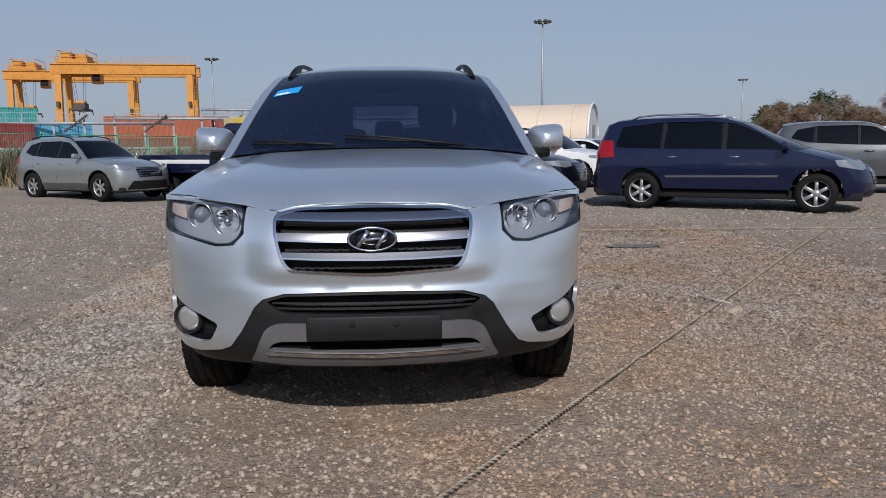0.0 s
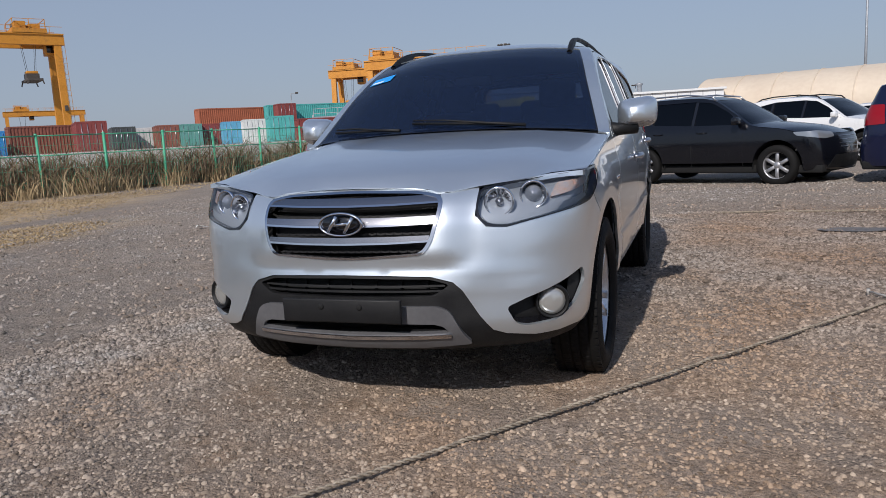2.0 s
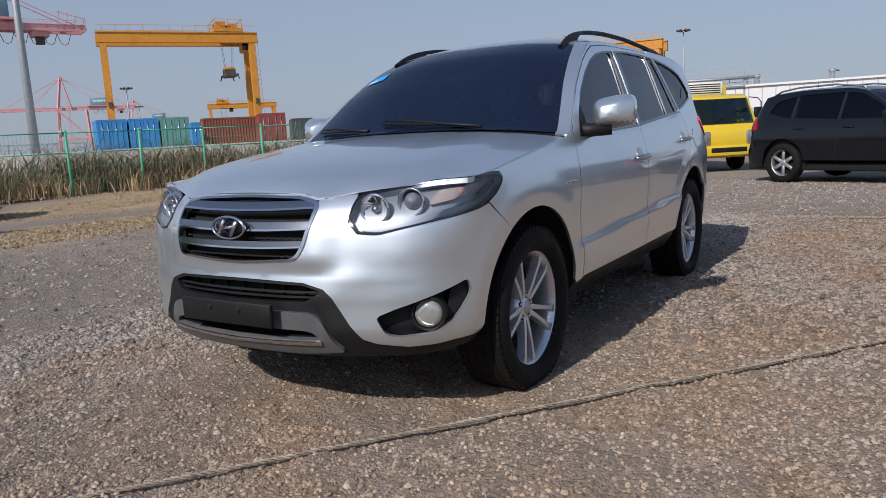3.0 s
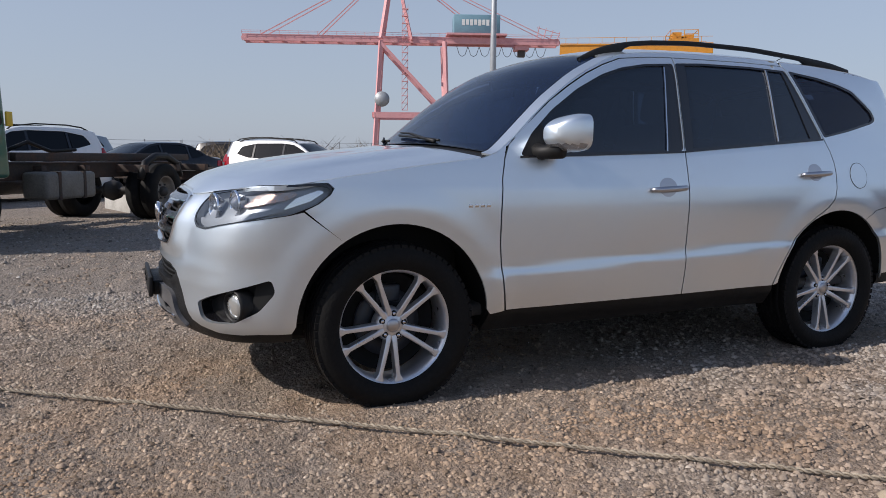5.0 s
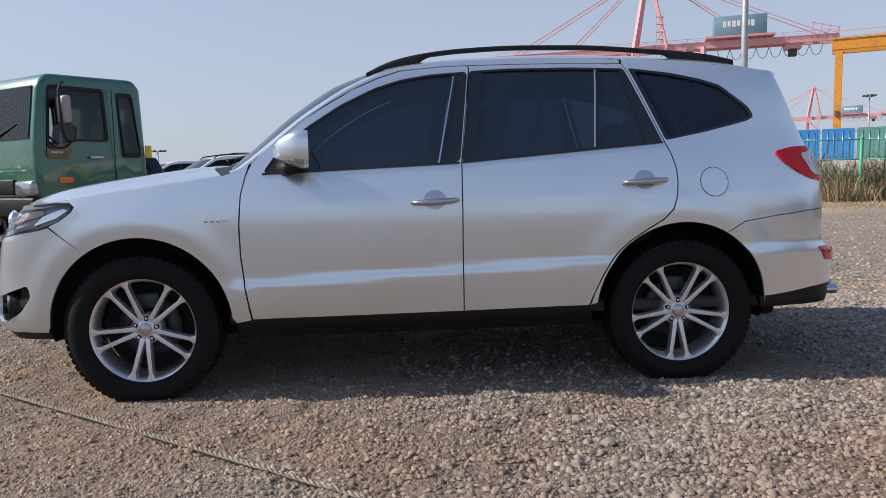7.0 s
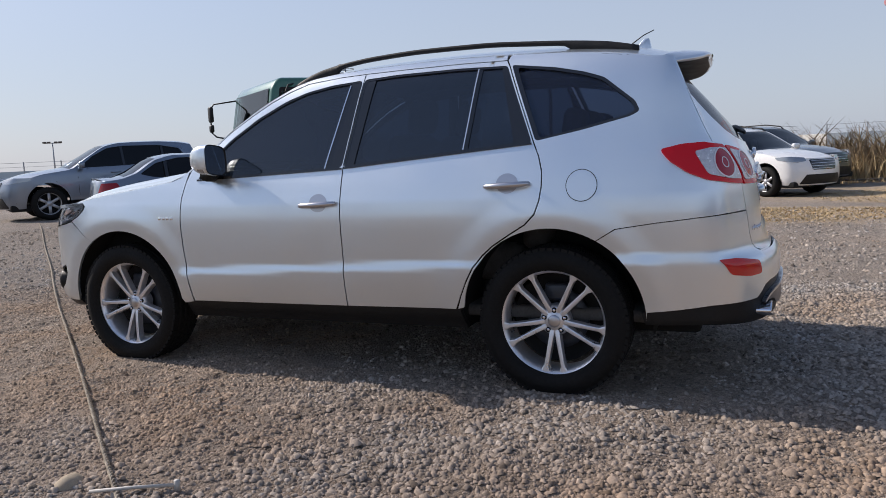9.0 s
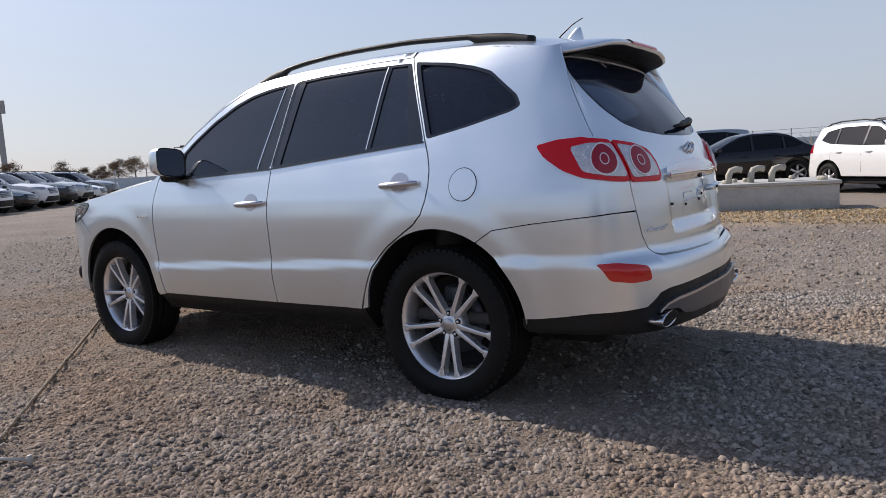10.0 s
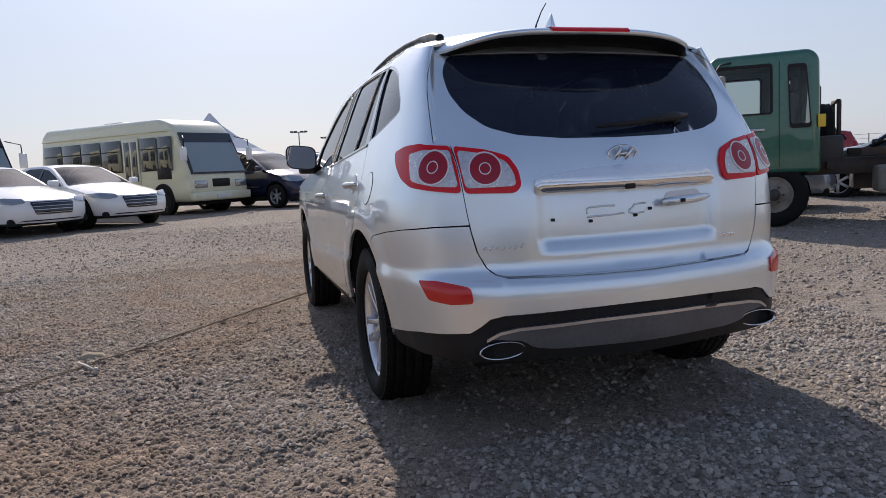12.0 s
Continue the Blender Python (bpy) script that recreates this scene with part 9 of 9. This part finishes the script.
blades("flattened_straw", low, STRAW, "flattened yellow straw lying on the gravel", 2.5, .011, 5)

# concrete blocks with pipe bends
def concrete_block(m, lx, ly, h, label):
    c = empty("concrete_block", m, label=label, category="concrete block", group="concrete blocks")
    part("base", rbox(-lx / 2, -ly / 2, -.05, lx / 2, ly / 2, h - .06, .02), CONCRETE, c)
    part("cap", rbox(-lx / 2 - .03, -ly / 2 - .03, h - .06, lx / 2 + .03, ly / 2 + .03, h, .012), CONCRETE, c)
    return c


blk = concrete_block(pose(-10.5, .25, 0, 0, 0, 17), 1.5, 2.3, .44, "low pale concrete block with pipe bends on top")
part("plate", rbox(.53, -1.165, .14, .70, -1.15, .30, .004), PLATE, blk)
PIPE = vary(material("dusty_pipe", (.45, .42, .34), .7), [(.38, .35, .28), (.52, .49, .41)], 6)
for x, y in ((.35, -.55), (.30, -.18), (.36, .15)):
    part("pipe_bend", tube([(x, y, .43), (x, y, .58), (x - .02, y + .04, .66), (x - .05, y + .12, .685), (x - .08, y + .22, .67)], .055, 10), PIPE, blk)
for k in range(7):
    part("rubble", moved(rbox(-.06, -.04, -.02, .06, .04, .05, .015, 1), pose(rg.uniform(-.5, .6), rg.uniform(-1.0, 1.0), .455, 0, 0, rg.uniform(0, 180))), PIPE, blk)
concrete_block(pose(-11.6, -1.9, 0, 0, 0, 17), 1.5, 1.2, .40, "low pale concrete block half hidden by the truck")

# grey frame gantry over the far gate
gm = facing(-158.8, 185, 0, (3.2, 3.9)) @ Matrix.Diagonal((1, 1, 1.2, 1))
gy = empty("steel_gantry", gm, label="grey steel portal gantry with a trussed beam", category="gantry")
GREYSTEEL = vary(material("grey_steel", (.30, .31, .31), .7), [(.25, .26, .26), (.34, .35, .35)], .4)
for sx in (-1, 1):
    for q in (-.95, .95):
        part("column", box(sx * 7.0 + q - .55, -.6, 0, sx * 7.0 + q + .55, .6, 14.2), GREYSTEEL, gy, smooth=False)
    part("column_tie", joined(*[box(sx * 7.0 - .5, -.4, z, sx * 7.0 + .5, .4, z + .6) for z in (3, 7, 11)]), GREYSTEEL, gy, smooth=False)
part("top_beam", box(-9.3, -.8, 14.2, 9.3, .8, 15.4), GREYSTEEL, gy, smooth=False)
part("beam_end", joined(*[box(s * 8.6 - .7, -.9, 15.4, s * 8.6 + .7, .9, 16.4) for s in (-1, 1)]), GREYSTEEL, gy, smooth=False)
part("lower_beam", box(-6.4, -.5, 10.2, 6.4, .5, 10.9), GREYSTEEL, gy, smooth=False)
for k in range(4):
    x = -4.6 + 3.07 * k
    part("truss_web", joined(beam((x - 1.3, 0, 10.9), (x + 1.3, 0, 14.2), .55), beam((x + 1.3, 0, 10.9), (x - 1.3, 0, 14.2), .55)), GREYSTEEL, gy, smooth=False)

# white pyramid tent
tent = empty("pyramid_tent", pose(2.2, -61, 0, 0, 0, 32), label="white pyramid-roofed tent with a high point", category="tent")
TENT = vary(material("tent_fabric", (.66, .68, .72), .7), [(.58, .60, .65), (.70, .72, .76)], .5)
tv = []
for r_, z_ in ((6.2, 2.4), (3.9, 3.55), (2.1, 4.65), (.9, 5.6), (.08, 6.6)):
    tv += [(r_ * math.cos(a), r_ * math.sin(a), z_) for a in (math.pi * (.25 + .5 * k) for k in range(4))]
part("canopy", (tv, [(4 * i + k, 4 * i + (k + 1) % 4, 4 * i + 4 + (k + 1) % 4, 4 * i + 4 + k) for i in range(4) for k in range(4)]), TENT, tent, smooth=False)
part("valance", ([(6.2 * math.cos(a), 6.2 * math.sin(a), z) for z in (2.0, 2.4) for a in (math.pi * (.25 + .5 * k) for k in range(4))], [(k, (k + 1) % 4, 4 + (k + 1) % 4, 4 + k) for k in range(4)]), TENT, tent, smooth=False)
for k in range(4):
    a = math.pi * (.25 + .5 * k)
    part("tent_pole", tube([(6.1 * math.cos(a), 6.1 * math.sin(a), 0), (6.1 * math.cos(a), 6.1 * math.sin(a), 2.4)], .05, 8), GALV, tent)

# pale panel fence on the far side of the lot
PALE = vary(material("pale_blue_panel", (.42, .50, .55), .6), [(.37, .45, .50), (.47, .55, .60)], .6)
runs = [((28, -78), (-34, -66)), ((-34, -66), (-62, -30)), ((-62, -30), (-66, 8)), ((-66, 8), (-58, 40))]
pale = empty("panel_fence", label="pale blue-grey sheet fence with thin posts on the far edge", category="fence")
for (x0, y0), (x1, y1) in runs:
    Lr = math.hypot(x1 - x0, y1 - y0)
    n = int(Lr / 3)
    base = pose(x0, y0, 0, 0, 0, math.degrees(math.atan2(y1 - y0, x1 - x0)))
    for k in range(n):
        o = part("panel", moved(box(3 * k + .05, -.02, .15, 3 * k + 2.95, .02, 1.45), base), PALE, pale, smooth=False)
        part("post", moved(joined(box(3 * k - .04, -.05, 0, 3 * k + .04, .05, 2.25), box(3 * k, -.012, 2.16, 3 * k + 3, .012, 2.19), box(3 * k, -.012, 1.8, 3 * k + 3, .012, 1.825)), base), GALV, pale, smooth=False)

# pines and brown scrub
BARK = vary(material("bark", (.10, .075, .055), .95), [(.07, .05, .04), (.14, .105, .08)], 3)
NEEDLE = vary(material("pine_needles", (.045, .065, .035), .9), [(.03, .045, .025), (.06, .085, .04), (.085, .085, .045)], .6)
TWIG = vary(material("bare_twigs", (.16, .105, .07), .95), [(.11, .07, .05), (.20, .14, .09), (.17, .10, .06)], .5)


def tree(m, h, leaf, name, label, n=900, lean=.1, seed=1, crown=(.3, .42), size=.34, slim=1.0):
    r = random.Random(seed)
    t = empty(name, m, label=label, category="tree" if name != "shrub" else "shrub", group=name + "s by the yard")
    segs = [(0, 0, 0), (lean * h * .3, .02 * h, h * .4), (lean * h * .6, 0, h * .75), (lean * h * .7, 0, h * .97)]
    vs = [tube(segs, [.03 * h, .022 * h, .012 * h, .004 * h], 7)]
    tips = []
    for k in range(15):
        s = r.uniform(.25, .95)
        a = r.uniform(0, 6.283)
        px_, pz_ = lean * h * .7 * s, h * s * .97
        ln = h * crown[1] * (1.05 - s) * r.uniform(.7, 1.2) + .05 * h
        up = r.uniform(.1, .6) * ln
        e = (px_ + math.cos(a) * ln, math.sin(a) * ln, pz_ + up)
        vs.append(tube([(px_, 0, pz_), ((px_ + e[0]) / 2, e[1] / 2, pz_ + up * .7), e], [.009 * h, .006 * h, .003 * h], 5))
        tips += [(px_ + (e[0] - px_) * q, e[1] * q, pz_ + up * q) for q in (.45, .7, .9, 1.05)]
    part("trunk", joined(*vs), BARK, t)
    v, f = [], []
    for k in range(n):
        cx, cy, cz = tips[r.randrange(len(tips))]
        cx, cy, cz = cx + r.gauss(0, .055 * h), cy + r.gauss(0, .055 * h), cz + r.gauss(0, .05 * h)
        u = Vector((r.gauss(0, 1), r.gauss(0, 1), r.gauss(0, .7))).normalized() * size * r.uniform(.5, 1.2)
        w = u.cross(Vector((r.gauss(0, 1), r.gauss(0, 1), r.gauss(0, 1)))).normalized() * size * r.uniform(.12, .3) * slim
        i = len(v)
        v += [(cx - u.x, cy - u.y, cz - u.z), (cx + w.x, cy + w.y, cz + w.z), (cx + u.x, cy + u.y, cz + u.z), (cx - w.x, cy - w.y, cz - w.z)]
        f.append((i, i + 1, i + 2, i + 3))
    part("crown", (v, f), leaf, t, smooth=False)
    return t


E0 = (.12, -5.1)
for k, (b, dd, h) in enumerate(((26.4, 118, 6.6), (27.3, 124, 7.2), (30.2, 122, 8.6), (28.8, 130, 7.4), (32.4, 118, 6.2), (34.5, 120, 6.8), (37.5, 118, 7.5))):
    x, y = far_at(b, dd, E0)
    tree(pose(x, y, 0, 0, 0, 40 * k), h, NEEDLE, "pine_tree", "dark green pine tree rising over brown scrub", 1300, .05, 20 + k, size=.42)
for k in range(17):
    b = 26.6 + .72 * k
    x, y = far_at(b, 108 + 6 * math.sin(k * 1.7), E0)
    tree(pose(x, y, 0, 0, 0, 70 * k), 5.4 + 1.4 * math.sin(k * 2.1), TWIG, "shrub", "leafless reddish-brown scrub tree", 2200, .08, 50 + k, (.3, .6), .55, .22)
for k in range(12):
    b = -163 + 1.15 * k + (2.0 if k > 6 else 0)
    x, y = far_at(b, 150, (3.2, 3.9))
    tree(pose(x, y, 0, 0, 0, 60 * k), 4.6 + .9 * math.sin(k * 1.3), TWIG, "shrub", "leafless brown scrub far across the lot", 1500, .05, 80 + k, (.3, .7), .6, .22)
for k, (b, dd, h) in enumerate(((-121.5, 105, 5.4), (-119.6, 108, 5.0), (-124.5, 112, 3.8))):
    x, y = far_at(b, dd, (2.4, 4.45))
    tree(pose(x, y, 0, 0, 0, 50 * k), h, TWIG, "shrub", "leafless grey-brown tree beyond the lot", 1300, .04, 110 + k, (.3, .6), .5, .16)

# scraps of paper blown over the gravel
PAPER = material("paper", (.72, .72, .70), .8)
for k, (x, y, sc) in enumerate(((5.2, -10.9, .16), (4.1, -9.6, .10), (2.55, -12.6, .18), (1.2, -13.6, .13), (-2.2, -9.0, .07), (7.1, -11.8, .12), (-5.5, 4.0, .08))):
    rp = random.Random(200 + k)
    q = [(x + sc * (i - 1) + rp.gauss(0, .02), y + sc * .7 * (j - 1) + rp.gauss(0, .02), .012 + abs(rp.gauss(0, .025))) for j in range(3) for i in range(3)]
    pv = q + [(a, b, c + .004) for a, b, c in q]
    fs_ = [(3 * j + i, 3 * j + i + 1, 3 * j + i + 4, 3 * j + i + 3) for j in range(2) for i in range(2)]
    tagged(part("paper_scrap", (pv, [tuple(a + 9 for a in f_) for f_ in fs_] + [f_[::-1] for f_ in fs_]), PAPER, smooth=False), "crumpled white paper scrap lying on the gravel", "paper", "paper scraps")
